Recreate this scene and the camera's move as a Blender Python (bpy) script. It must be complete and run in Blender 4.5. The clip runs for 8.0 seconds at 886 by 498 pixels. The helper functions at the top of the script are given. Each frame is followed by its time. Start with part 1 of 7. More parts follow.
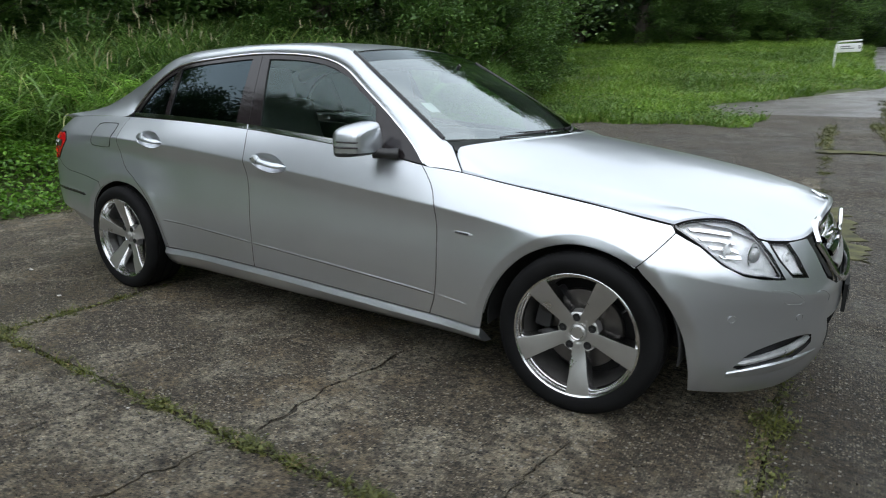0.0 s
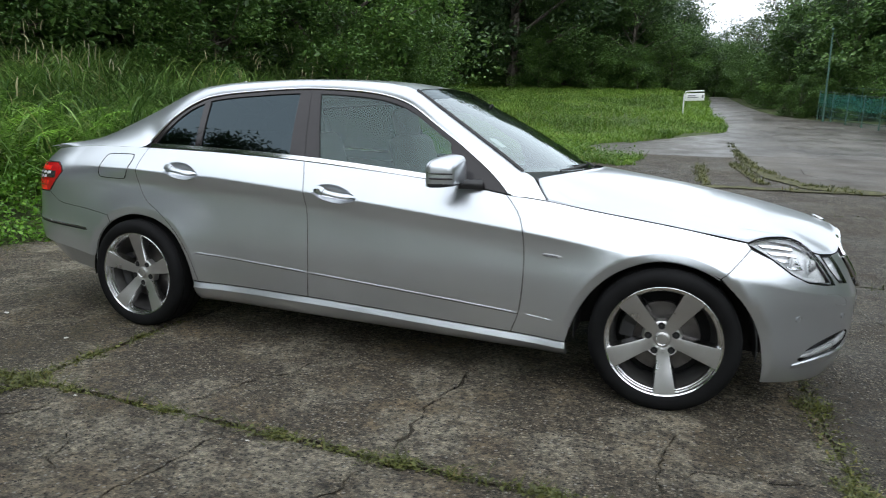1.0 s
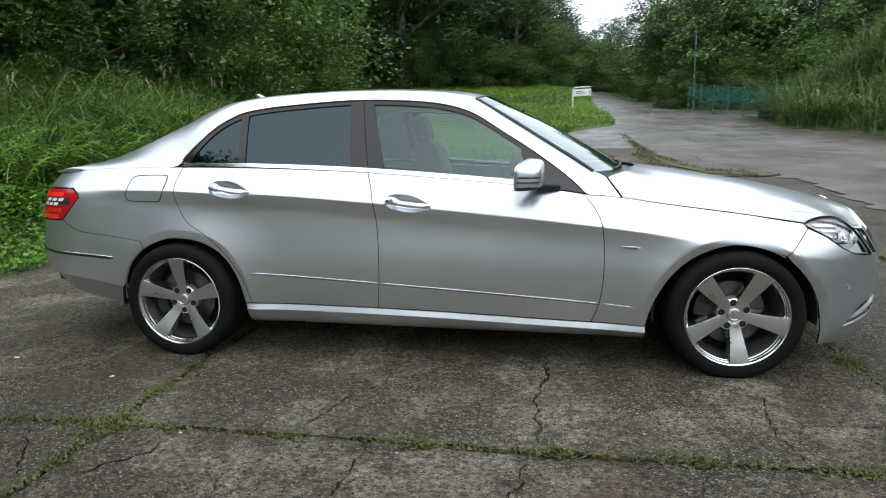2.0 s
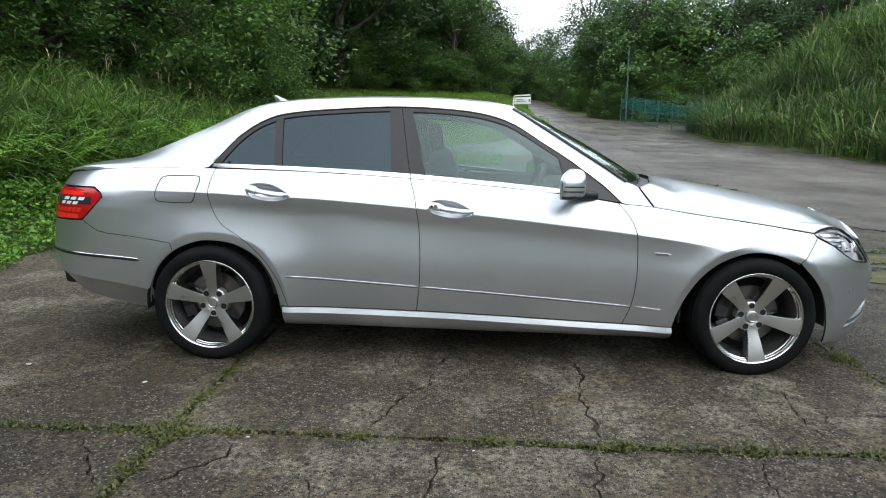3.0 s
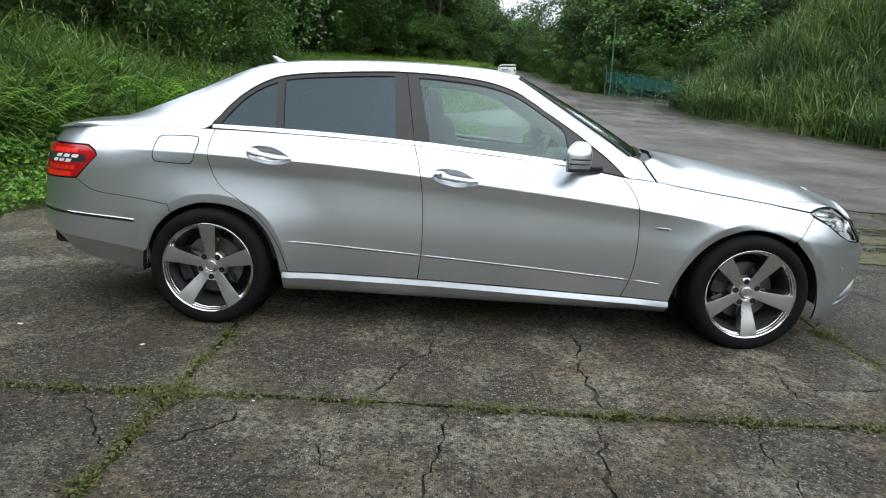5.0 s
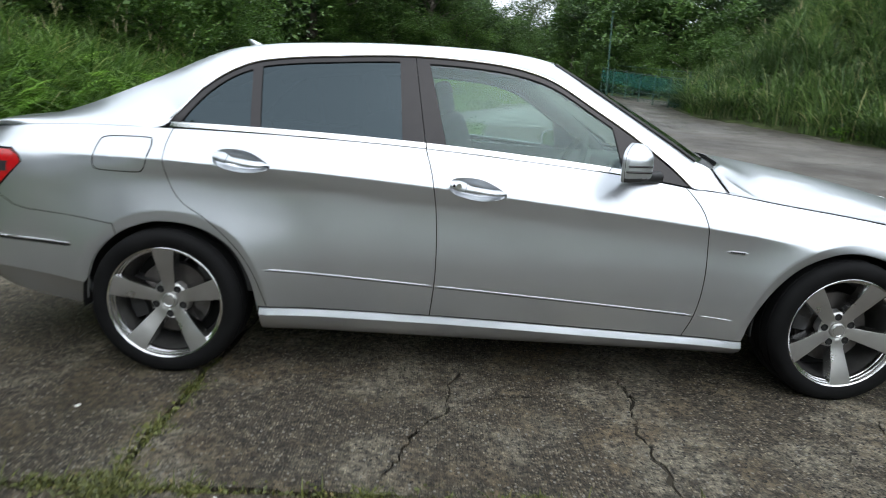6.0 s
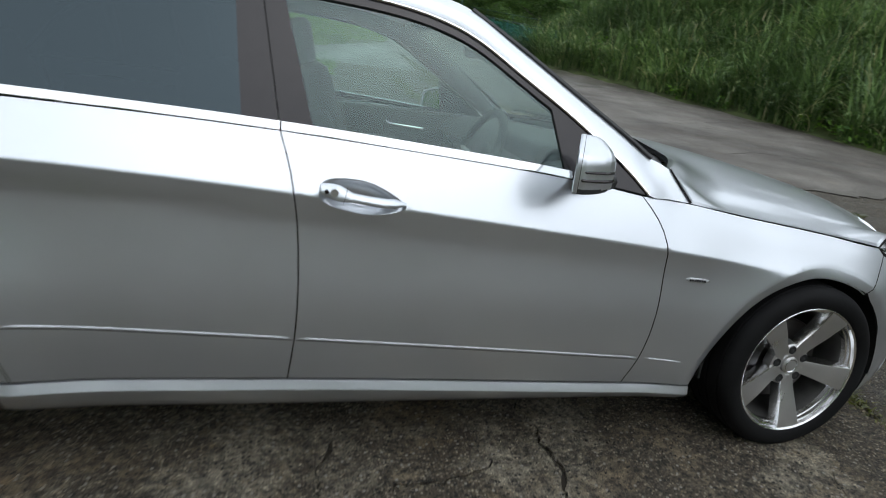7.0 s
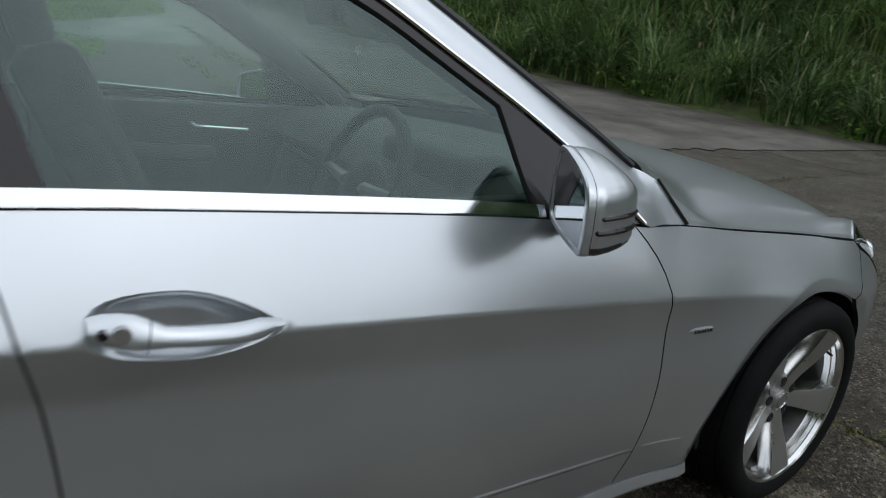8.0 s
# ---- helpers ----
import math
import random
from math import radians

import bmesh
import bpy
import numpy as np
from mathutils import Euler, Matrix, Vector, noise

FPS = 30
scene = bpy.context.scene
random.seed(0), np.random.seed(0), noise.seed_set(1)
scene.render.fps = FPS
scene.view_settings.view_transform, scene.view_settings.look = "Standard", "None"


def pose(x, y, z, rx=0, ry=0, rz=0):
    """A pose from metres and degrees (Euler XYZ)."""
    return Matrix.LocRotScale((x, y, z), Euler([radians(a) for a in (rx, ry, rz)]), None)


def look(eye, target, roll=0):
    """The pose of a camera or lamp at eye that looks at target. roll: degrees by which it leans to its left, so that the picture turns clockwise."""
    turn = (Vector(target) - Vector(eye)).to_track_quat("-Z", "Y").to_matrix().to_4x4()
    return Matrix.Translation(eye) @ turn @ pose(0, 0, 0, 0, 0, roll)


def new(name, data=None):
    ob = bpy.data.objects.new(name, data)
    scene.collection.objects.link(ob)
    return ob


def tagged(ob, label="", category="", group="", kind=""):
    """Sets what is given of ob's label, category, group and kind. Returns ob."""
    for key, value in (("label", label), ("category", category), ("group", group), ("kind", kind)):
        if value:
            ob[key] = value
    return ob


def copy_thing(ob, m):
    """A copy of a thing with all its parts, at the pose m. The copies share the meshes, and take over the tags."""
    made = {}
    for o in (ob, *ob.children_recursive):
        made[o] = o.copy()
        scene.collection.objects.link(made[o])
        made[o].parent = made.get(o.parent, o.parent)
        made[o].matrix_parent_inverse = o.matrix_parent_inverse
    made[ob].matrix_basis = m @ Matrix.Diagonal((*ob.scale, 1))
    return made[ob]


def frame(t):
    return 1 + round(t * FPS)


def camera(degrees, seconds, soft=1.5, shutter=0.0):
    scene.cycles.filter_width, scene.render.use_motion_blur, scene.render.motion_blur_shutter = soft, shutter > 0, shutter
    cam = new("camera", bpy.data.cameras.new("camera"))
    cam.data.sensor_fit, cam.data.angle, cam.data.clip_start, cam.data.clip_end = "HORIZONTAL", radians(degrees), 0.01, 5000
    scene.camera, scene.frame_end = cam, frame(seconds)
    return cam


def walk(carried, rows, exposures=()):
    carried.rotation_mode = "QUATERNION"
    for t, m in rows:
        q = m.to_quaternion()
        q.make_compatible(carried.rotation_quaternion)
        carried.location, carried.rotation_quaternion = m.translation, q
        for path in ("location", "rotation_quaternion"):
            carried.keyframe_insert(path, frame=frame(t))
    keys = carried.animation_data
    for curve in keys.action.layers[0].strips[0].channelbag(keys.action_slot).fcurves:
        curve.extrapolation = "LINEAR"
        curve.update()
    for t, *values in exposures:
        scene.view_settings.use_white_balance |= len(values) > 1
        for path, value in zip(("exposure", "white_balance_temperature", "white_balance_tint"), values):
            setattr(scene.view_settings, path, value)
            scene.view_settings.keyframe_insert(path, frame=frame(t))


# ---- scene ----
from mathutils import geometry

cam = camera(71.3, 8.0, 1.0, shutter=0.35)
PATH = [
    (0, (3.593, -2.981, 1.195), (2.57, -1.333, 0.708), 0.5),
    (0.5, (3.239, -3.353, 1.197), (2.419, -1.583, 0.756), 0.5),
    (1, (2.83, -3.583, 1.174), (2.171, -1.731, 0.806), 1.6),
    (1.5, (2.376, -3.756, 1.169), (1.835, -1.867, 0.796), 2.5),
    (2, (1.954, -3.904, 1.199), (1.64, -1.963, 0.836), -0.9),
    (2.2, (1.775, -3.923, 1.152), (1.531, -1.961, 0.847), -0.1),
    (3.3, (1.331, -4.123, 1.24), (1.283, -2.157, 0.874), 0.6),
    (3.5, (1.312, -4.16, 1.208), (1.282, -2.194, 0.84), 0.6),
    (4, (1.307, -4.174, 1.193), (1.275, -2.214, 0.797), 1.4),
    (4.5, (1.284, -4.155, 1.192), (1.265, -2.195, 0.794), 1.9),
    (4.7, (1.265, -4.136, 1.217), (1.255, -2.179, 0.804), 2.2),
    (5.8, (1.182, -3.546, 1.198), (1.162, -1.612, 0.691), 4.1),
    (6, (1.127, -3.378, 1.184), (1.149, -1.429, 0.737), 2.8),
    (6.5, (1.074, -2.967, 1.219), (1.378, -1.069, 0.665), 3.4),
    (7, (1.071, -2.486, 1.249), (1.587, -0.648, 0.653), 6.8),
    (7.5, (1.036, -2.033, 1.262), (1.851, -0.314, 0.645), 4.6),
    (8, (1.163, -1.638, 1.227), (2.199, -0.047, 0.599), 4.6),
]
walk(cam, [(t, look(eye, target, roll)) for t, eye, target, roll in PATH], [(0.0, 0.64), (1.0, 0.74), (2.0, 0.82), (4.5, 0.88), (6.5, 0.68), (7.5, 0.18), (8.0, -0.02)])

# world and light: an even, overcast sky with a very soft sun
world = bpy.data.worlds.new("overcast_sky")
scene.world = world
world.use_nodes = True
wn, wl = world.node_tree.nodes, world.node_tree.links
sky = wn.new("ShaderNodeTexSky")
sky.sky_type, sky.sun_disc = "NISHITA", False
sky.sun_elevation, sky.sun_rotation = radians(56), radians(159)
sky.air_density, sky.dust_density = 1.0, 2.5
grey = wn.new("ShaderNodeHueSaturation")
grey.inputs["Saturation"].default_value = 0.10
veil = wn.new("ShaderNodeMix")
veil.data_type = "RGBA"
veil.inputs["Factor"].default_value = 0.68
veil.inputs["B"].default_value = (8.6, 9.6, 10.75, 1)
wl.new(sky.outputs[0], grey.inputs["Color"])
wl.new(grey.outputs[0], veil.inputs["A"])
wl.new(veil.outputs["Result"], wn["Background"].inputs["Color"])
wn["Background"].inputs["Strength"].default_value = 0.13
sun_data = bpy.data.lights.new("sun", "SUN")
sun_data.energy, sun_data.angle, sun_data.color = 0.5, radians(150), (1, 0.99, 0.98)
new("sun", sun_data).matrix_world = look((3.5, -9, 12.4), (0, 0, 0))


# ---- materials ----
def material(name):
    m = bpy.data.materials.new(name)
    m.use_nodes = True
    return m, m.node_tree.nodes, m.node_tree.links, m.node_tree.nodes["Principled BSDF"]


def noise_node(n, l, scale, detail=4.0, rough=0.55, coords="Object"):
    c, t = n.new("ShaderNodeTexCoord"), n.new("ShaderNodeTexNoise")
    t.inputs["Scale"].default_value, t.inputs["Detail"].default_value, t.inputs["Roughness"].default_value = scale, detail, rough
    l.new(c.outputs[coords], t.inputs["Vector"])
    return t


def ramp_node(n, l, source, *stops):
    r = n.new("ShaderNodeValToRGB")
    while len(r.color_ramp.elements) < len(stops):
        r.color_ramp.elements.new(0.5)
    for e, (p, c) in zip(r.color_ramp.elements, stops):
        e.position = p
        e.color = (*c, 1) if len(c) == 3 else c
    l.new(source, r.inputs[0])
    return r


def mix_node(n, l, fac, a, b, blend="MIX"):
    m = n.new("ShaderNodeMix")
    m.data_type, m.blend_type = "RGBA", blend
    for sock, v in (("Factor", fac), ("A", a), ("B", b)):
        if isinstance(v, (int, float)):
            m.inputs[sock].default_value = v
        elif isinstance(v, tuple):
            m.inputs[sock].default_value = (*v, 1)
        else:
            l.new(v, m.inputs[sock])
    return m.outputs["Result"]


def bump_node(n, l, height, strength, distance, bsdf):
    b = n.new("ShaderNodeBump")
    b.inputs["Strength"].default_value, b.inputs["Distance"].default_value = strength, distance
    l.new(height, b.inputs["Height"])
    l.new(b.outputs[0], bsdf.inputs["Normal"])
    return b


def plain(name, color, rough=0.5, metal=0.0, coat=0.0, vary=0.12, scale=14.0, bump=0.0, grain=120.0):
    """A surface of one colour with a little unevenness in colour and gloss."""
    m, n, l, b = material(name)
    t = noise_node(n, l, scale)
    lo, hi = tuple(c * (1 - vary) for c in color), tuple(min(1, c * (1 + vary)) for c in color)
    l.new(ramp_node(n, l, t.outputs["Fac"], (0.3, lo), (0.7, hi)).outputs[0], b.inputs["Base Color"])
    r = ramp_node(n, l, t.outputs["Fac"], (0.25, (rough * 0.85,) * 3), (0.75, (min(1, rough * 1.15),) * 3))
    l.new(r.outputs[0], b.inputs["Roughness"])
    b.inputs["Metallic"].default_value, b.inputs["Coat Weight"].default_value = metal, coat
    b.inputs["Coat Roughness"].default_value = 0.03
    if bump:
        bump_node(n, l, noise_node(n, l, grain).outputs["Fac"], bump, 0.002, b)
    return m


def paint_material():
    m, n, l, b = material("silver_metallic_paint")
    film = noise_node(n, l, 2.2, 3.0)
    base = ramp_node(n, l, film.outputs["Fac"], (0.3, (0.588, 0.614, 0.648)), (0.7, (0.613, 0.639, 0.673)))
    dull = ramp_node(n, l, film.outputs["Fac"], (0.35, (0.97, 0.97, 0.965)), (0.7, (1, 1, 1)))
    l.new(mix_node(n, l, 1.0, base.outputs[0], dull.outputs[0], "MULTIPLY"), b.inputs["Base Color"])
    rough = ramp_node(n, l, film.outputs["Fac"], (0.3, (0.285,) * 3), (0.75, (0.32,) * 3))
    l.new(rough.outputs[0], b.inputs["Roughness"])
    b.inputs["Metallic"].default_value = 0.85
    b.inputs["Coat Weight"].default_value, b.inputs["Coat Roughness"].default_value = 0.7, 0.07
    return m


def glass_material(name, tint, gloss=(0.86, 0.97, 1.0), ior=1.7):
    """A thin pane: clear with a tint, mirroring more at a glancing angle, alike from both sides."""
    m = bpy.data.materials.new(name)
    m.use_nodes = True
    n, l = m.node_tree.nodes, m.node_tree.links
    n.remove(n["Principled BSDF"])
    see, shine, both, face = n.new("ShaderNodeBsdfTransparent"), n.new("ShaderNodeBsdfGlossy"), n.new("ShaderNodeMixShader"), n.new("ShaderNodeLayerWeight")
    see.inputs[0].default_value = (*tint, 1)
    shine.inputs["Roughness"].default_value = 0.0
    shine.inputs["Color"].default_value = (*gloss, 1)
    face.inputs["Blend"].default_value = 0.5
    f0 = ((ior - 1) / (ior + 1)) ** 2
    power, rise = n.new("ShaderNodeMath"), n.new("ShaderNodeMath")
    power.operation, power.inputs[1].default_value = "POWER", 5.0
    rise.operation, rise.inputs[1].default_value, rise.inputs[2].default_value = "MULTIPLY_ADD", 1 - f0, f0
    l.new(face.outputs["Facing"], power.inputs[0])
    l.new(power.outputs[0], rise.inputs[0])
    l.new(rise.outputs[0], both.inputs[0])
    l.new(see.outputs[0], both.inputs[1])
    l.new(shine.outputs[0], both.inputs[2])
    l.new(both.outputs[0], n["Material Output"].inputs[0])
    return m


def leaf_material(name, dark, light, dry=None, gloss=0.45):
    m, n, l, b = material(name)
    geo = n.new("ShaderNodeNewGeometry")
    big = noise_node(n, l, 0.35, 3.0)
    col = ramp_node(n, l, geo.outputs["Random Per Island"], (0.0, dark), (0.90, light), (1.0, dry or light))
    patch = ramp_node(n, l, big.outputs["Fac"], (0.34, (0.55, 0.60, 0.55)), (0.66, (1.35, 1.30, 1.18)))
    mixed = mix_node(n, l, 1.0, col.outputs[0], patch.outputs[0], "MULTIPLY")
    l.new(mixed, b.inputs["Base Color"])
    b.inputs["Roughness"].default_value = gloss
    thru, add = n.new("ShaderNodeBsdfTranslucent"), n.new("ShaderNodeMixShader")
    l.new(mixed, thru.inputs[0])
    add.inputs[0].default_value = 0.3
    l.new(b.outputs[0], add.inputs[1])
    l.new(thru.outputs[0], add.inputs[2])
    l.new(add.outputs[0], n["Material Output"].inputs[0])
    return m


def concrete_material(name, wet=0.0, lift=1.0, fleck=1.0, crust=0.85, rough=1.0):
    m, n, l, b = material(name)
    c = n.new("ShaderNodeTexCoord")
    k = lift

    def vor(scale, rnd=1.0):
        v = n.new("ShaderNodeTexVoronoi")
        v.voronoi_dimensions = "2D"
        v.inputs["Scale"].default_value, v.inputs["Randomness"].default_value = scale, rnd
        l.new(c.outputs["Object"], v.inputs["Vector"])
        s = n.new("ShaderNodeSeparateColor")
        l.new(v.outputs["Color"], s.inputs[0])
        return v, s

    def mask(scale, lo, hi, detail=9.0, rough=0.7, top=1.0):
        return ramp_node(n, l, noise_node(n, l, scale, detail, rough).outputs["Fac"], (lo, (0, 0, 0)), (hi, (top, top, top))).outputs[0]

    def both(a, bb):
        return mix_node(n, l, 1.0, a, bb, "MULTIPLY")
    mottle = noise_node(n, l, 30.0, 10.0, 0.82)
    fine = noise_node(n, l, 120.0, 5.0, 0.8)
    # the cement skin, brown-grey and unevenly stained
    stain = noise_node(n, l, 1.0, 9.0, 0.66)
    col = ramp_node(n, l, stain.outputs["Fac"], (0.36, (0.050 * k, 0.039 * k, 0.0255 * k)), (0.48, (0.085 * k, 0.068 * k, 0.046 * k)), (0.60, (0.121 * k, 0.100 * k, 0.070 * k))).outputs[0]
    col = mix_node(n, l, mask(0.75, 0.50, 0.66, top=0.6), col, (0.105 * k, 0.076 * k, 0.042 * k))
    # dark damp patches
    col = mix_node(n, l, mask(2.6, 0.60, 0.66, top=0.7), col, (0.022, 0.020, 0.017))
    # worn places where the stones show
    pebble, tone = vor(88.0)
    stones = ramp_node(n, l, tone.outputs[0], (0.0, (0.018, 0.016, 0.0125)), (0.35, (0.056, 0.047, 0.0345)), (0.60, (0.137, 0.118, 0.088)), (0.85, (0.215, 0.190, 0.147)), (1.0, (0.30, 0.272, 0.222)))
    show = ramp_node(n, l, pebble.outputs["Distance"], (0.34, (1, 1, 1)), (0.42, (0, 0, 0)))
    worn = mask(2.1, 0.44, 0.50, 10.0, 0.76)
    col = mix_node(n, l, both(worn, (0.62, 0.62, 0.62)), col, (0.036, 0.030, 0.0215))
    col = mix_node(n, l, both(worn, show.outputs[0]), col, stones.outputs[0])
    # pale crusts with clear edges
    col = mix_node(n, l, both(mask(1.35, 0.50, 0.59, 12.0, 0.70), mask(17.0, 0.36, 0.50, top=crust)), col, (0.182 * k, 0.166 * k, 0.132 * k))
    # grain, pits and pale flecks
    blot = ramp_node(n, l, mottle.outputs["Fac"], (0.41, (0.13, 0.125, 0.12)), (0.48, (0.88, 0.87, 0.85)), (0.58, (1.8, 1.76, 1.66)))
    col = mix_node(n, l, 0.85, col, blot.outputs[0], "MULTIPLY")
    small, tint = vor(118.0)
    pit = ramp_node(n, l, tint.outputs[0], (0.0, (0.08, 0.08, 0.08)), (0.16, (0.3, 0.3, 0.29)), (0.28, (0.68, 0.67, 0.66)), (0.60, (1.1, 1.09, 1.07)), (0.86, (1.55, 1.52, 1.46)), (1.0, (2.4, 2.34, 2.22)))
    inside = ramp_node(n, l, small.outputs["Distance"], (0.26, (fleck, fleck, fleck)), (0.40, (0, 0, 0)))
    col = mix_node(n, l, inside.outputs[0], col, mix_node(n, l, 1.0, col, pit.outputs[0], "MULTIPLY"))
    # single pale pebbles and dark pits
    lone, pick = vor(38.0)
    spot = ramp_node(n, l, lone.outputs["Distance"], (0.17, (1, 1, 1)), (0.22, (0, 0, 0)))
    pale = ramp_node(n, l, pick.outputs[0], (0.86, (0, 0, 0)), (0.87, (1, 1, 1)))
    dark = ramp_node(n, l, pick.outputs[1], (0.72, (0, 0, 0)), (0.73, (1, 1, 1)))
    col = mix_node(n, l, both(spot.outputs[0], dark.outputs[0]), col, (0.012, 0.011, 0.009))
    col = mix_node(n, l, both(spot.outputs[0], pale.outputs[0]), col, (0.34 * fleck, 0.32 * fleck, 0.28 * fleck))
    piece = n.new("ShaderNodeObjectInfo")
    own = ramp_node(n, l, piece.outputs["Random"], (0.0, (0.84, 0.83, 0.81)), (1.0, (1.0, 0.99, 0.97)))
    l.new(mix_node(n, l, 1.0, col, own.outputs[0], "MULTIPLY"), b.inputs["Base Color"])
    r = ramp_node(n, l, stain.outputs["Fac"], (0.35, (0.50 - 0.25 * wet,) * 3), (0.6, (0.85 - 0.35 * wet,) * 3))
    l.new(r.outputs[0], b.inputs["Roughness"])
    h = mix_node(n, l, 0.5, pebble.outputs["Distance"], fine.outputs["Fac"])
    h = mix_node(n, l, 0.5, h, mottle.outputs["Fac"])
    bump_node(n, l, h, rough, 0.034, b)
    return m



def asphalt_material(name, dry):
    """Worn grey asphalt, damp in streaks."""
    m, n, l, b = material(name)
    wide, fine = noise_node(n, l, 0.55, 8.0, 0.62), noise_node(n, l, 95.0, 5.0, 0.8)
    tone = ramp_node(n, l, wide.outputs["Fac"], (0.36, (0.060, 0.052, 0.043)), (0.50, (0.098, 0.088, 0.075)), (0.64, (0.140, 0.128, 0.111)))
    grain = ramp_node(n, l, fine.outputs["Fac"], (0.36, (0.55, 0.55, 0.55)), (0.62, (1.35, 1.34, 1.32)))
    col = mix_node(n, l, 1.0, tone.outputs[0], grain.outputs[0], "MULTIPLY")
    scar = ramp_node(n, l, noise_node(n, l, 2.6, 9.0, 0.72).outputs["Fac"], (0.40, (0.62, 0.60, 0.57)), (0.45, (1.0, 1.0, 1.0)), (0.58, (1.0, 1.0, 1.0)), (0.62, (1.28, 1.26, 1.22)))
    l.new(mix_node(n, l, 1.0, col, scar.outputs[0], "MULTIPLY"), b.inputs["Base Color"])
    damp = ramp_node(n, l, noise_node(n, l, 1.3, 6.0, 0.6).outputs["Fac"], (0.40, (0.30 + 0.22 * dry,) * 3), (0.62, (0.55 + 0.25 * dry,) * 3))
    l.new(damp.outputs[0], b.inputs["Roughness"])
    b.inputs["Specular IOR Level"].default_value = 0.6 - 0.22 * dry
    bump_node(n, l, fine.outputs["Fac"], 0.45, 0.008, b)
    return m


PAINT = paint_material()
CHROME = plain("bright_chrome", (0.80, 0.81, 0.82), 0.10, 1.0, vary=0.04)
ALLOY = plain("silver_alloy", (0.50, 0.495, 0.485), 0.30, 0.85, vary=0.08, scale=9)
BARREL = plain("dark_inner_rim", (0.115, 0.112, 0.108), 0.42, 0.7, vary=0.3, scale=9)
ALLOY_CUT = plain("polished_alloy", (0.72, 0.72, 0.72), 0.18, 1.0, vary=0.06)
RUBBER = plain("tyre_rubber", (0.0065, 0.0065, 0.0068), 0.75, vary=0.6, scale=7.0, bump=0.3, grain=60)
RUBBER.node_tree.nodes["Principled BSDF"].inputs["Specular IOR Level"].default_value = 0.14
BLACK = plain("black_plastic", (0.016, 0.016, 0.017), 0.45, vary=0.2)
GLOSS_BLACK = plain("gloss_black_trim", (0.018, 0.0145, 0.0155), 0.07, vary=0.1)
GLOSS_BLACK.node_tree.nodes["Principled BSDF"].inputs["Specular IOR Level"].default_value = 0.42
# for joints, and for the shadow line drawn under the rubbing strips
SEAM = plain("dark_joint_and_shadow", (0.006, 0.006, 0.006), 0.8, vary=0.1)
UNDER = plain("dark_underbody", (0.012, 0.012, 0.012), 0.85, vary=0.3)
IRON = plain("brake_iron", (0.14, 0.13, 0.125), 0.45, 0.9, vary=0.25)
LEATHER = plain("grey_leather", (0.085, 0.083, 0.078), 0.55, vary=0.15, bump=0.25, grain=300)
DASH = plain("dark_grey_dash", (0.05, 0.05, 0.05), 0.6, vary=0.15)
PILLAR = plain("grey_pillar_trim", (0.075, 0.078, 0.075), 0.75, vary=0.1)
PALE_TRIM = plain("pale_cabin_trim", (0.30, 0.29, 0.27), 0.7, vary=0.1)
RED_LENS = plain("red_lamp_lens", (0.95, 0.025, 0.018), 0.2, coat=0.4, vary=0.15, scale=60)
RED_DEEP = plain("deep_red_lamp_lens", (0.45, 0.008, 0.010), 0.2, coat=0.4, vary=0.15, scale=60)
LAMP_GREY = plain("grey_lamp_frame", (0.40, 0.41, 0.42), 0.3, 0.4, vary=0.2, scale=40)
WHITE_LENS = plain("white_lamp_lens", (0.85, 0.85, 0.86), 0.15, coat=1.0, vary=0.15, scale=60)
SMOKE_LENS = plain("smoked_lamp_lens", (0.035, 0.033, 0.036), 0.25, coat=0.3)
PAPER = plain("pale_paper_label", (0.55, 0.60, 0.58), 0.6)
GLASS_FRONT = glass_material("lightly_tinted_glass", (0.64, 0.78, 0.73), (0.78, 0.95, 0.93), 1.76)
GLASS_REAR = glass_material("darkly_tinted_glass", (0.035, 0.042, 0.042), (0.70, 0.90, 1.0), 1.66)
GLASS_SCREEN = glass_material("windscreen_glass", (0.66, 0.75, 0.70), (0.92, 0.99, 1.0), 3.1)
GLASS_BAND = glass_material("shade_band_glass", (0.20, 0.20, 0.24))
LENS = glass_material("clear_lamp_lens", (0.95, 0.96, 0.97), (1, 1, 1), 1.45)
LAMP_BACK = plain("pale_lamp_reflector", (0.88, 0.89, 0.90), 0.25, 0.15, vary=0.12, scale=40)
MIRROR = plain("mirror_glass", (0.78, 0.80, 0.82), 0.02, 1.0, vary=0.01)
CONCRETE = concrete_material("weathered_concrete", 0.0, 1.48)
LOT = asphalt_material("worn_grey_asphalt", 1.0)
ROAD = asphalt_material("wet_grey_asphalt", 0.0)
MOSS_FLAT = plain("flat_olive_moss", (0.078, 0.076, 0.031), 0.95, vary=0.7, scale=7, bump=0.8, grain=90)
CONCRETE_DAMP = concrete_material("damp_concrete", 0.1, 0.60)
MOSS = leaf_material("moss_and_weeds", (0.042, 0.050, 0.015), (0.125, 0.140, 0.036), (0.21, 0.17, 0.08))
SOIL = plain("mossy_soil", (0.060, 0.078, 0.022), 0.95, vary=0.5, scale=3, bump=0.8, grain=40)


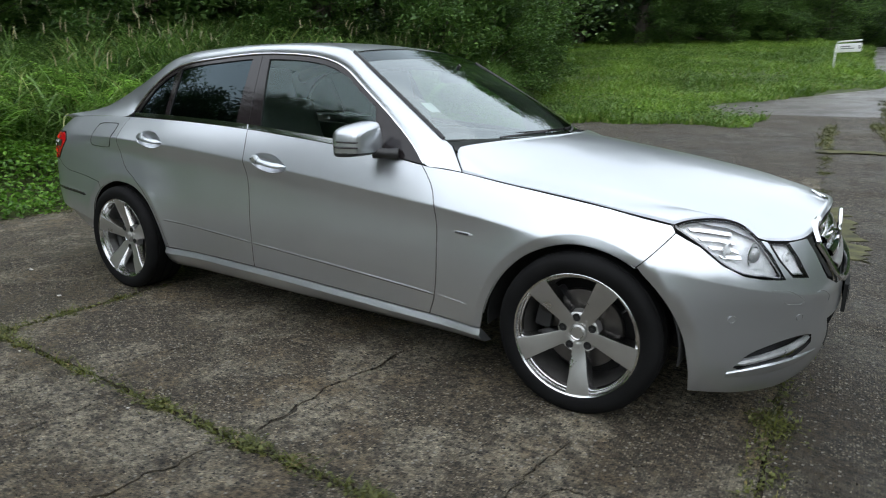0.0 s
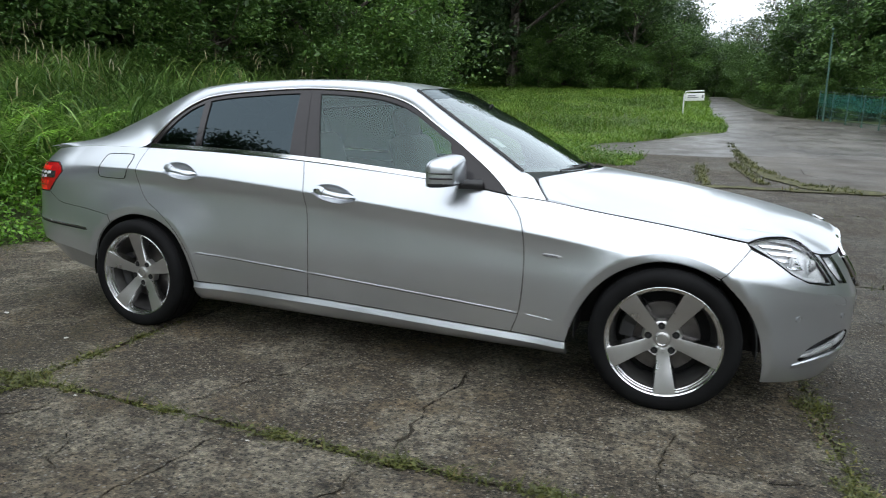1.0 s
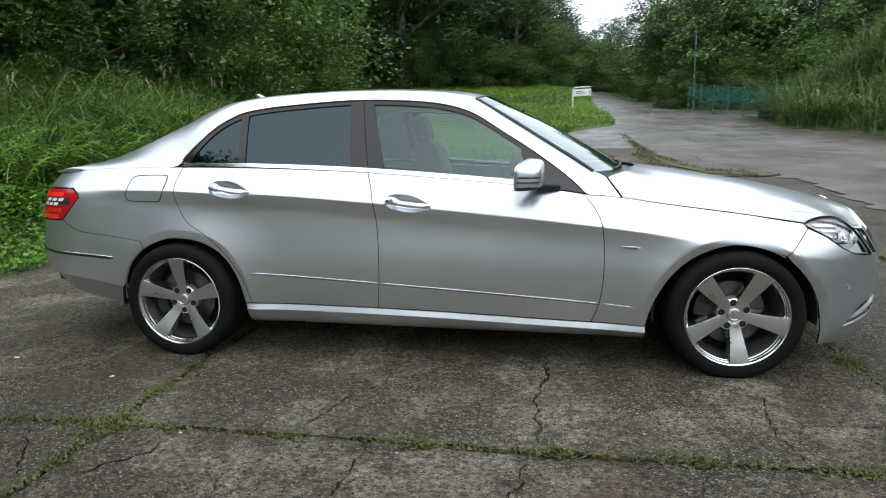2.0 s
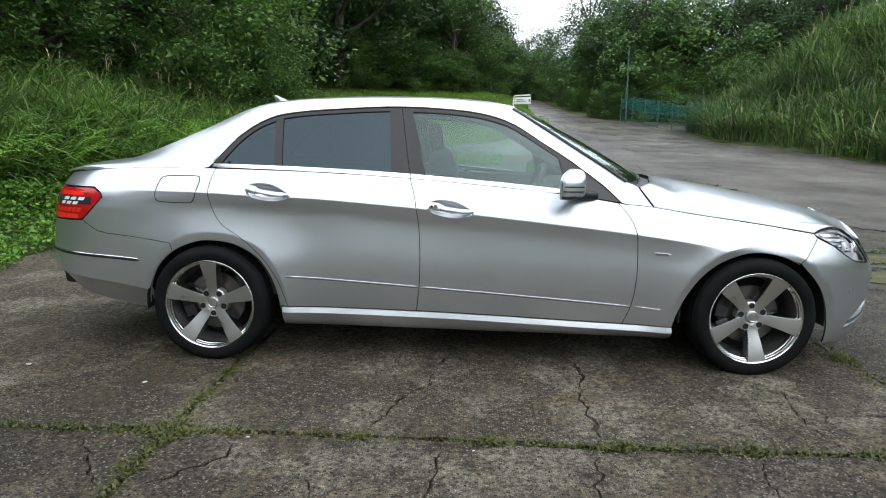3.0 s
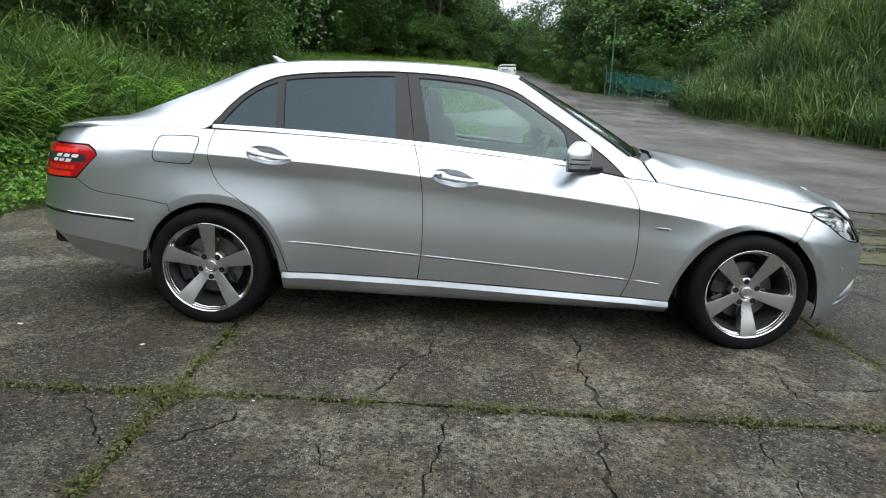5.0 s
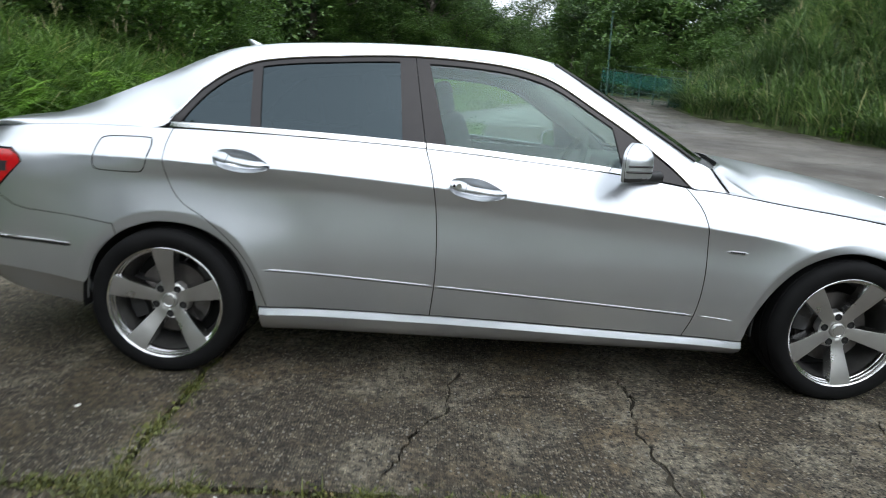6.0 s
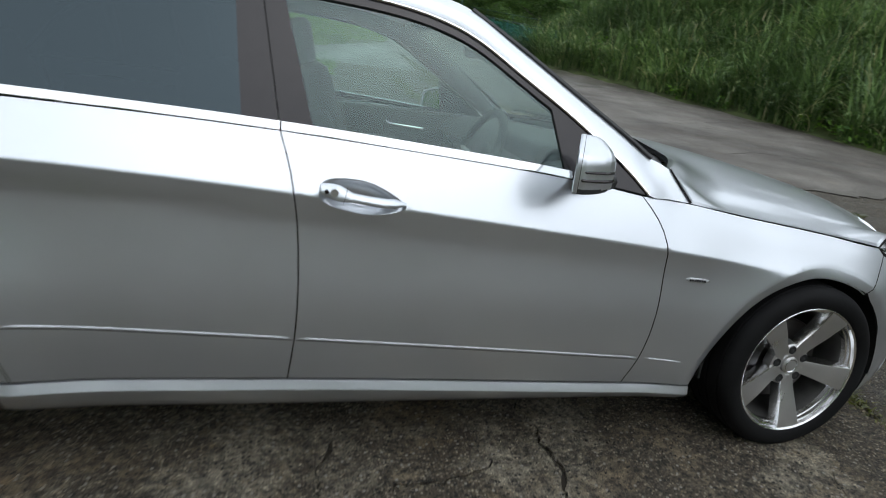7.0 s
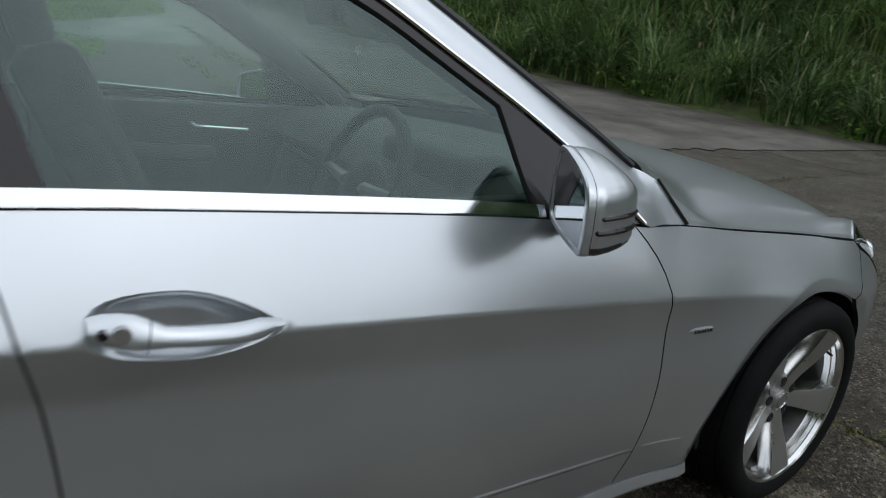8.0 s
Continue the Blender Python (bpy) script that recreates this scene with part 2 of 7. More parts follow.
# ---- the car's form ----
def curve(*pts):
    """A smooth function through (x, value) pairs."""
    px = np.array([p[0] for p in pts], float)
    pv = np.array([p[1] for p in pts], float)
    h, d = np.diff(px), np.diff(pv) / np.diff(px)
    m = np.zeros(len(px))
    m[0], m[-1] = d[0], d[-1]
    for i in range(1, len(px) - 1):
        if d[i - 1] * d[i] > 0:
            w1, w2 = 2 * h[i] + h[i - 1], h[i] + 2 * h[i - 1]
            m[i] = (w1 + w2) / (w1 / d[i - 1] + w2 / d[i])

    def f(x):
        x = float(min(max(x, px[0]), px[-1]))
        i = int(min(max(np.searchsorted(px, x) - 1, 0), len(h) - 1))
        t = (x - px[i]) / h[i]
        return (pv[i] * (1 + 2 * t) * (1 - t) ** 2 + m[i] * h[i] * t * (1 - t) ** 2
                + pv[i + 1] * t * t * (3 - 2 * t) + m[i + 1] * h[i] * t * t * (t - 1))
    return f


def smooth(a, b, x):
    t = min(max((x - a) / (b - a), 0.0), 1.0)
    return t * t * (3 - 2 * t)


WB = 2.874            # wheelbase; rear axle at x = 0, nose to +x, right flank at -y
HUB_Z = 0.326
XF, XR = 2.95, -0.50  # where the flanks begin to turn in
belt_z = curve((-1.2, 0.985), (-0.95, 1.005), (-0.6, 1.035), (-0.3, 1.047), (-0.01, 1.047), (0.38, 1.042), (0.75, 1.030), (1.06, 1.014),
               (1.46, 0.984), (1.83, 0.951), (2.04, 0.924), (2.16, 0.906), (2.33, 0.888), (2.53, 0.857), (2.84, 0.815),
               (3.18, 0.768), (3.45, 0.735), (3.8, 0.70), (4.15, 0.69))
crease_z = curve((-1.2, 0.93), (-0.06, 0.927), (0.23, 0.915), (0.44, 0.910), (1.10, 0.866), (1.41, 0.837), (2.24, 0.751), (2.66, 0.697), (3.2, 0.63), (4.15, 0.58))
crease_k = curve((-0.50, 0.0), (0.20, 1.0), (2.22, 1.0), (2.78, 0.0))
top_w = curve((-1.2, 0.70), (-0.6, 0.735), (-0.02, 0.762), (0.4, 0.785), (1.06, 0.800), (1.8, 0.823), (2.16, 0.829), (2.33, 0.815),
              (2.84, 0.800), (3.18, 0.800), (4.15, 0.80))
crease_w = curve((-1.2, 0.845), (-0.5, 0.862), (0.0, 0.868), (1.1, 0.882), (2.3, 0.886), (2.9, 0.872), (4.15, 0.872))
front_x = curve((0.15, 3.62), (0.25, 3.675), (0.40, 3.705), (0.52, 3.705), (0.60, 3.675), (0.68, 3.635), (0.76, 3.585), (0.85, 3.52))
rear_x = curve((0.15, -0.95), (0.30, -1.05), (0.45, -1.115), (0.56, -1.135), (0.62, -1.115), (0.75, -1.09), (0.90, -1.05), (1.0, -1.0), (1.1, -0.95))


def half_width(x, z):
    """The body's half width at x and z, before the ends turn in."""
    zc, zt, cw, tw = crease_z(x), belt_z(x), crease_w(x), top_w(x)
    low = curve((0.12, cw - 0.085), (0.20, cw - 0.048), (0.30, cw - 0.031), (0.40, cw - 0.0150), (0.47, cw - 0.0075), (0.55, cw - 0.0042), (zc - 0.085, cw - 0.0048 - 0.055 * max(zc - 0.66, 0.03)), (zc - 0.035, cw - 0.0060), (zc, cw + 0.0005))
    if z <= zc:
        w = low(z)
    else:
        t = (z - zc) / max(zt - zc, 0.03)
        w = cw - (cw - tw) * (0.88 * t + 0.12 * t * t) if t < 1.4 else cw - (cw - tw) * 1.5
    k = crease_k(x)
    if k < 1:
        soft_w = curve((0.12, cw - 0.070), (0.20, cw - 0.036), (0.42, cw - 0.012), (0.50, cw - 0.002), (zc - 0.03, cw + 0.004), (0.5 * (zc + zt), cw - 0.36 * (cw - tw)),
                       (zt, tw), (zt + 0.15, tw - 0.16))(z)
        if x < 0.1:
            round_w = curve((0.12, cw - 0.070), (0.20, cw - 0.036), (0.42, cw - 0.012), (0.55, cw - 0.001), (0.70, cw + 0.004), (0.83, cw + 0.003), (0.872, cw - 0.001), (0.91, cw - 0.014), (zt, tw), (zt + 0.15, tw - 0.16))(z)
            soft_w += (round_w - soft_w) * smooth(0.1, -0.15, x)
        w = k * w + (1 - k) * soft_w
    return w


# radius of the wheel openings by angle, 0 towards the nose
opening_r = curve((-0.5, 0.40), (0.02, 0.372), (0.37, 0.371), (0.75, 0.374), (1.13, 0.360), (1.53, 0.348), (1.79, 0.347), (2.17, 0.346), (2.56, 0.345), (2.96, 0.340), (3.6, 0.352))
opening_f = curve((-0.5, 0.42), (-0.07, 0.385), (0.263, 0.360), (0.568, 0.351), (0.957, 0.354), (1.345, 0.345), (1.75, 0.348), (2.174, 0.351), (2.467, 0.359), (2.86, 0.374), (3.14, 0.396), (3.6, 0.42))


def flare(s, z):
    """How far the skin stands out round the wheel openings: a soft swell with a chamfered lip."""
    out, zc = 0.0, crease_z(s)
    for ax, opening, reach, amp, turn in ((0.0, opening_r, 0.27, 0.026, 0.12), (WB, opening_f, 0.20, 0.022, 0.26)):
        r = math.hypot(s - ax, z - HUB_Z)
        if r < 0.72:
            a = math.atan2(z - HUB_Z, s - ax)
            d = r - opening(a if a > -1.5 else a + 2 * math.pi) - (0.036 if ax else 0.040 + 0.006 * smooth(1.6, 0.2, a))
            out += amp * (1 - min(max(d / reach, 0.0), 1.0)) ** 1.8 * (1 - 0.6 * smooth(0.30, 0.12, z)) * (1 - smooth(zc - 0.02, zc + 0.12, z) * 0.7)
            out -= turn * min(max(-d, 0.0), 0.06)
    return out


def ridge(s, z):
    """The bumper's shelf line: a soft edge that falls away faster below."""
    if s < 3.18:
        return 0.0
    d = z - (0.612 - 0.165 * (s - 3.22) if s < 3.7 else 0.532)
    return 0.006 * smooth(3.18, 3.36, s) * (1 - smooth(3.62, 3.80, s)) * (math.exp(-d / 0.07) if d > 0 else math.exp(d / 0.045))


def flank(s, z, off=0.0, side=-1):
    """A point of the body's skin: s runs along the flank and round the nose (s > XF) or the tail (s < XR); off is metres outwards."""
    off += ridge(s, z) + flare(s, z)
    if s > XF:
        lx = front_x(z) - XF
        a = min((s - XF) / 0.76, math.pi / 2)
        rho = (math.sin(a) ** 3 + math.cos(a) ** 3) ** (1 / 3)
        return (XF + (lx + off) * math.sin(a) / rho, side * (half_width(XF + 0.5 * (s - XF), z) + off) * math.cos(a) / rho, z)
    if s < XR:
        lx = XR - rear_x(z)
        a = min((XR - s) / 0.60, math.pi / 2)
        rho = (math.sin(a) ** 2.8 + math.cos(a) ** 2.8) ** (1 / 2.8)
        return (XR - (lx + off) * math.sin(a) / rho, side * (half_width(XR + 0.5 * (s - XR), z) + off) * math.cos(a) / rho, z)
    return (s, side * (half_width(s, z) + off), z)


def apron(s, z, off=0.0, side=-1):
    """The skin below the rear bumper, tucked in towards its foot."""
    return flank(s, z, off - 0.008 - 0.42 * max(0.0, 0.48 - z), side)


def glass_side(x, z, off=0.0, side=-1):
    """A point of the cabin's leaning side."""
    t = (z - 1.02) / 0.365
    y = 0.795 - 0.185 * (t if t < 0 else 0.82 * t + 0.18 * t * t)
    y -= 0.055 * max(0.0, (0.85 - x) / 0.85) ** 2 + 0.012 * max(0.0, x - 1.1) ** 2
    return (x, side * (y + off), z + 0.45 * off)


# ---- ground shape ----
def ground_z(x, y):
    """Level where the car stands, then rising away behind it."""
    return float(np.interp(y, [-500, 3.0, 5.0, 14.0, 24.0, 41.0, 60.0, 600.0], [0, 0, 0.09, 0.74, 1.74, 3.95, 4.2, 4.2]))


def left_edge(y):
    return -2.9 + 0.10 * max(0.0, y - 1.0) - 2.5 * smooth(10, 16, y)


def right_edge(y):
    return float(np.interp(y, [-6, 4, 8, 13, 16, 19.2, 23], [15.2, 14.5, 13.4, 12.7, 11.8, 10.2, 10.6]))


def bank_z(x, y):
    """The ground with the meadow and the grassy banks on both hands."""
    z = ground_z(x, y) + float(np.interp(x, [-10, -4, 0, 3.4, 4.5], [0.85, 0.65, 0.48, 0.45, 0])) * float(np.interp(y, [16, 20, 25, 34], [0, 0.15, 0.85, 1]))
    if x < left_edge(y):
        z += (float(np.interp(y, [2, 7], [1.0, 1.5])) * smooth(0.0, 7.0, left_edge(y) - x) + 0.15 * smooth(0.0, 1.5, left_edge(y) - x)) * smooth(25.0, 16.0, y)
    if x > right_edge(y) and y < 23:
        z += 4.1 * smooth(-0.5, 7.0, x - right_edge(y))
    return z


# ---- mesh helpers ----
def mesh_from(name, verts, faces, mats, normals=None, shade=True, slots=None):
    me = bpy.data.meshes.new(name)
    me.from_pydata([tuple(v) for v in verts], [], [tuple(f) for f in faces])
    for m in (mats if isinstance(mats, (list, tuple)) else [mats]):
        me.materials.append(m)
    if slots is not None:
        me.polygons.foreach_set("material_index", slots)
    me.polygons.foreach_set("use_smooth", [shade] * len(me.polygons))
    me.update()
    if normals is not None:
        me.normals_split_custom_set_from_vertices([tuple(v) for v in normals])
    return me


def put(name, me, parent=None, label=""):
    ob = new(name, me)
    if parent is not None:
        ob.parent = parent
    if label:
        tagged(ob, label)
    return ob


def part(name, bm, mat, parent, label="", sharp=40):
    """Links a bmesh as one mesh object under a thing or under a part."""
    me = bpy.data.meshes.new(name)
    bm.to_mesh(me)
    bm.free()
    for m in (mat if isinstance(mat, (list, tuple)) else [mat]):
        me.materials.append(m)
    me.polygons.foreach_set("use_smooth", [True] * len(me.polygons))
    me.set_sharp_from_angle(angle=radians(sharp))
    return put(name, me, parent, label)


def thing(name, label, category, group="", at=None):
    ob = new(name)
    if at is not None:
        ob.matrix_world = at
    return tagged(ob, label, category, group)


def box(bm, size, at=(0, 0, 0), turn=(0, 0, 0), bevel=0.0, seg=2):
    made = bmesh.ops.create_cube(bm, size=1, matrix=pose(*at, *turn) @ Matrix.Diagonal((*size, 1)))
    if bevel:
        edges = list({e for v in made["verts"] for e in v.link_edges})
        bmesh.ops.bevel(bm, geom=edges, offset=bevel, segments=seg, affect="EDGES", profile=0.6)
    return bm


def tube(bm, line, radius, sides=8, cap=True):
    """A round bar along a line of points; radius is one value or one for each point."""
    pts = [Vector(p) for p in line]
    rad = [float(r) for r in radius] if isinstance(radius, (list, tuple)) else [float(radius)] * len(pts)
    rings, up = [], Vector((0.03, 0.05, 1))
    for i, p in enumerate(pts):
        d = (pts[min(i + 1, len(pts) - 1)] - pts[max(i - 1, 0)]).normalized()
        a = d.cross(up if abs(d.dot(up.normalized())) < 0.95 else Vector((1, 0.1, 0))).normalized()
        b = d.cross(a)
        rings.append([bm.verts.new(p + rad[i] * (math.cos(k) * a + math.sin(k) * b)) for k in [2 * math.pi * j / sides for j in range(sides)]])
    for r0, r1 in zip(rings, rings[1:]):
        for j in range(sides):
            bm.faces.new((r0[j], r0[(j + 1) % sides], r1[(j + 1) % sides], r1[j]))
    if cap:
        bm.faces.new(rings[0][::-1])
        bm.faces.new(rings[-1])
    return bm


def lathe(bm, profile, n=64, axis="y", closed=False):
    """Turns a profile of (radius, along) about the y axis."""
    rings = []
    for k in range(n):
        a = 2 * math.pi * k / n
        rings.append([bm.verts.new((r * math.cos(a), h, r * math.sin(a))) for r, h in profile])
    m = len(profile)
    for k in range(n):
        r0, r1 = rings[k], rings[(k + 1) % n]
        for j in range(m if closed else m - 1):
            quad = (r0[j], r0[(j + 1) % m], r1[(j + 1) % m], r1[j])
            bm.faces.new(quad)
    bmesh.ops.recalc_face_normals(bm, faces=bm.faces[:])
    return bm


def line_through(pts, step=0.03):
    """A smooth line (Catmull-Rom) through points of the plane."""
    p = [np.array(q, float) for q in pts]
    p = [2 * p[0] - p[1]] + p + [2 * p[-1] - p[-2]]
    out = []
    for a, b, c, d in zip(p, p[1:], p[2:], p[3:]):
        n = max(1, int(np.linalg.norm(c - b) / step))
        for k in range(n):
            t = k / n
            out.append(0.5 * (2 * b + (c - a) * t + (2 * a - 5 * b + 4 * c - d) * t * t + (3 * b - a - 3 * c + d) * t ** 3))
    out.append(p[-2])
    return [tuple(q) for q in out]


def inside(poly, pts):
    x, y = pts[:, 0], pts[:, 1]
    hit = np.zeros(len(pts), bool)
    px, py = poly[:, 0], poly[:, 1]
    for i in range(len(poly)):
        j = i - 1
        if py[i] == py[j]:
            continue
        cond = (py[i] > y) != (py[j] > y)
        hit ^= cond & (x < (px[j] - px[i]) * (y - py[i]) / (py[j] - py[i]) + px[i])
    return hit


def dense(poly, step):
    out = []
    for a, b in zip(poly, poly[1:] + poly[:1]):
        n = max(1, int(math.ceil(math.hypot(b[0] - a[0], b[1] - a[1]) / step)))
        out += [(a[0] + (b[0] - a[0]) * k / n, a[1] + (b[1] - a[1]) * k / n) for k in range(n)]
    return out


def clean(poly, eps=0.0008):
    out = []
    for q in poly:
        if not out or math.hypot(q[0] - out[-1][0], q[1] - out[-1][1]) > eps:
            out.append(q)
    if math.hypot(out[0][0] - out[-1][0], out[0][1] - out[-1][1]) <= eps:
        out.pop()
    return out


def shrink(poly, d):
    """Moves the outline inwards by d."""
    p = np.array(poly)
    area = 0.5 * np.sum(p[:, 0] * np.roll(p[:, 1], -1) - np.roll(p[:, 0], -1) * p[:, 1])
    if area < 0:
        p = p[::-1]
    e = np.roll(p, -1, 0) - p
    e /= np.maximum(np.linalg.norm(e, axis=1), 1e-9)[:, None]
    nrm = np.stack([-e[:, 1], e[:, 0]], 1)
    both = nrm + np.roll(nrm, 1, 0)
    both /= np.maximum(np.sum(both * nrm, axis=1), 0.5)[:, None]
    return [tuple(q) for q in p + d * both]


def panel(name, outline, skin, mats, parent=None, label="", holes=(), step=0.035, lines=(), gap=0.002, depth=0.014, off=0.0, side=-1, hole_depth=0.012, jitter=0.0):
    """A sheet in the outline (and without the holes) of a curved skin, with its edges turned inwards. lines: extra rows of points, as on a crease."""
    outline = clean(dense(shrink(clean(list(outline)), gap) if gap else clean(list(outline)), step))
    loops = [outline] + [clean(dense(list(h), step)) for h in holes]
    pts, edges = [], []
    for lp in loops:
        k = len(pts)
        pts += lp
        edges += [(k + i, k + (i + 1) % len(lp)) for i in range(len(lp))]
    rim = np.array(pts)
    poly = np.array(outline)
    lo, hi = poly.min(0), poly.max(0)
    gx, gy = np.meshgrid(np.arange(lo[0] + step / 2, hi[0], step), np.arange(lo[1] + step / 2, hi[1], step))
    gx = gx + (np.arange(gx.shape[0]) % 2)[:, None] * step / 2
    grid = np.stack([gx.ravel(), gy.ravel()], 1)
    extra = np.array([q for ln in lines for q in ln]) if lines else np.zeros((0, 2))
    if len(extra):
        d2 = ((grid[:, None, :] - extra[None]) ** 2).sum(2).min(1)
        grid = grid[d2 > (0.62 * step) ** 2]
        grid = np.concatenate([grid, extra])
    grid = grid[inside(poly, grid)]
    for h in loops[1:]:
        if len(grid):
            grid = grid[~inside(np.array(h), grid)]
    if len(grid):
        keep = np.ones(len(grid), bool)
        for k in range(0, len(grid), 4000):
            keep[k:k + 4000] = ((grid[k:k + 4000, None, :] - rim[None]) ** 2).sum(2).min(1) > (0.3 * step) ** 2
        grid = grid[keep]
    allp = [Vector((float(a), float(b))) for a, b in pts] + [Vector((float(a), float(b))) for a, b in grid]
    v2, _, faces, _, _, _ = geometry.delaunay_2d_cdt(allp, edges, [], 1, 1e-6)
    v2 = [(v[0], v[1]) for v in v2]
    cen = np.array([np.mean([v2[i] for i in f], axis=0) for f in faces])
    keep = np.ones(len(faces), bool)
    for h in loops[1:]:
        keep &= ~inside(np.array(h), cen)
    faces = [list(f) for f, k in zip(faces, keep) if k]
    co, nr = [], []
    e = 0.004
    for a, b in v2:
        p = Vector(skin(a, b, off, side))
        du = Vector(skin(a + e, b, off, side)) - Vector(skin(a - e, b, off, side))
        dv = Vector(skin(a, b + e, off, side)) - Vector(skin(a, b - e, off, side))
        q = du.cross(dv)
        q.normalize()
        co.append(p)
        nr.append(q * (-side if skin is not slab_skin else 1))
    flip = skin is not slab_skin and side > 0
    if flip:
        faces = [f[::-1] for f in faces]
    # keep the faces turned outwards
    f0 = faces[len(faces) // 2]
    if (co[f0[1]] - co[f0[0]]).cross(co[f0[2]] - co[f0[0]]).dot(nr[f0[0]]) < 0:
        faces = [f[::-1] for f in faces]
    count = {}
    for f in faces:
        for a, b in zip(f, f[1:] + f[:1]):
            key = (min(a, b), max(a, b))
            count[key] = None if key in count else (a, b)
    slots = [0] * len(faces)
    if depth:
        ring = {}

        def low(i, which):
            if (i, which) not in ring:
                ring[(i, which)] = len(co)
                co.append(co[i] - nr[i] * depth * which)
                nr.append(nr[i])
            return ring[(i, which)]
        for ed in [v for v in count.values() if v]:
            a, b = ed
            faces.append([b, a, low(a, 1), low(b, 1)])
            slots.append(1)
    mats = list(mats) if isinstance(mats, (list, tuple)) else [mats, SEAM]
    me = mesh_from(name, co, faces, mats, nr, True, slots)
    return put(name, me, parent, label)


def slab_skin(x, y, off=0.0, side=-1):
    sunk = sum(math.exp(-((x - wx) ** 2 + (y - wy) ** 2) / 0.07) for wx in (0.0, WB) for wy in (-0.80, 0.80)) if abs(y) < 2 and -1 < x < 4 else 0.0
    return (x, y, ground_z(x, y) + off + 0.022 * sunk + 0.010 * noise.noise((x * 0.9, y * 0.9, 3)) + 0.004 * noise.noise((x * 5, y * 5, 8)))


def ribbon_mesh(name, base, tipdir, length, width, bend, segs, mat, rng, droop=0.25):
    """Many blades at once: bent, tapered strips. base (n,3); tipdir (n,2); length, width, bend (n)."""
    n = len(base)
    t = np.linspace(0, 1, segs + 1)
    side = np.stack([-tipdir[:, 1], tipdir[:, 0], np.zeros(n)], 1)
    turn = rng.uniform(-0.7, 0.7, n)
    side = side * np.cos(turn)[:, None] + np.stack([tipdir[:, 0], tipdir[:, 1], np.zeros(n)], 1) * np.sin(turn)[:, None]
    out = np.zeros((n, 2 * segs + 1, 3))
    for k, u in enumerate(t):
        up = length * (u - droop * bend * u ** 3)
        fwd = length * bend * u ** 2
        c = base + np.stack([tipdir[:, 0] * fwd, tipdir[:, 1] * fwd, up], 1)
        if k < segs:
            w = (width * (0.65 + 0.7 * u) * (1 - u) ** 0.45 if segs > 1 else width)[:, None]
            out[:, 2 * k], out[:, 2 * k + 1] = c - side * w / 2, c + side * w / 2
        else:
            out[:, 2 * k] = c
    tri = []
    for k in range(segs - 1):
        a = 2 * k
        tri += [(a, a + 1, a + 3), (a, a + 3, a + 2)]
    a = 2 * (segs - 1)
    tri.append((a, a + 1, a + 2))
    tri = np.array(tri)
    faces = (tri[None] + (np.arange(n) * (2 * segs + 1))[:, None, None]).reshape(-1, 3)
    return fast_mesh(name, out.reshape(-1, 3), faces, mat)


def fast_mesh(name, verts, tris, mat):
    me = bpy.data.meshes.new(name)
    me.vertices.add(len(verts))
    me.vertices.foreach_set("co", np.asarray(verts, np.float32).ravel())
    me.loops.add(len(tris) * 3)
    me.loops.foreach_set("vertex_index", np.asarray(tris, np.int32).ravel())
    me.polygons.add(len(tris))
    me.polygons.foreach_set("loop_start", np.arange(0, len(tris) * 3, 3, dtype=np.int32))
    me.polygons.foreach_set("use_smooth", np.zeros(len(tris), bool))
    me.update(calc_edges=True)
    me.materials.append(mat)
    return me


def leaf_mesh(name, centre, size, rng, mat, flat=0.5, slim=0.5):
    """Many small pointed leaves, each two triangles folded at the rib."""
    n = len(centre)
    d = rng.normal(size=(n, 3))
    d[:, 2] *= flat
    d[:, 2] -= 0.25
    d /= np.linalg.norm(d, axis=1)[:, None]
    s = np.cross(d, rng.normal(size=(n, 3)) * 0.5 + np.array([0, 0, 1.0]))
    s /= np.maximum(np.linalg.norm(s, axis=1), 1e-6)[:, None]
    nn = np.cross(s, d)
    L = size[:, None]
    out = np.stack([centre - d * L / 2, centre + s * L * slim / 2 + nn * L * 0.08, centre + d * L / 2, centre - s * L * slim / 2 + nn * L * 0.08], 1)
    tri = np.array([(0, 1, 2), (0, 2, 3)])
    faces = (tri[None] + (np.arange(n) * 4)[:, None, None]).reshape(-1, 3)
    return fast_mesh(name, out.reshape(-1, 3), faces, mat)


# ---- the car ----
def nose(y, z, off=0.0, side=-1):
    """The skin of the nose by width and height, for pieces across its middle."""
    w = half_width(3.5, z)
    return (XF + (front_x(z) - XF + off) * (1 - min(abs(y) / w, 0.999) ** 3) ** (1 / 3), y, z)


def coons(a, b, c, d, nu, nv, bulge=None):
    """A grid between four lines of points: a (v=0) and b (v=1) run along u; c (u=0) and d (u=1) along v."""
    def along(pts, n):
        p = np.array(pts, float)
        s = np.concatenate([[0], np.cumsum(np.linalg.norm(np.diff(p, axis=0), axis=1))])
        t = np.linspace(0, s[-1], n)
        return np.stack([np.interp(t, s, p[:, k]) for k in range(3)], 1)
    A, B, C, D = along(a, nu), along(b, nu), along(c, nv), along(d, nv)
    u, v = np.linspace(0, 1, nu)[:, None, None], np.linspace(0, 1, nv)[None, :, None]
    g = ((1 - v) * A[:, None] + v * B[:, None] + (1 - u) * C[None] + u * D[None]
         - (1 - u) * (1 - v) * A[0] - u * (1 - v) * A[-1] - (1 - u) * v * B[0] - u * v * B[-1])
    if bulge is not None:
        g = g + np.array(bulge) * 16 * u * (1 - u) * v * (1 - v)
    return g


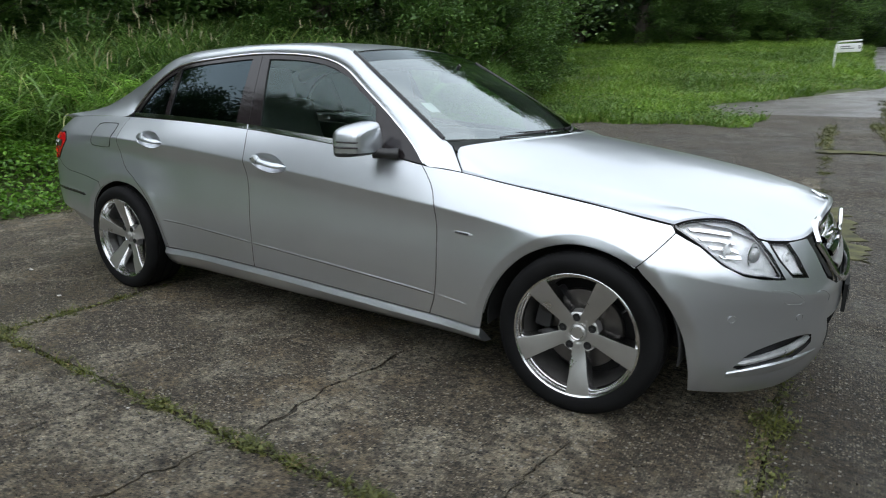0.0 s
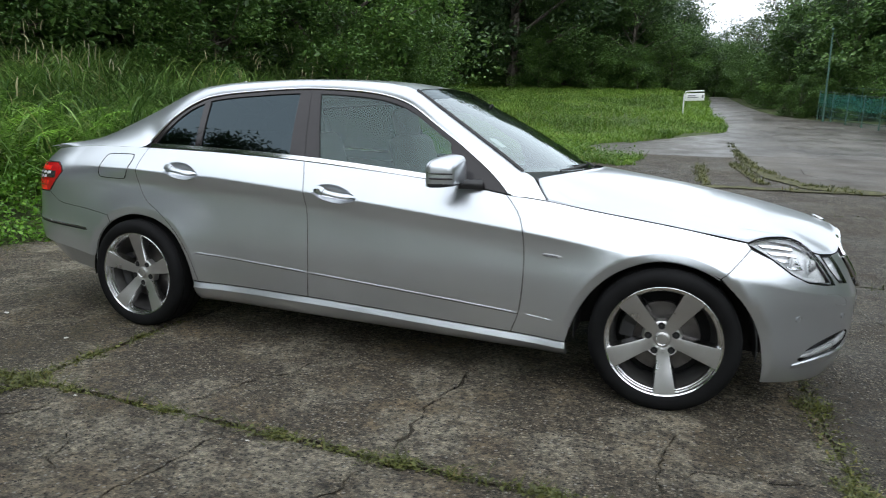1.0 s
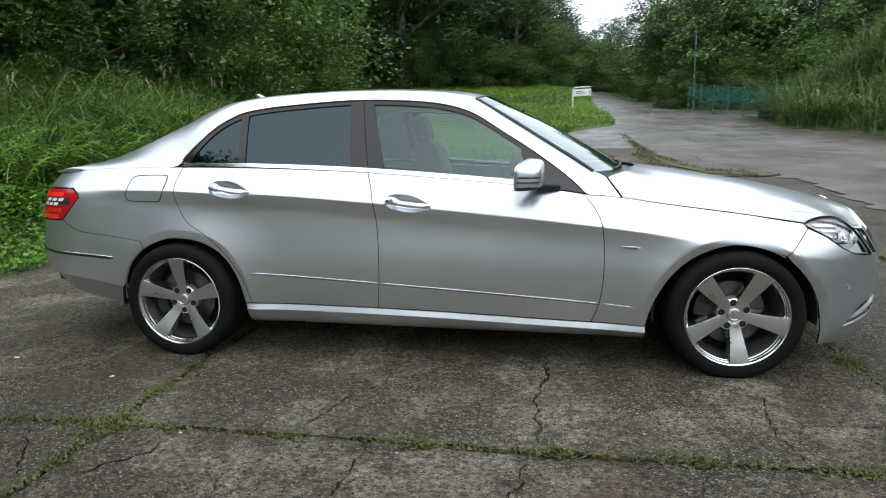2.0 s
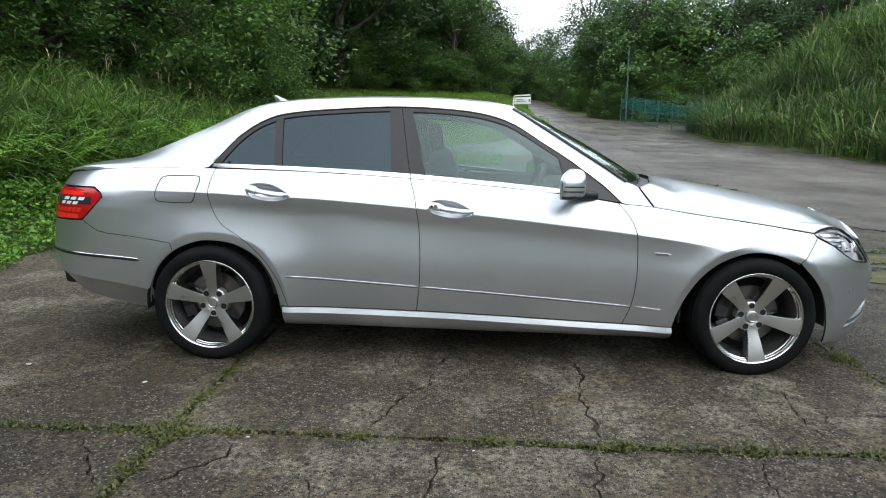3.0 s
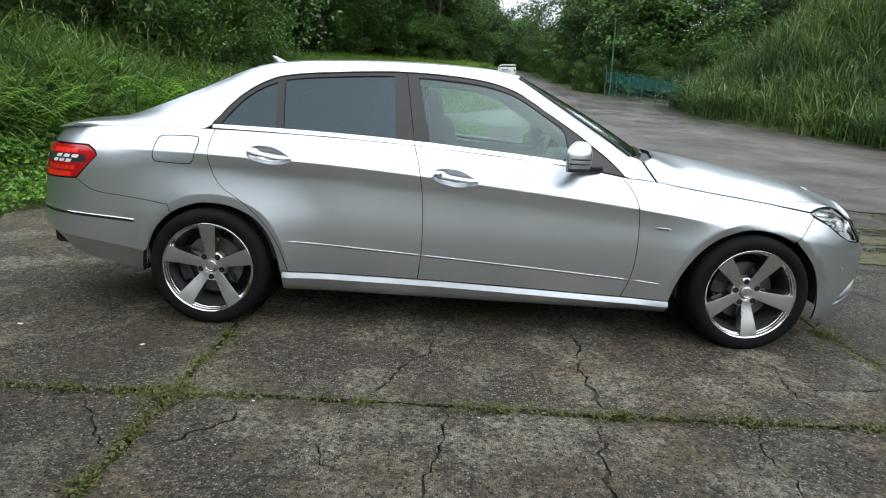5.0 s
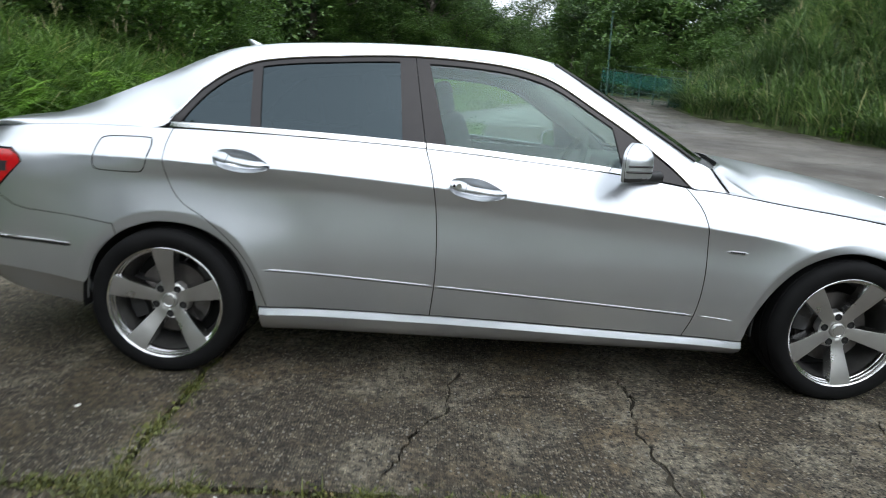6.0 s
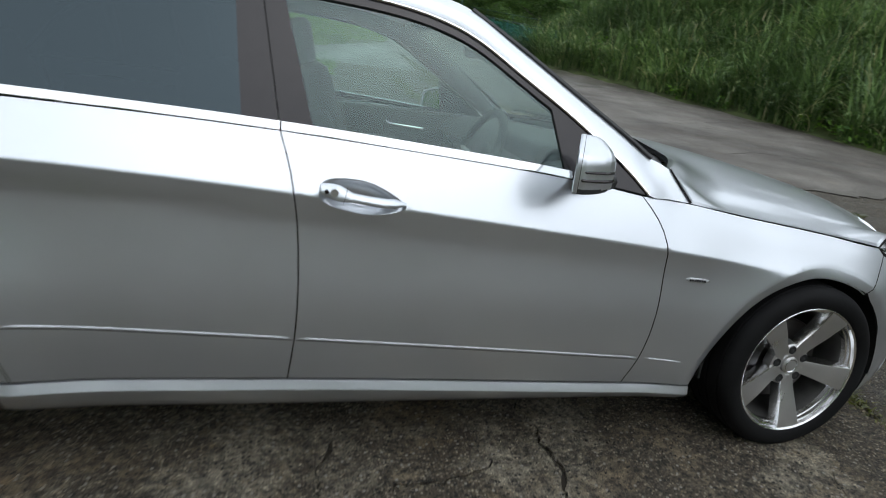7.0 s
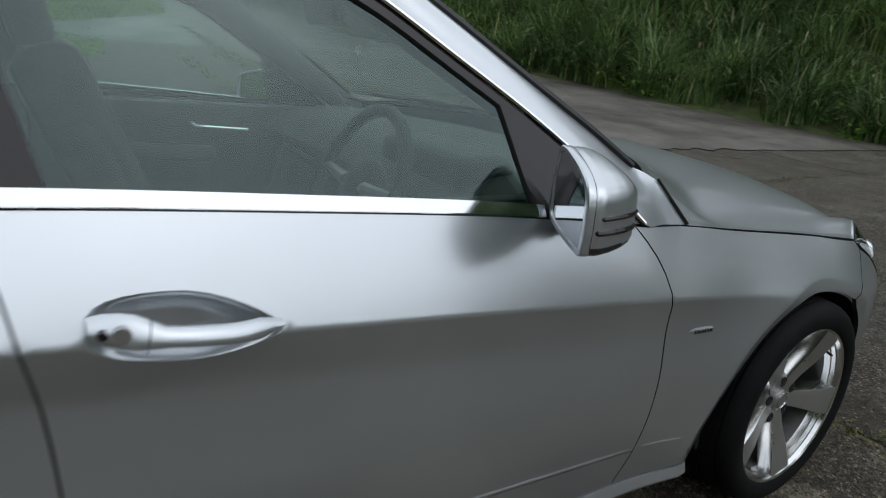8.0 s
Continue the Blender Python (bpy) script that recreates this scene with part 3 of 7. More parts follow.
def grid_mesh(name, g, mat, up=(0, 0, 1), mirror=False, depth=0.0):
    nu, nv = g.shape[:2]
    verts = [tuple(p) for p in g.reshape(-1, 3)]
    faces = [(i * nv + j, (i + 1) * nv + j, (i + 1) * nv + j + 1, i * nv + j + 1) for i in range(nu - 1) for j in range(nv - 1)]
    k = faces[len(faces) // 2]
    p = [Vector(verts[i]) for i in k]
    if (p[1] - p[0]).cross(p[2] - p[0]).dot(Vector(up)) < 0:
        faces = [f[::-1] for f in faces]
    if mirror:
        verts = [(x, -y, z) for x, y, z in verts]
        faces = [f[::-1] for f in faces]
    slots = [0] * len(faces)
    if depth:
        n0 = len(verts)
        ring = [i * nv for i in range(nu)] + [(nu - 1) * nv + j for j in range(1, nv)] + [i * nv + nv - 1 for i in range(nu - 2, -1, -1)] + [j for j in range(nv - 2, 0, -1)]
        low = {}
        for i in ring:
            low[i] = len(verts)
            x, y, z = verts[i]
            verts.append((x, y, z - depth))
        for a, b in zip(ring, ring[1:] + ring[:1]):
            faces.append((a, b, low[b], low[a]))
            slots.append(1)
    return mesh_from(name, verts, faces, [mat, SEAM], None, True, slots)


def smooth3(pts, step=0.04):
    p = [np.array(q, float) for q in pts]
    p = [2 * p[0] - p[1]] + p + [2 * p[-1] - p[-2]]
    out = []
    for a, b, c, d in zip(p, p[1:], p[2:], p[3:]):
        n = max(1, int(np.linalg.norm(c - b) / step))
        for k in range(n):
            t = k / n
            out.append(0.5 * (2 * b + (c - a) * t + (2 * a - 5 * b + 4 * c - d) * t * t + (3 * b - a - 3 * c + d) * t ** 3))
    return out + [p[-2]]


car = thing("car", "silver four-door saloon car with clean metallic paint, parked on cracked concrete", "car")
sill_z = curve((0.30, 0.322), (1.113, 0.309), (2.207, 0.268), (2.6, 0.255))
DOOR_R = line_through([(0.013, 1.046), (0.003, 0.976), (0.010, 0.885), (0.036, 0.809), (0.085, 0.748), (0.160, 0.703), (0.234, 0.642), (0.308, 0.564), (0.366, 0.470), (0.400, 0.375), (0.417, 0.321)])
DOOR_B = line_through([(1.066, 1.014), (1.096, 0.915), (1.118, 0.779), (1.127, 0.625), (1.125, 0.468), (1.110, 0.309)])
DOOR_A = line_through([(2.150, 0.907), (2.208, 0.840), (2.242, 0.764), (2.256, 0.642), (2.255, 0.487), (2.238, 0.361), (2.204, 0.268)])
ARCH_R = line_through([(0.379, 0.24), (0.372, 0.335), (0.345, 0.461), (0.274, 0.579), (0.152, 0.652), (0.015, 0.674), (-0.077, 0.664), (-0.195, 0.612), (-0.288, 0.515), (-0.335, 0.387), (-0.345, 0.262)])
ARCH_F = line_through([(2.462, 0.22), (2.478, 0.33), (2.515, 0.43), (2.580, 0.532), (2.675, 0.615), (2.812, 0.668), (2.950, 0.662), (3.078, 0.615), (3.170, 0.515), (3.222, 0.42), (3.258, 0.299), (3.285, 0.185)])


def belt_line(a, b, up=0.0, step=0.03):
    n = max(2, int(abs(b - a) / step))
    return [(a + (b - a) * k / n, belt_z(a + (b - a) * k / n) + up) for k in range(n + 1)]


def sill_line(a, b, up=0.0):
    n = max(2, int(abs(b - a) / 0.05))
    return [(a + (b - a) * k / n, sill_z(a + (b - a) * k / n) + up) for k in range(n + 1)]


CREASE = [[(x, crease_z(x) + d) for x in np.arange(-0.9, 2.9, 0.013)] for d in (-0.016, -0.006, 0.0, 0.006, 0.016)]

CREASE += [[(ax + (opening(a) + d) * math.cos(a), HUB_Z + (opening(a) + d) * math.sin(a)) for a in np.arange(0.05, math.pi - 0.05, 0.045)] for ax, opening in ((0.0, opening_r), (WB, opening_f)) for d in (0.016, 0.031, 0.037, 0.050)]


def teardrop(cx, cz, half=0.118, up=0.047, down=0.041, slope=-0.13, n=28):
    out = []
    for k in range(n):
        a = 2 * math.pi * k / n
        c, s = math.cos(a), math.sin(a)
        taper = 1 - 0.42 * max(c, 0) ** 1.5
        if c < 0:
            s = math.copysign(abs(s) ** 0.62, s)
        x = half * c
        out.append((cx + x, cz + slope * x + (up if s > 0 else down) * s * taper))
    return out


def door_handle(door, cx, cz, side, lock):
    """A hollow in the door, with a bow-shaped pull across it."""
    slope = -0.13
    rim = teardrop(cx, cz)
    n = len(rim)
    verts, faces = [], []
    rings = [(1.0, 0.0), (0.94, 0.003), (0.84, 0.016), (0.66, 0.036), (0.42, 0.048), (0.2, 0.052)]
    for f, d in rings:
        for x, z in rim:
            verts.append(flank(cx + (x - cx) * f, cz + (z - cz) * f - 0.020 * (1 - f), -d, side))
    verts.append(flank(cx, cz - 0.020, -0.053, side))
    for r in range(len(rings) - 1):
        for k in range(n):
            a, b = r * n + k, r * n + (k + 1) % n
            faces.append((a, b, b + n, a + n))
    for k in range(n):
        faces.append(((len(rings) - 1) * n + k, (len(rings) - 1) * n + (k + 1) % n, len(verts) - 1))
    if side < 0:
        faces = [f[::-1] for f in faces]
    faces = [f[::-1] for f in faces]
    put("handle_recess", mesh_from("handle_recess", verts, faces, PAINT), door, "silver hollow behind the handle")
    # the pull: an oval bar, thick at the lock end, pointed at the other
    bm = bmesh.new()
    rings, m, k = [], 14, 12
    for i in range(m + 1):
        t = i / m
        x = cx - 0.115 + 0.231 * t
        cap = 1 - smooth(0.22, 0.36, t)
        z = cz + slope * (x - cx) + 0.0055 + 0.0035 * cap + 0.004 * smooth(0.72, 1.0, t)
        out = 0.006 + 0.034 * math.sin(math.pi * min(max(t, 0.04), 0.96)) ** 0.5
        hz = (0.0122 + 0.0075 * cap) * (1 - 0.78 * smooth(0.86, 1.0, t)) * (0.62 + 0.38 * smooth(0, 0.12, t))
        hy = 0.010
        ring = []
        for j in range(k):
            a = 2 * math.pi * j / k
            ring.append(bm.verts.new(flank(x, z + hz * math.sin(a), out + hy * math.cos(a) - 0.010, side)))
        rings.append(ring)
    for r0, r1 in zip(rings, rings[1:]):
        for j in range(k):
            bm.faces.new((r0[j], r0[(j + 1) % k], r1[(j + 1) % k], r1[j]))
    bm.faces.new(rings[0])
    bm.faces.new(rings[-1][::-1])
    bmesh.ops.recalc_face_normals(bm, faces=bm.faces[:])
    pull = part("door_handle", bm, PAINT, door, "silver door handle")
    if lock:
        bm = bmesh.new()
        x, z = cx - 0.080, cz + slope * -0.080 + 0.009
        tube(bm, [flank(x, z, 0.018, side), flank(x, z, 0.0335, side)], 0.0105, 16)
        part("key_lock", bm, ALLOY, pull, "round chrome key lock")
        bm = bmesh.new()
        x -= 0.020
        tube(bm, [flank(x, z + 0.001, 0.016, side), flank(x, z + 0.001, 0.0285, side)], 0.006, 6)
        part("sensor_window", bm, GLOSS_BLACK, pull, "small black window in the handle")
    # the thin joint between the lock cap and the pull
    bm = bmesh.new()
    x = cx - 0.052
    z = cz + slope * (x - cx) + 0.006
    tube(bm, [flank(x + 0.004 * math.sin(a * 1.2), z + 0.0188 * math.sin(a), 0.0255 + 0.0110 * math.cos(a), side) for a in np.linspace(-1.3, 1.5, 9)], 0.0008, 5)
    part("handle_joint", bm, SEAM, pull)


def strip(name, pts, side, mat, parent, label, half=0.0040, out=0.0026):
    """A raised moulding along the flank, rounded in section."""
    bm = bmesh.new()
    rings = []
    for i, (x, z) in enumerate(pts):
        k = 1.0 if 0 < i < len(pts) - 1 else 0.35
        rings.append([bm.verts.new(flank(x, z + half * k * a, out * k * b - 0.001, side)) for a, b in ((-1.2, 0), (-0.9, 0.8), (-0.2, 1), (0.5, 0.75), (1.0, 0))])
    for r0, r1 in zip(rings, rings[1:]):
        for j in range(4):
            bm.faces.new((r0[j], r0[j + 1], r1[j + 1], r1[j]))
    bmesh.ops.recalc_face_normals(bm, faces=bm.faces[:])
    bm.faces.ensure_lookup_table()
    if bm.faces[0].normal.y * side < 0:
        bmesh.ops.reverse_faces(bm, faces=bm.faces[:])
    return part(name, bm, mat, parent, label)


RUB = curve((0.41, 0.490), (1.122, 0.447), (2.240, 0.368), (2.41, 0.353))
DLO_TOP = line_through([(-0.046, 1.052), (0.0, 1.100), (0.048, 1.153), (0.105, 1.214), (0.186, 1.274), (0.251, 1.309), (0.330, 1.338), (0.476, 1.360), (0.667, 1.375), (0.826, 1.385), (0.984, 1.390), (1.174, 1.385), (1.363, 1.370), (1.500, 1.344), (1.617, 1.300), (1.763, 1.209), (1.921, 1.108), (2.081, 0.990), (2.165, 0.912)])


def dlo_z(x):
    return float(np.interp(x, [p[0] for p in DLO_TOP], [p[1] for p in DLO_TOP]))


def frame_top(a, b, down):
    n = max(2, int(abs(b - a) / 0.03))
    return [(a + (b - a) * k / n, dlo_z(a + (b - a) * k / n) - down) for k in range(n + 1)]


def flank_panels(side):
    word = "right" if side < 0 else "left"
    near = side < 0
    st = 0.03 if near else 0.05
    # doors
    outline = DOOR_R + sill_line(0.417, 1.110)[1:-1] + DOOR_B[::-1] + belt_line(1.066, 0.013)[1:-1]
    rear_door = panel("rear_door", outline, flank, PAINT, car, "silver rear passenger door", [teardrop(0.322, 0.927)], st, CREASE, side=side)
    outline = DOOR_B + sill_line(1.110, 2.204)[1:-1] + DOOR_A[::-1] + belt_line(2.150, 1.066)[1:-1]
    front_door = panel("front_door", outline, flank, PAINT, car, "silver front door with a keyed handle", [teardrop(1.288, 0.858)], st, CREASE, side=side)
    door_handle(rear_door, 0.322, 0.927, side, False)
    door_handle(front_door, 1.288, 0.858, side, near)
    strip("rub_strip", [(x, RUB(x)) for x in np.linspace(0.415, 1.117, 24)], side, PAINT, rear_door, "silver rubbing strip")
    strip("rub_strip", [(x, RUB(x)) for x in np.linspace(1.130, 2.236, 36)], side, PAINT, front_door, "silver rubbing strip")
    # a dark tube below each rubbing strip, drawn in place of its shadow
    for x0, x1, door in ((0.415, 1.117, rear_door), (1.130, 2.236, front_door)):
        bm = bmesh.new()
        tube(bm, [flank(x, RUB(x) - 0.0062, -0.0006, side) for x in np.linspace(x0, x1, 30)], 0.0015, 5)
        part("strip_joint", bm, SEAM, door)
    # wing
    outline = (DOOR_A[::-1] + [])[::-1] + [(2.462, 0.258)] + [p for p in ARCH_F if p[1] > 0.262 and p[0] < 3.075] + [(3.080, 0.620), (3.216, 0.742), (3.205, 0.765)] + belt_line(3.19, 2.16)
    wing = panel("front_wing", outline, flank, PAINT, car, "silver front wing", [], st, CREASE, side=side)
    strip("rub_strip", [(x, RUB(x)) for x in np.linspace(2.258, 2.405, 7)], side, PAINT, wing, "silver rubbing strip")
    badge = strip("badge", [(x, 0.655 + (2.337 - x) * 0.06) for x in np.linspace(2.336, 2.428, 6)], side, LAMP_GREY, wing, "small dull chrome badge on the wing", 0.0085, 0.004)
    bm = bmesh.new()
    for k in range(7):
        x = 2.352 + 0.009 * k
        box(bm, (0.005, 0.004, 0.007), flank(x, 0.655 + (2.337 - x) * 0.06, 0.0065, side))
    part("badge_lettering", bm, SMOKE_LENS, badge, "illegible dark lettering")
    # quarter
    outline = DOOR_R + [(0.379, 0.322)] + [p for p in ARCH_R if p[1] > 0.322 and p[0] > -0.2] + [(-0.205, 0.655), (-0.383, 0.680), (-0.56, 0.698), (-0.615, 0.712), (-0.694, 0.764), (-0.577, 0.890), (-0.596, 0.915), (-0.642, 0.941), (-0.888, 0.942), (-0.95, 0.944), (-0.95, 1.005)] + belt_line(-0.94, 0.0)
    quarter = panel("rear_quarter", outline, flank, PAINT, car, "silver rear quarter with flared arch", [], st, CREASE, side=side, gap=0.0015)
    # filler flap, on one flank only
    if near:
        c = [(-0.268, 0.995), (-0.235, 1.005), (-0.085, 1.007), (-0.058, 0.998), (-0.054, 0.975), (-0.066, 0.905), (-0.082, 0.877), (-0.108, 0.868), (-0.25, 0.872), (-0.276, 0.882), (-0.284, 0.905), (-0.278, 0.965)]
        loop = line_through(c + [c[0]], 0.012)[:-1]
        bm = bmesh.new()
        tube(bm, [flank(x, z, 0.0006, side) for x, z in loop + loop[:1]], 0.0022, 6)
        part("filler_joint", bm, SEAM, quarter)
        panel("filler_flap", shrink(loop, 0.003), flank, PAINT, quarter, "rounded silver fuel filler flap", [], 0.03, CREASE, off=0.0016, side=side, gap=0)
    # sill
    low = curve((0.38, 0.208), (2.47, 0.183))
    bm = bmesh.new()
    rings = []
    for x in np.linspace(0.384, 2.462, 60):
        zt, zb = sill_z(x) - 0.003, low(x)
        sec = [(zt, -0.006), (zt - 0.002, 0.002), (zt - 0.016, 0.0086), (zt - 0.030, 0.0150), (zt - 0.0325, 0.0140), (0.5 * (zt + zb) - 0.014, 0.004), (zb + 0.014, -0.012), (zb, -0.026), (zb - 0.012, -0.08)]
        rings.append([bm.verts.new(flank(x, max(z, 0.12), o, side)) for z, o in sec])
    for r0, r1 in zip(rings, rings[1:]):
        for j in range(len(r0) - 1):
            bm.faces.new((r0[j], r0[j + 1], r1[j + 1], r1[j]) if side < 0 else (r0[j], r1[j], r1[j + 1], r0[j + 1]))
    bm.faces.new(rings[0])
    bm.faces.new(rings[-1][::-1])
    bmesh.ops.recalc_face_normals(bm, faces=bm.faces[:])
    part("sill", bm, PAINT, car, "silver side skirt", 28)
    # front bumper half
    top = [(3.216, 0.742), (3.294, 0.705), (3.356, 0.651), (3.417, 0.619), (3.477, 0.609), (3.542, 0.604), (3.517, 0.684), (3.493, 0.727), (3.518, 0.722), (3.539, 0.662), (3.571, 0.609), (3.635, 0.600), (3.618, 0.666), (3.598, 0.714), (3.70, 0.714), (3.716, 0.671), (3.741, 0.577), (3.80, 0.545), (4.143, 0.54)]
    bottom = [(4.143, 0.235), (3.85, 0.225), (3.745, 0.205), (3.60, 0.180), (3.434, 0.176)]
    arch = [(3.288, 0.180)] + [p for p in ARCH_F[::-1] if p[0] > 3.078 and p[1] > 0.20] + [(3.082, 0.622)]
    fog = line_through([(3.400, 0.288), (3.440, 0.343), (3.526, 0.384), (3.60, 0.396), (3.655, 0.388), (3.665, 0.355), (3.60, 0.312), (3.511, 0.288), (3.440, 0.276), (3.400, 0.288)], 0.02)[:-1]
    intake = [(3.745, 0.425), (4.10, 0.425), (4.10, 0.275), (3.86, 0.275), (3.80, 0.30)]
    bumper = panel("front_bumper", arch[::-1] + bottom[::-1] + top[::-1], flank, PAINT, car, "silver front bumper with fog lamp openings", [fog, intake], 0.025, [[(s, 0.612 - 0.165 * (s - 3.22) + d) for s in np.arange(3.20, 3.70, 0.025)] for d in (-0.014, -0.004, 0.004, 0.014)], side=side, gap=0.0018)
    panel("fog_recess", [(x, z) for x, z in shrink(fog, -0.012)], flank, BLACK, bumper, "black fog lamp recess", [], 0.03, [], off=-0.035, side=side, gap=0, depth=0)
    panel("lower_intake", shrink(intake, -0.01), flank, BLACK, bumper, "black lower air intake", [], 0.04, [], off=-0.03, side=side, gap=0, depth=0)
    bm = bmesh.new()
    ln = line_through([(3.405, 0.299), (3.46, 0.310), (3.53, 0.330), (3.60, 0.352), (3.655, 0.375)], 0.02)
    tube(bm, [flank(x, z, -0.010, side) for x, z in ln], [0.006] + [0.013] * (len(ln) - 2) + [0.008], 8)
    lamp = part("fog_lamp", bm, LAMP_GREY, bumper, "slim chrome fog light bar")
    # lip below the fog lamp
    bm = bmesh.new()
    rings = []
    for t in np.linspace(0, 1, 16):
        s = 3.384 + 0.33 * t
        z = 0.262 + 0.02 * math.sin(t * 3.0) + 0.045 * t * t
        k = 0.25 + 0.75 * math.sin(math.pi * min(max(t * 1.1, 0.05), 1.0)) ** 0.6
        rings.append([bm.verts.new(flank(s, z + dz * k, o * k, side)) for dz, o in ((0.012, -0.014), (0.013, 0.002), (0.006, 0.007), (-0.014, 0.006), (-0.040, -0.003))])
    for r0, r1 in zip(rings, rings[1:]):
        for j in range(4):
            bm.faces.new((r0[j], r0[j + 1], r1[j + 1], r1[j]))
    bmesh.ops.recalc_face_normals(bm, faces=bm.faces[:])
    part("bumper_lip", bm, PAINT, bumper, "", 30)
    for s, z in ((3.370, 0.470), (3.585, 0.467)):
        bm = bmesh.new()
        tube(bm, [flank(s, z, -0.002, side), flank(s, z, 0.0012, side)], 0.0108, 16)
        part("parking_sensor", bm, PAINT, bumper, "round parking sensor")
        bm = bmesh.new()
        tube(bm, [flank(s + 0.0125 * math.cos(a), z + 0.0125 * math.sin(a), 0.0005, side) for a in np.linspace(0, 2 * math.pi, 15)], 0.0009, 5)
        part("sensor_ring", bm, LAMP_GREY, bumper)
    for ol in ([(3.488, 0.572), (3.545, 0.566), (3.592, 0.530), (3.588, 0.518), (3.530, 0.522), (3.520, 0.530)], [(3.655, 0.548), (3.690, 0.546), (3.730, 0.515), (3.726, 0.500)]):
        bm = bmesh.new()
        tube(bm, [flank(x, z, 0.0004, side) for x, z in line_through(ol, 0.012)], 0.0009, 5)
        part("washer_joint", bm, LAMP_GREY, bumper, "joint round the lamp washer cover")
    # headlamps
    outer = line_through([(3.197, 0.763), (3.256, 0.781), (3.340, 0.790), (3.417, 0.783), (3.469, 0.756), (3.491, 0.727), (3.515, 0.684), (3.541, 0.606), (3.477, 0.611), (3.417, 0.620), (3.356, 0.653), (3.294, 0.707), (3.197, 0.763)], 0.02)[:-1]
    inner = [(3.522, 0.718), (3.596, 0.713), (3.616, 0.666), (3.634, 0.602), (3.573, 0.611), (3.541, 0.662)]
    for ol, big in ((outer, True), (inner, False)):
        lens = panel("headlamp", ol, flank, LENS, car, "clear headlamp lens over chrome bowls" if big else "small clear inner headlamp lens", [], 0.025, [], off=0.002, side=side, gap=0.003)
        lens.visible_shadow = False
        panel("lamp_housing", shrink(ol, 0.002), flank, LAMP_BACK if big else WHITE_LENS, lens, "silver lamp housing" if big else "pale lamp housing", [], 0.03, [], off=-0.034 if big else -0.016, side=side, gap=0, depth=0)
        bm = bmesh.new()
        edge = shrink(ol, 0.006)
        tube(bm, [flank(x, z, -0.012, side) for x, z in edge + edge[:1]], 0.0035, 6)
        part("lamp_bezel", bm, LAMP_GREY, lens, "grey lamp surround")
        bowls = [(3.462, 0.680, 0.043), (3.385, 0.692, 0.030)] if big else [(3.580, 0.660, 0.026)]
        for bs, bz, br in bowls:
            c, o = Vector(flank(bs, bz, -0.02, side)), Vector(flank(bs, bz, 0.0, side))
            d = Vector((0.97, side * 0.25, 0)).normalized()
            a, b2 = d.cross(Vector((0, 0, 1))), Vector((0, 0, 1))
            bm = bmesh.new()
            rings = []
            for r, h in ((br, 0.004), (br * 0.93, 0.006), (br * 0.86, 0.0), (br * 0.7, -0.005), (br * 0.52, -0.007), (br * 0.50, 0.004), (br * 0.25, 0.010), (0.002, 0.012)):
                rings.append([bm.verts.new(c + d * h + r * (math.cos(k) * a + math.sin(k) * b2)) for k in np.linspace(0, 2 * math.pi, 20, endpoint=False)])
            for r0, r1 in zip(rings, rings[1:]):
                for j in range(20):
                    bm.faces.new((r0[j], r0[(j + 1) % 20], r1[(j + 1) % 20], r1[j]))
            bowl = part("lamp_bowl", bm, CHROME if br > 0.04 else LAMP_BACK, lens, "chrome reflector bowl" if br > 0.04 else "silver reflector bowl")
            if br > 0.04:
                bm = bmesh.new()
                rings = [[bm.verts.new(c + d * (0.012 + h) + r * (math.cos(k) * a + math.sin(k) * b2)) for k in np.linspace(0, 2 * math.pi, 20, endpoint=False)] for r, h in ((br * 0.62, -0.010), (br * 0.60, 0.000), (br * 0.48, 0.007), (br * 0.28, 0.012), (0.002, 0.014))]
                for r0, r1 in zip(rings, rings[1:]):
                    for j in range(20):
                        bm.faces.new((r0[j], r0[(j + 1) % 20], r1[(j + 1) % 20], r1[j]))
                part("projector_lens", bm, LAMP_GREY, bowl, "grey round projector lens")
        if big:
            panel("lamp_shelf", [(3.405, 0.735), (3.470, 0.742), (3.505, 0.690), (3.525, 0.628), (3.440, 0.636), (3.395, 0.662)], flank, LAMP_BACK, lens, "pale lamp inner frame", [], 0.03, [], off=-0.030, side=side, gap=0, depth=0)
            for i in range(4):
                z0, s0, s1 = 0.757 - 0.026 * i, 3.262 + 0.030 * i, 3.410 + 0.004 * i
                panel("lamp_slat", [(s0, z0), (s0 + 0.07, z0 - 0.001), (s1, z0 - 0.010), (s1, z0 - 0.022), (s0 + 0.07, z0 - 0.013), (s0 + 0.012, z0 - 0.010)], flank, CHROME, lens, "stepped chrome slat in the lamp", [], 0.03, [], off=-0.020 + 0.002 * i, side=side, gap=0, depth=0.006)
            panel("lamp_brow", [(3.268, 0.777), (3.340, 0.785), (3.412, 0.778), (3.462, 0.750), (3.480, 0.728), (3.440, 0.742), (3.400, 0.760), (3.340, 0.768)], flank, LAMP_GREY, lens, "grey band along the top of the lamp", [], 0.03, [], off=-0.014, side=side, gap=0, depth=0.004)
    # rear bumper
    lower_edge = [(-0.343, 0.395), (-0.60, 0.432), (-0.90, 0.468), (-1.0, 0.476), (-1.44, 0.48)]
    outline = [(-0.205, 0.655), (-0.383, 0.680), (-0.56, 0.698), (-0.615, 0.712), (-0.694, 0.764), (-0.95, 0.757), (-1.44, 0.74)] + lower_edge[::-1] + [p for p in ARCH_R[::-1] if p[1] > 0.40 and p[0] < -0.19]
    rear = panel("rear_bumper", outline, flank, PAINT, car, "silver rear bumper", [], 0.035, [], side=side)
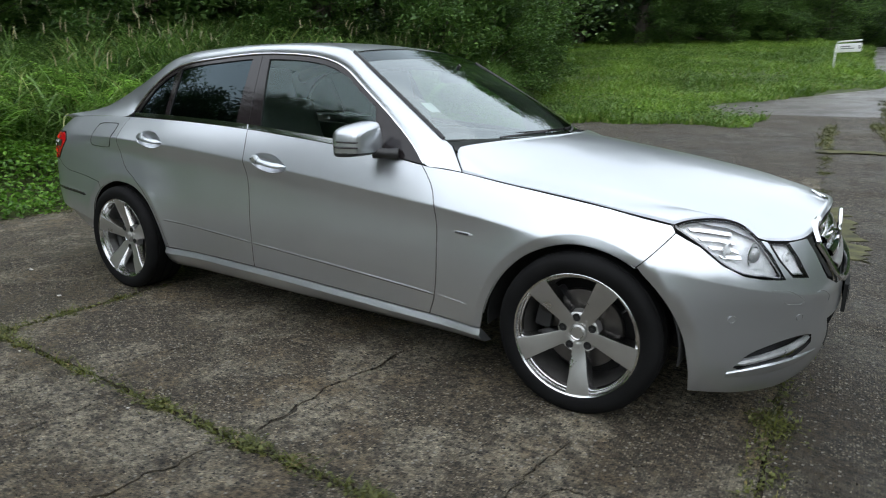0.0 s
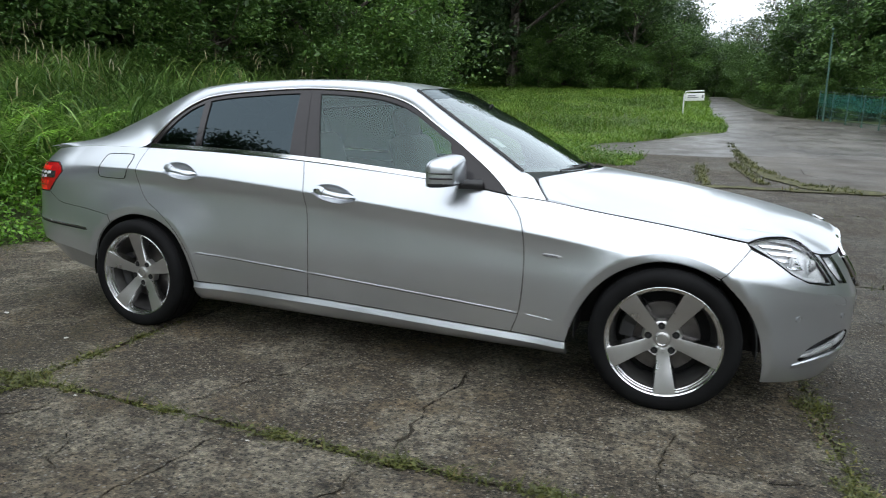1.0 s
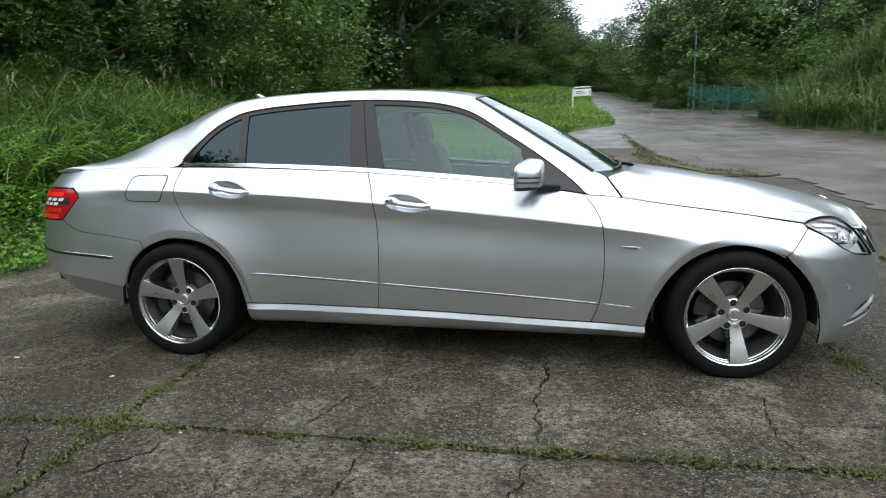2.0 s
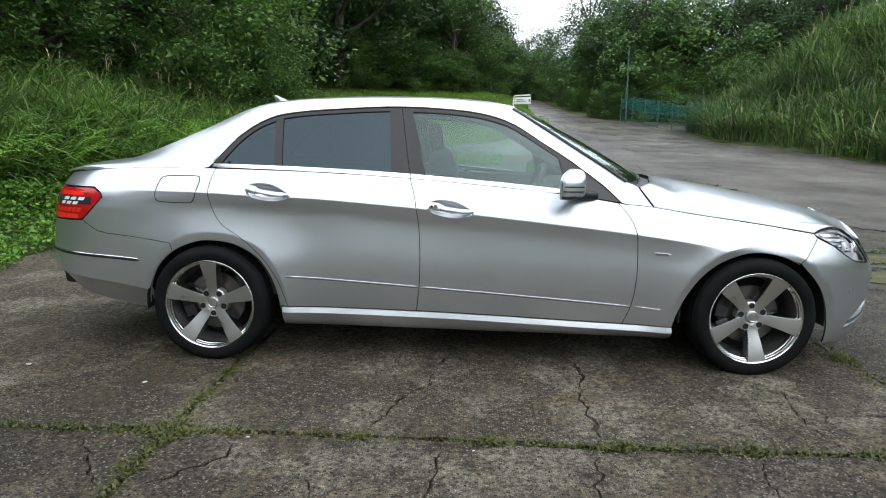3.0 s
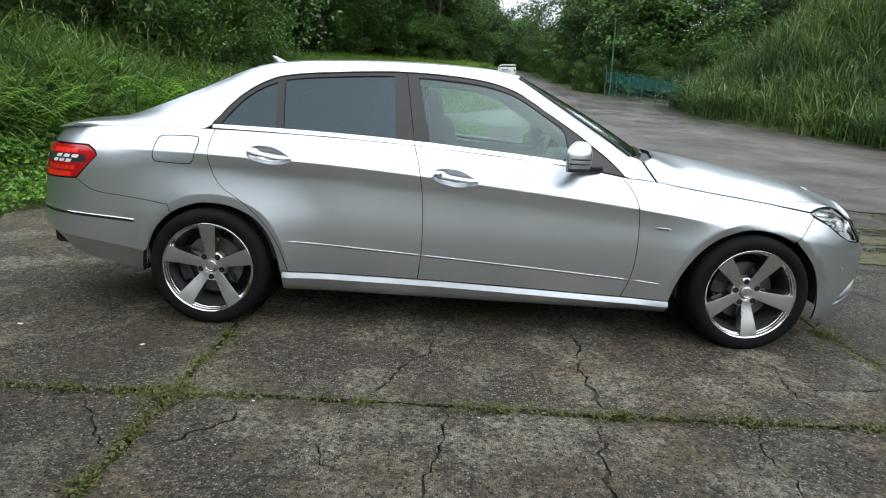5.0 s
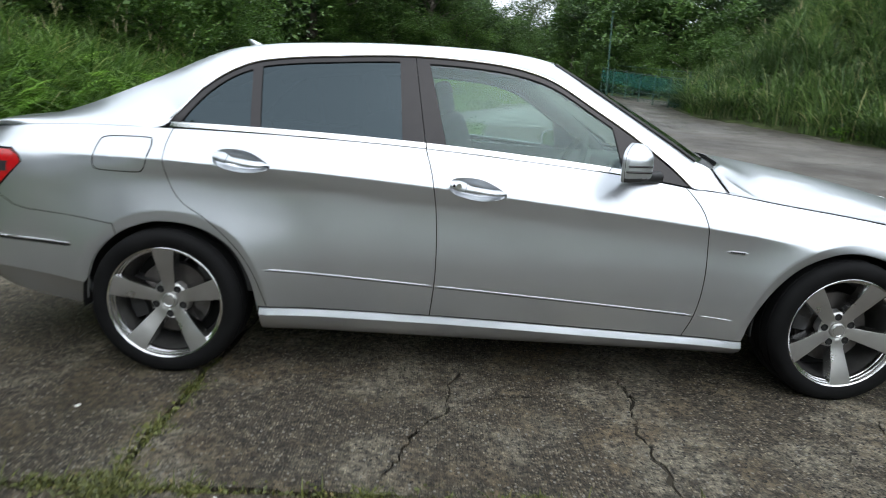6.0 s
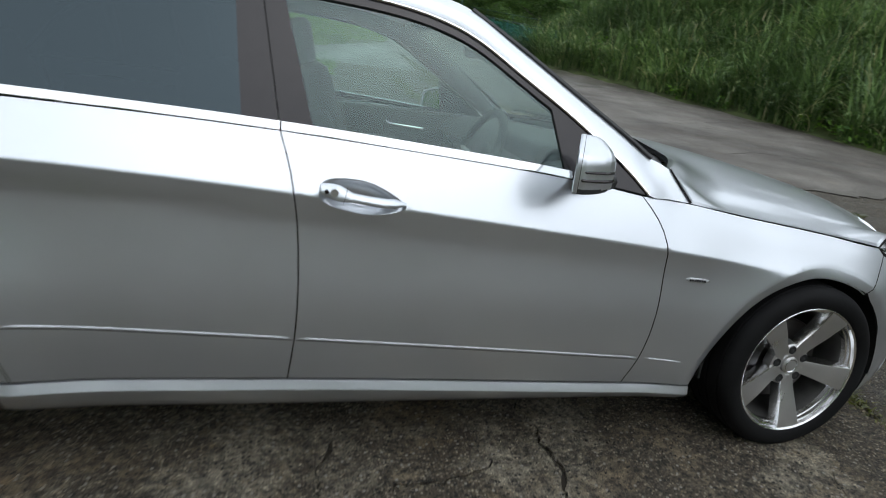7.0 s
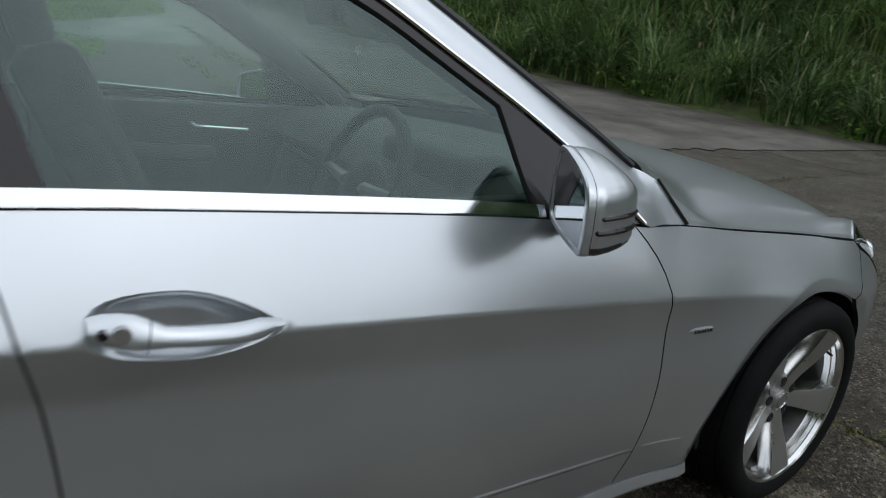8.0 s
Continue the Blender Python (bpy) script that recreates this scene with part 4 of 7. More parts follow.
    outline = lower_edge + [(-1.44, 0.36), (-1.1, 0.36), (-0.954, 0.36), (-0.784, 0.325), (-0.353, 0.258), (-0.345, 0.30)]
    panel("rear_apron", outline, apron, PAINT, rear, "silver lower apron", [], 0.035, [], side=side, gap=0)
    strip("bumper_strip", [(x, 0.555 + (-0.385 - x) * 0.062) for x in np.linspace(-0.385, -1.40, 40)], side, BLACK, rear, "dark bumper moulding", 0.007, 0.004)
    bm = bmesh.new()
    tube(bm, [flank(x, 0.564 + (-0.385 - x) * 0.062, 0.003, side) for x in np.linspace(-0.388, -1.40, 40)], 0.0035, 6)
    part("bumper_trim", bm, CHROME, rear, "thin chrome moulding")
    # tail lamp
    outline = line_through([(-0.694, 0.768), (-0.640, 0.825), (-0.580, 0.889), (-0.598, 0.914), (-0.645, 0.938)], 0.02) + [(-0.80, 0.938), (-0.95, 0.936), (-1.15, 0.925), (-1.13, 0.765), (-0.95, 0.760)]
    lamp = panel("tail_lamp", outline, flank, RED_DEEP, car, "red tail lamp with white and clear bands", [], 0.03, [], off=0.003, side=side, gap=0.003)
    for mat, lo, hi, s0, s1, count, lift in ((SMOKE_LENS, 0.848, 0.889, -1.02, -0.640, 1, 0.0045), (RED_LENS, 0.895, 0.917, -0.86, -0.690, 1, 0.0050), (RED_LENS, 0.806, 0.830, -0.90, -0.700, 6, 0.0052), (RED_LENS, 0.770, 0.796, -0.98, -0.720, 1, 0.0040),
                                             (WHITE_LENS, 0.870, 0.886, -0.830, -0.672, 3, 0.0062), (WHITE_LENS, 0.846, 0.862, -0.850, -0.715, 3, 0.0062), (LAMP_GREY, 0.856, 0.882, -1.0, -0.93, 2, 0.0062)):
        for k in range(count):
            a, b = s0 + (s1 - s0) * k / count, s0 + (s1 - s0) * (k + ((0.74 if mat is WHITE_LENS else 0.84) if count > 1 else 1.0)) / count
            sh = (hi - lo) * 0.55 if count > 1 else 0
            panel("lamp_band", [(a, lo), (b, lo), (b + sh, hi), (a + sh, hi)], flank, mat, lamp, "", [], 0.03, [], off=lift, side=side, gap=0, depth=0.003)
    # boot's back
    panel("boot_back", [(-1.15, 0.757), (-1.44, 0.742), (-1.44, 1.0), (-0.955, 1.003), (-0.955, 0.944), (-1.152, 0.93)], flank, PAINT, car, "silver boot lid back", [], 0.04, [], side=side)
    # rolled lips of the arches
    for line, nm in ((ARCH_R, quarter), (ARCH_F, wing)):
        bm = bmesh.new()
        pts = [p for p in line if p[1] > 0.30 and p[0] < 3.08]
        tube(bm, [flank(x, z, -0.0055, side) for x, z in pts], 0.0026, 6)
        part("arch_lip", bm, PAINT, nm, "rolled silver arch lip")
    # inner arches: a dark shell round each wheel
    for ax in (0.012, WB - 0.005):
        bm = bmesh.new()
        rings = []
        for k in range(33):
            a = math.pi * (-0.03 + 1.06 * k / 32)
            rings.append([bm.verts.new((ax + r * math.cos(a), side * y, HUB_Z - 0.008 + r * math.sin(a))) for y, r in ((0.866, 0.371), (0.862, 0.376), (0.60, 0.376), (0.52, 0.05))])
        for r0, r1 in zip(rings, rings[1:]):
            for j in range(3):
                bm.faces.new((r0[j], r0[j + 1], r1[j + 1], r1[j]))
        part("arch_liner", bm, UNDER, car, "black wheel arch liner")
    # windows: black frames with panes
    rear_glass = [(0.372, belt_z(0.37) + 0.014)] + frame_top(0.352, 0.937, 0.024) + [(0.968, belt_z(0.968) + 0.014)]
    quarter_glass = line_through([(0.022, 1.066), (0.050, 1.106), (0.084, 1.147), (0.137, 1.204), (0.207, 1.257), (0.262, 1.286), (0.312, 1.305)], 0.03) + [(0.330, 1.058)]
    front_glass = [(1.152, belt_z(1.152) + 0.014), (1.064, 1.362)] + frame_top(1.075, 1.845, 0.026)[1:] + [(1.888, belt_z(1.88) + 0.014)]
    pa, pb = (1.003, 1.389), (1.066, belt_z(1.066) + 0.004)
    outline = [pb] + belt_line(1.06, -0.02, 0.004) + [p for p in DLO_TOP if p[0] < 1.0] + [pa]
    frame_r = panel("window_frame", outline, glass_side, GLOSS_BLACK, rear_door, "gloss black window frame", [rear_glass, quarter_glass], 0.03, [], side=side, gap=0.0015)
    outline = [pb, pa] + [p for p in DLO_TOP if p[0] > 1.01] + belt_line(2.15, 1.07, 0.004)
    frame_f = panel("window_frame", outline, glass_side, GLOSS_BLACK, front_door, "gloss black window frame and mirror sail", [front_glass], 0.03, [], side=side, gap=0.0015)
    for nm, g, mat, door, lab in (("window_glass", rear_glass, GLASS_REAR, rear_door, "dark tinted window"), ("quarter_glass", quarter_glass, GLASS_REAR, rear_door, "small dark tinted pane"), ("window_glass", front_glass, GLASS_FRONT, front_door, "lightly tinted window")):
        ob = panel(nm, shrink(g, -0.004), glass_side, mat, door, lab, [], 0.05, [], off=-0.006, side=side, gap=0, depth=0)
        ob.visible_shadow = False
    # bright waist strip and the fine bright line over the windows
    for a, b, door in ((-0.035, 1.064, rear_door), (1.069, 1.905, front_door)):
        panel("waist_strip", belt_line(a, b, 0.001) + belt_line(b, a, 0.021), glass_side, [CHROME, CHROME], door, "bright chrome waist strip", [], 0.04, [], off=0.006, side=side, gap=0, depth=0.008)
    bm = bmesh.new()
    tube(bm, [glass_side(x, z, 0.004, side) for x, z in DLO_TOP], 0.0045, 6)
    part("window_trim", bm, CHROME, car, "thin bright line round the side windows")


flank_panels(-1)
flank_panels(1)

# pillars and roof rails, roof, screens, bonnet, boot
RAIL = [(flank(2.333, 0.889), (2.262, -0.770, 0.984)), (flank(2.25, 0.899), (2.232, -0.758, 1.000)), (glass_side(2.168, 0.911), (2.195, -0.744, 1.016)), (glass_side(2.081, 0.991), (2.100, -0.722, 1.078)), (glass_side(1.921, 1.109), (1.930, -0.677, 1.184)),
        (glass_side(1.763, 1.210), (1.760, -0.634, 1.290)), (glass_side(1.617, 1.301), (1.600, -0.594, 1.385)), (glass_side(1.500, 1.345), (1.490, -0.577, 1.413)), (glass_side(1.363, 1.371), (1.360, -0.565, 1.429)),
        (glass_side(1.174, 1.386), (1.170, -0.558, 1.439)), (glass_side(0.984, 1.391), (0.980, -0.553, 1.442)), (glass_side(0.826, 1.386), (0.810, -0.550, 1.441)), (glass_side(0.667, 1.376), (0.630, -0.547, 1.435)),
        (glass_side(0.476, 1.361), (0.420, -0.544, 1.423)), (glass_side(0.330, 1.339), (0.260, -0.541, 1.403)), (glass_side(0.251, 1.310), (0.180, -0.540, 1.385)), (glass_side(0.186, 1.275), (0.100, -0.540, 1.357)),
        (glass_side(0.105, 1.215), (-0.010, -0.543, 1.308)), (glass_side(0.048, 1.154), (-0.110, -0.550, 1.262)), (glass_side(0.0, 1.101), (-0.210, -0.560, 1.218)), ((-0.046, -0.750, 1.050), (-0.310, -0.572, 1.174)),
        (flank(-0.2, belt_z(-0.2)), (-0.420, -0.587, 1.128)), (flank(-0.38, belt_z(-0.38)), (-0.520, -0.602, 1.092)), (flank(-0.55, belt_z(-0.55)), (-0.600, -0.620, 1.070)), (flank(-0.64, belt_z(-0.64)), (-0.665, -0.668, 1.056)), (flank(-0.72, belt_z(-0.72)), (-0.725, -0.715, 1.042)), (flank(-0.79, belt_z(-0.79)), (-0.775, -0.750, 1.026))]
lo3, hi3 = smooth3([r[0] for r in RAIL], 10), smooth3([r[1] for r in RAIL], 10)


def rail_grid():
    n = len(RAIL)
    fine_lo, fine_hi = [], []
    for pts, out in ((lo3, fine_lo), (hi3, fine_hi)):
        p = [2 * pts[0] - pts[1]] + list(pts) + [2 * pts[-1] - pts[-2]]
        for a, b, c, d in zip(p, p[1:], p[2:], p[3:]):
            for t in np.arange(0, 1, 0.2):
                out.append(0.5 * (2 * b + (c - a) * t + (2 * a - 5 * b + 4 * c - d) * t * t + (3 * b - a - 3 * c + d) * t ** 3))
        out.append(p[-2])
    lo, hi = np.array(fine_lo), np.array(fine_hi)
    v = np.linspace(0, 1, 8)[None, :, None]
    g = (1 - v) * lo[:, None] + v * hi[:, None]
    push = np.zeros_like(g)
    push[..., 1], push[..., 2] = -0.7, 0.7
    ease = np.clip(np.arange(len(lo)) / 22, 0, 1)[:, None, None]
    return g + push * 0.016 * ease * 4 * v * (1 - v)


RG = rail_grid()
for sg_ in (1, -1):
    bm = bmesh.new()
    tube(bm, [(p[0] + 0.004, p[1] * sg_ - 0.002 * sg_, p[2] + 0.002) for p in RG[0]], 0.0032, 6)
    part("bonnet_joint", bm, SEAM, car)
for mirror in (False, True):
    put("roof_rail", grid_mesh("roof_rail", RG, PAINT, (0, -1, 0.8), mirror), car, "silver roof pillars and rail")


def across(edge, mid, rise, n=13):
    """From an edge point over the middle to the other edge, crowned."""
    e, m = np.array(edge, float), np.array(mid, float)
    out = []
    for t in np.linspace(-1, 1, 2 * n - 1):
        k = 1 - abs(t) ** rise
        p = e * (1 - k) + m * k
        p[1] = e[1] * -t
        out.append(p)
    return out


def over(pairs, rise=2.0, n=11):
    """A surface over the car's middle from rows of (edge, middle)."""
    k = len(pairs) - 1
    e = np.array([p[0] for p in pairs], float)
    m = np.array([p[1] for p in pairs], float)
    t = np.linspace(0, k, 8 * k + 1)

    def cat(p):
        q = np.concatenate([[2 * p[0] - p[1]], p, [2 * p[-1] - p[-2]]])
        out = []
        for s in t:
            i = min(int(s), k - 1)
            u = s - i
            a, b, c, d = q[i:i + 4]
            out.append(0.5 * (2 * b + (c - a) * u + (2 * a - 5 * b + 4 * c - d) * u * u + (3 * b - a - 3 * c + d) * u ** 3))
        return np.array(out)
    E, M = cat(e), cat(m)
    return np.array([across(a, b, rise, n) for a, b in zip(E, M)])


roof = put("roof", grid_mesh("roof", over([((1.600, -0.594, 1.385), (1.650, 0, 1.422)), ((1.490, -0.577, 1.413), (1.50, 0, 1.447)), ((1.360, -0.565, 1.429), (1.36, 0, 1.459)), ((1.170, -0.558, 1.439), (1.17, 0, 1.468)),
    ((0.980, -0.553, 1.442), (0.98, 0, 1.472)), ((0.810, -0.550, 1.441), (0.81, 0, 1.471)), ((0.630, -0.547, 1.435), (0.62, 0, 1.465)), ((0.420, -0.544, 1.423), (0.40, 0, 1.452)), ((0.260, -0.541, 1.403), (0.22, 0, 1.432)), ((0.180, -0.540, 1.385), (0.12, 0, 1.412))], 2.4), PAINT), car, "silver roof panel")
SCREEN = [((1.606, -0.592, 1.381), (1.655, 0, 1.419)), ((1.760, -0.634, 1.290), (1.85, 0, 1.322)), ((1.930, -0.677, 1.184), (2.05, 0, 1.222)), ((2.100, -0.722, 1.078), (2.25, 0, 1.110)), ((2.205, -0.746, 1.008), (2.42, 0, 1.006))]
sg = over(SCREEN, 2.3)
screen = put("windscreen", grid_mesh("windscreen", sg[4:], GLASS_SCREEN), car, "clear curved windscreen")
band = put("shade_band", grid_mesh("shade_band", sg[:5], GLASS_BAND), screen, "dark shade band along the top of the screen")
screen.visible_shadow = band.visible_shadow = False
for edge_i in (0, -1):
    bm = bmesh.new()
    tube(bm, [tuple(p + np.array((0, 0, 0.004))) for p in sg[:, edge_i]], 0.009, 6)
    part("screen_seal", bm, BLACK, screen, "black rubber screen seal")
rear_glass = put("rear_window", grid_mesh("rear_window", over([((0.180, -0.538, 1.386), (0.12, 0, 1.411)), ((-0.010, -0.541, 1.308), (-0.06, 0, 1.345)), ((-0.210, -0.558, 1.218), (-0.26, 0, 1.258)), ((-0.420, -0.585, 1.128), (-0.46, 0, 1.165)), ((-0.600, -0.612, 1.066), (-0.63, 0, 1.085))], 2.2), GLASS_REAR), car, "dark rear window")
boot = put("boot_lid", grid_mesh("boot_lid", over([(flank(-0.55, belt_z(-0.55)), (-0.63, 0, 1.087)), ((-0.70, -0.73, 1.030), (-0.76, 0, 1.075)), ((-0.82, -0.68, 1.020), (-0.88, 0, 1.058)), ((-0.90, -0.62, 1.008), (-1.0, 0, 1.030))], 3.0), PAINT), car, "silver boot lid")
# bonnet: over the middle, from the screen to the lamps and the grille
edge = [flank(s, belt_z(s) + 0.001) for s in (2.335, 2.45, 2.62, 2.84, 3.02, 3.20)]
top = [(2.340, -0.770, 0.952), (2.262, -0.745, 0.985)]
lamp_line = [flank(3.21, 0.768), flank(3.256, 0.783), flank(3.340, 0.793), flank(3.417, 0.786), flank(3.469, 0.759), flank(3.492, 0.731), flank(3.596, 0.718), flank(3.700, 0.718), (3.590, -0.385, 0.745), (3.605, -0.30, 0.766), (3.622, -0.15, 0.777), (3.628, 0, 0.779)]
rear_line = [edge[0], (2.295, -0.787, 0.945), (2.275, -0.740, 0.978), (2.362, -0.60, 0.999), (2.43, -0.35, 1.007), (2.482, -0.15, 1.012), (2.49, 0, 1.013)]
mid_line = [(2.49, 0, 1.013), (2.70, 0, 0.985), (3.00, 0, 0.936), (3.25, 0, 0.887), (3.45, 0, 0.839), (3.57, 0, 0.804), (3.628, 0, 0.779)]
bg = coons(smooth3(edge), smooth3(mid_line), smooth3(rear_line), smooth3(lamp_line, 0.02), 40, 40)
uu, vv = np.linspace(0, 1, 40)[:, None], np.linspace(0, 1, 40)[None]
crown = 1 - (1 - np.clip(1 - np.abs(bg[..., 1]) / np.abs(bg[:, :1, 1]), 0, 1)) ** 2.0
arched = bg[:, :1, 2] + (bg[:, -1:, 2] - bg[:, :1, 2]) * crown
share = np.clip(np.minimum(uu / 0.22, (1 - uu) / 0.30), 0, 1)
bg[..., 2] += (arched - bg[..., 2]) * share * share * (3 - 2 * share)
far = bg[:, ::-1][:, 1:] * np.array((1, -1, 1))
put("bonnet", grid_mesh("bonnet", np.concatenate([bg, far], 1), PAINT, (0, 0, 1), False, 0.015), car, "silver ridged bonnet")

# small chrome emblem on the bonnet's tip
bm = bmesh.new()
rings = []
for r, h in ((0.034, 0.0), (0.033, 0.005), (0.026, 0.009), (0.012, 0.010), (0.0005, 0.0105)):
    rings.append([bm.verts.new((3.575 + r * math.cos(a), r * math.sin(a), 0.804 - 0.42 * r * math.cos(a) + h)) for a in np.linspace(0, 2 * math.pi, 20, endpoint=False)])
for r0, r1 in zip(rings, rings[1:]):
    for j in range(20):
        bm.faces.new((r0[j], r0[(j + 1) % 20], r1[(j + 1) % 20], r1[j]))
bmesh.ops.recalc_face_normals(bm, faces=bm.faces[:])
part("bonnet_emblem", bm, CHROME, car, "plain round chrome emblem")

# grille
gl = [(1.15 * y, z) for y, z in ((-0.395, 0.690), (-0.360, 0.585), (-0.300, 0.550), (0.0, 0.545), (0.300, 0.550), (0.360, 0.585), (0.392, 0.690), (0.372, 0.722), (0.290, 0.750), (0.0, 0.766), (-0.290, 0.750), (-0.372, 0.722))]
gloop = line_through(gl + [gl[0]], 0.03)[:-1]
grille = panel("grille", gloop, nose, BLACK, car, "chrome-framed grille with bright louvres", [], 0.06, [], off=-0.022, gap=0, depth=0)
bm = bmesh.new()
tube(bm, [nose(y, z, 0.008) for y, z in gloop + gloop[:1]], [0.013 + 0.007 * smooth(0.72, 0.77, z) for y, z in gloop + gloop[:1]], 8)
part("grille_frame", bm, CHROME, grille, "chrome grille frame")
for z in (0.595, 0.640, 0.685, 0.730):
    bm = bmesh.new()
    w = 0.36 - 0.10 * abs(z - 0.67)
    rings = []
    for y in np.linspace(-w, w, 13):
        rings.append([bm.verts.new(nose(y, z + dz, o)) for dz, o in ((0.013, -0.020), (0.015, 0.004), (0.004, 0.014), (-0.010, 0.008), (-0.014, -0.020))])
    for r0, r1 in zip(rings, rings[1:]):
        for j in range(5):
            bm.faces.new((r0[j], r1[j], r1[(j + 1) % 5], r0[(j + 1) % 5]))
    bmesh.ops.recalc_face_normals(bm, faces=bm.faces[:])
    part("louvre", bm, CHROME if z != 0.595 else ALLOY, grille, "bright grille louvre")
bm = bmesh.new()
c = Vector(nose(0, 0.665, 0.022))
tube(bm, [c + Vector((0.005 * math.sin(a) * -1, 0.088 * math.cos(a), 0.088 * math.sin(a))) for a in np.linspace(0, 2 * math.pi, 33)], 0.008, 8)
part("emblem_ring", bm, CHROME, grille, "plain chrome ring emblem")
# plate: plain bars in place of the number
plate = panel("number_plate", [(-0.26, 0.395), (0.26, 0.395), (0.26, 0.505), (-0.26, 0.505)], nose, BLACK, car, "black number plate with pale bars", [], 0.06, [], off=0.022, gap=0, depth=0.014)
for k in range(7):
    y = -0.20 + 0.062 * k
    panel("plate_bar", [(y, 0.425), (y + 0.036, 0.425), (y + 0.036, 0.478), (y, 0.478)], nose, WHITE_LENS, plate, "", [], 0.06, [], off=0.0245, gap=0, depth=0.002)

# underbody and floor of the cabin
bm = bmesh.new()
box(bm, (1.75, 1.50, 0.10), (1.42, 0, 0.27), bevel=0.02)
box(bm, (0.60, 1.15, 0.12), (-0.72, 0, 0.40), bevel=0.04)
box(bm, (0.50, 1.10, 0.10), (3.18, 0, 0.27), bevel=0.03)
box(bm, (3.9, 0.95, 0.30), (1.3, 0, 0.42), bevel=0.03)
part("underbody", bm, UNDER, car, "dark underbody")

# cowl and wipers
bm = bmesh.new()
cow = coons(smooth3([(2.17, -0.735, 0.995), (2.30, -0.5, 0.995), (2.43, 0, 1.000), (2.30, 0.5, 0.995), (2.17, 0.735, 0.995)]), smooth3([(2.272, -0.738, 0.968), (2.41, -0.45, 0.984), (2.50, 0, 0.992), (2.41, 0.45, 0.984), (2.272, 0.738, 0.968)]), [(2.17, -0.735, 0.995), (2.272, -0.738, 0.968)], [(2.17, 0.735, 0.995), (2.272, 0.738, 0.968)], 30, 4)
put("cowl", grid_mesh("cowl", cow, BLACK), car, "black plastic cowl below the windscreen")
for y0, y1 in ((-0.52, 0.06), (0.06, 0.60)):
    bm = bmesh.new()
    xs = lambda y: 2.445 - 0.40 * abs(y) ** 1.75
    tube(bm, [(xs(y) - 0.03 * t, y, 1.008 + 0.018 * t) for t, y in zip(np.linspace(0, 1, 7), np.linspace(y0 + 0.04, y0 + 0.40, 7))], 0.0065, 6)
    arm = part("wiper", bm, BLACK, car, "black wiper arm resting below the windscreen")
    bm = bmesh.new()
    tube(bm, [(xs(y) - 0.035, y, 1.014 + 0.012 * (1 - abs(y))) for y in np.linspace(y0 + 0.06, y1 + 0.02, 10)], 0.006, 6)
    part("wiper_blade", bm, RUBBER, arm)
# roof aerial
bm = bmesh.new()
rings = []
for t in np.linspace(0, 1, 7):
    x, h, w = 0.185 - 0.075 * t, 0.056 * t ** 0.9, 0.040 * (1 - 0.5 * t)
    rings.append([bm.verts.new((x + w * 1.8 * math.cos(a) * (1 - 0.6 * t), w * 0.5 * math.sin(a), 1.424 + h)) for a in np.linspace(0, 2 * math.pi, 12, endpoint=False)])
for r0, r1 in zip(rings, rings[1:]):
    for j in range(12):
        bm.faces.new((r0[j], r0[(j + 1) % 12], r1[(j + 1) % 12], r1[j]))
bm.faces.new(rings[-1])
part("roof_aerial", bm, PAINT, car, "small silver fin aerial on the roof")
# sticker inside the screen
bm = bmesh.new()
box(bm, (0.075, 0.065, 0.002), (2.035, -0.585, 1.135), (0, 32, -10))
part("screen_label", bm, PAPER, screen, "pale square label inside the windscreen")


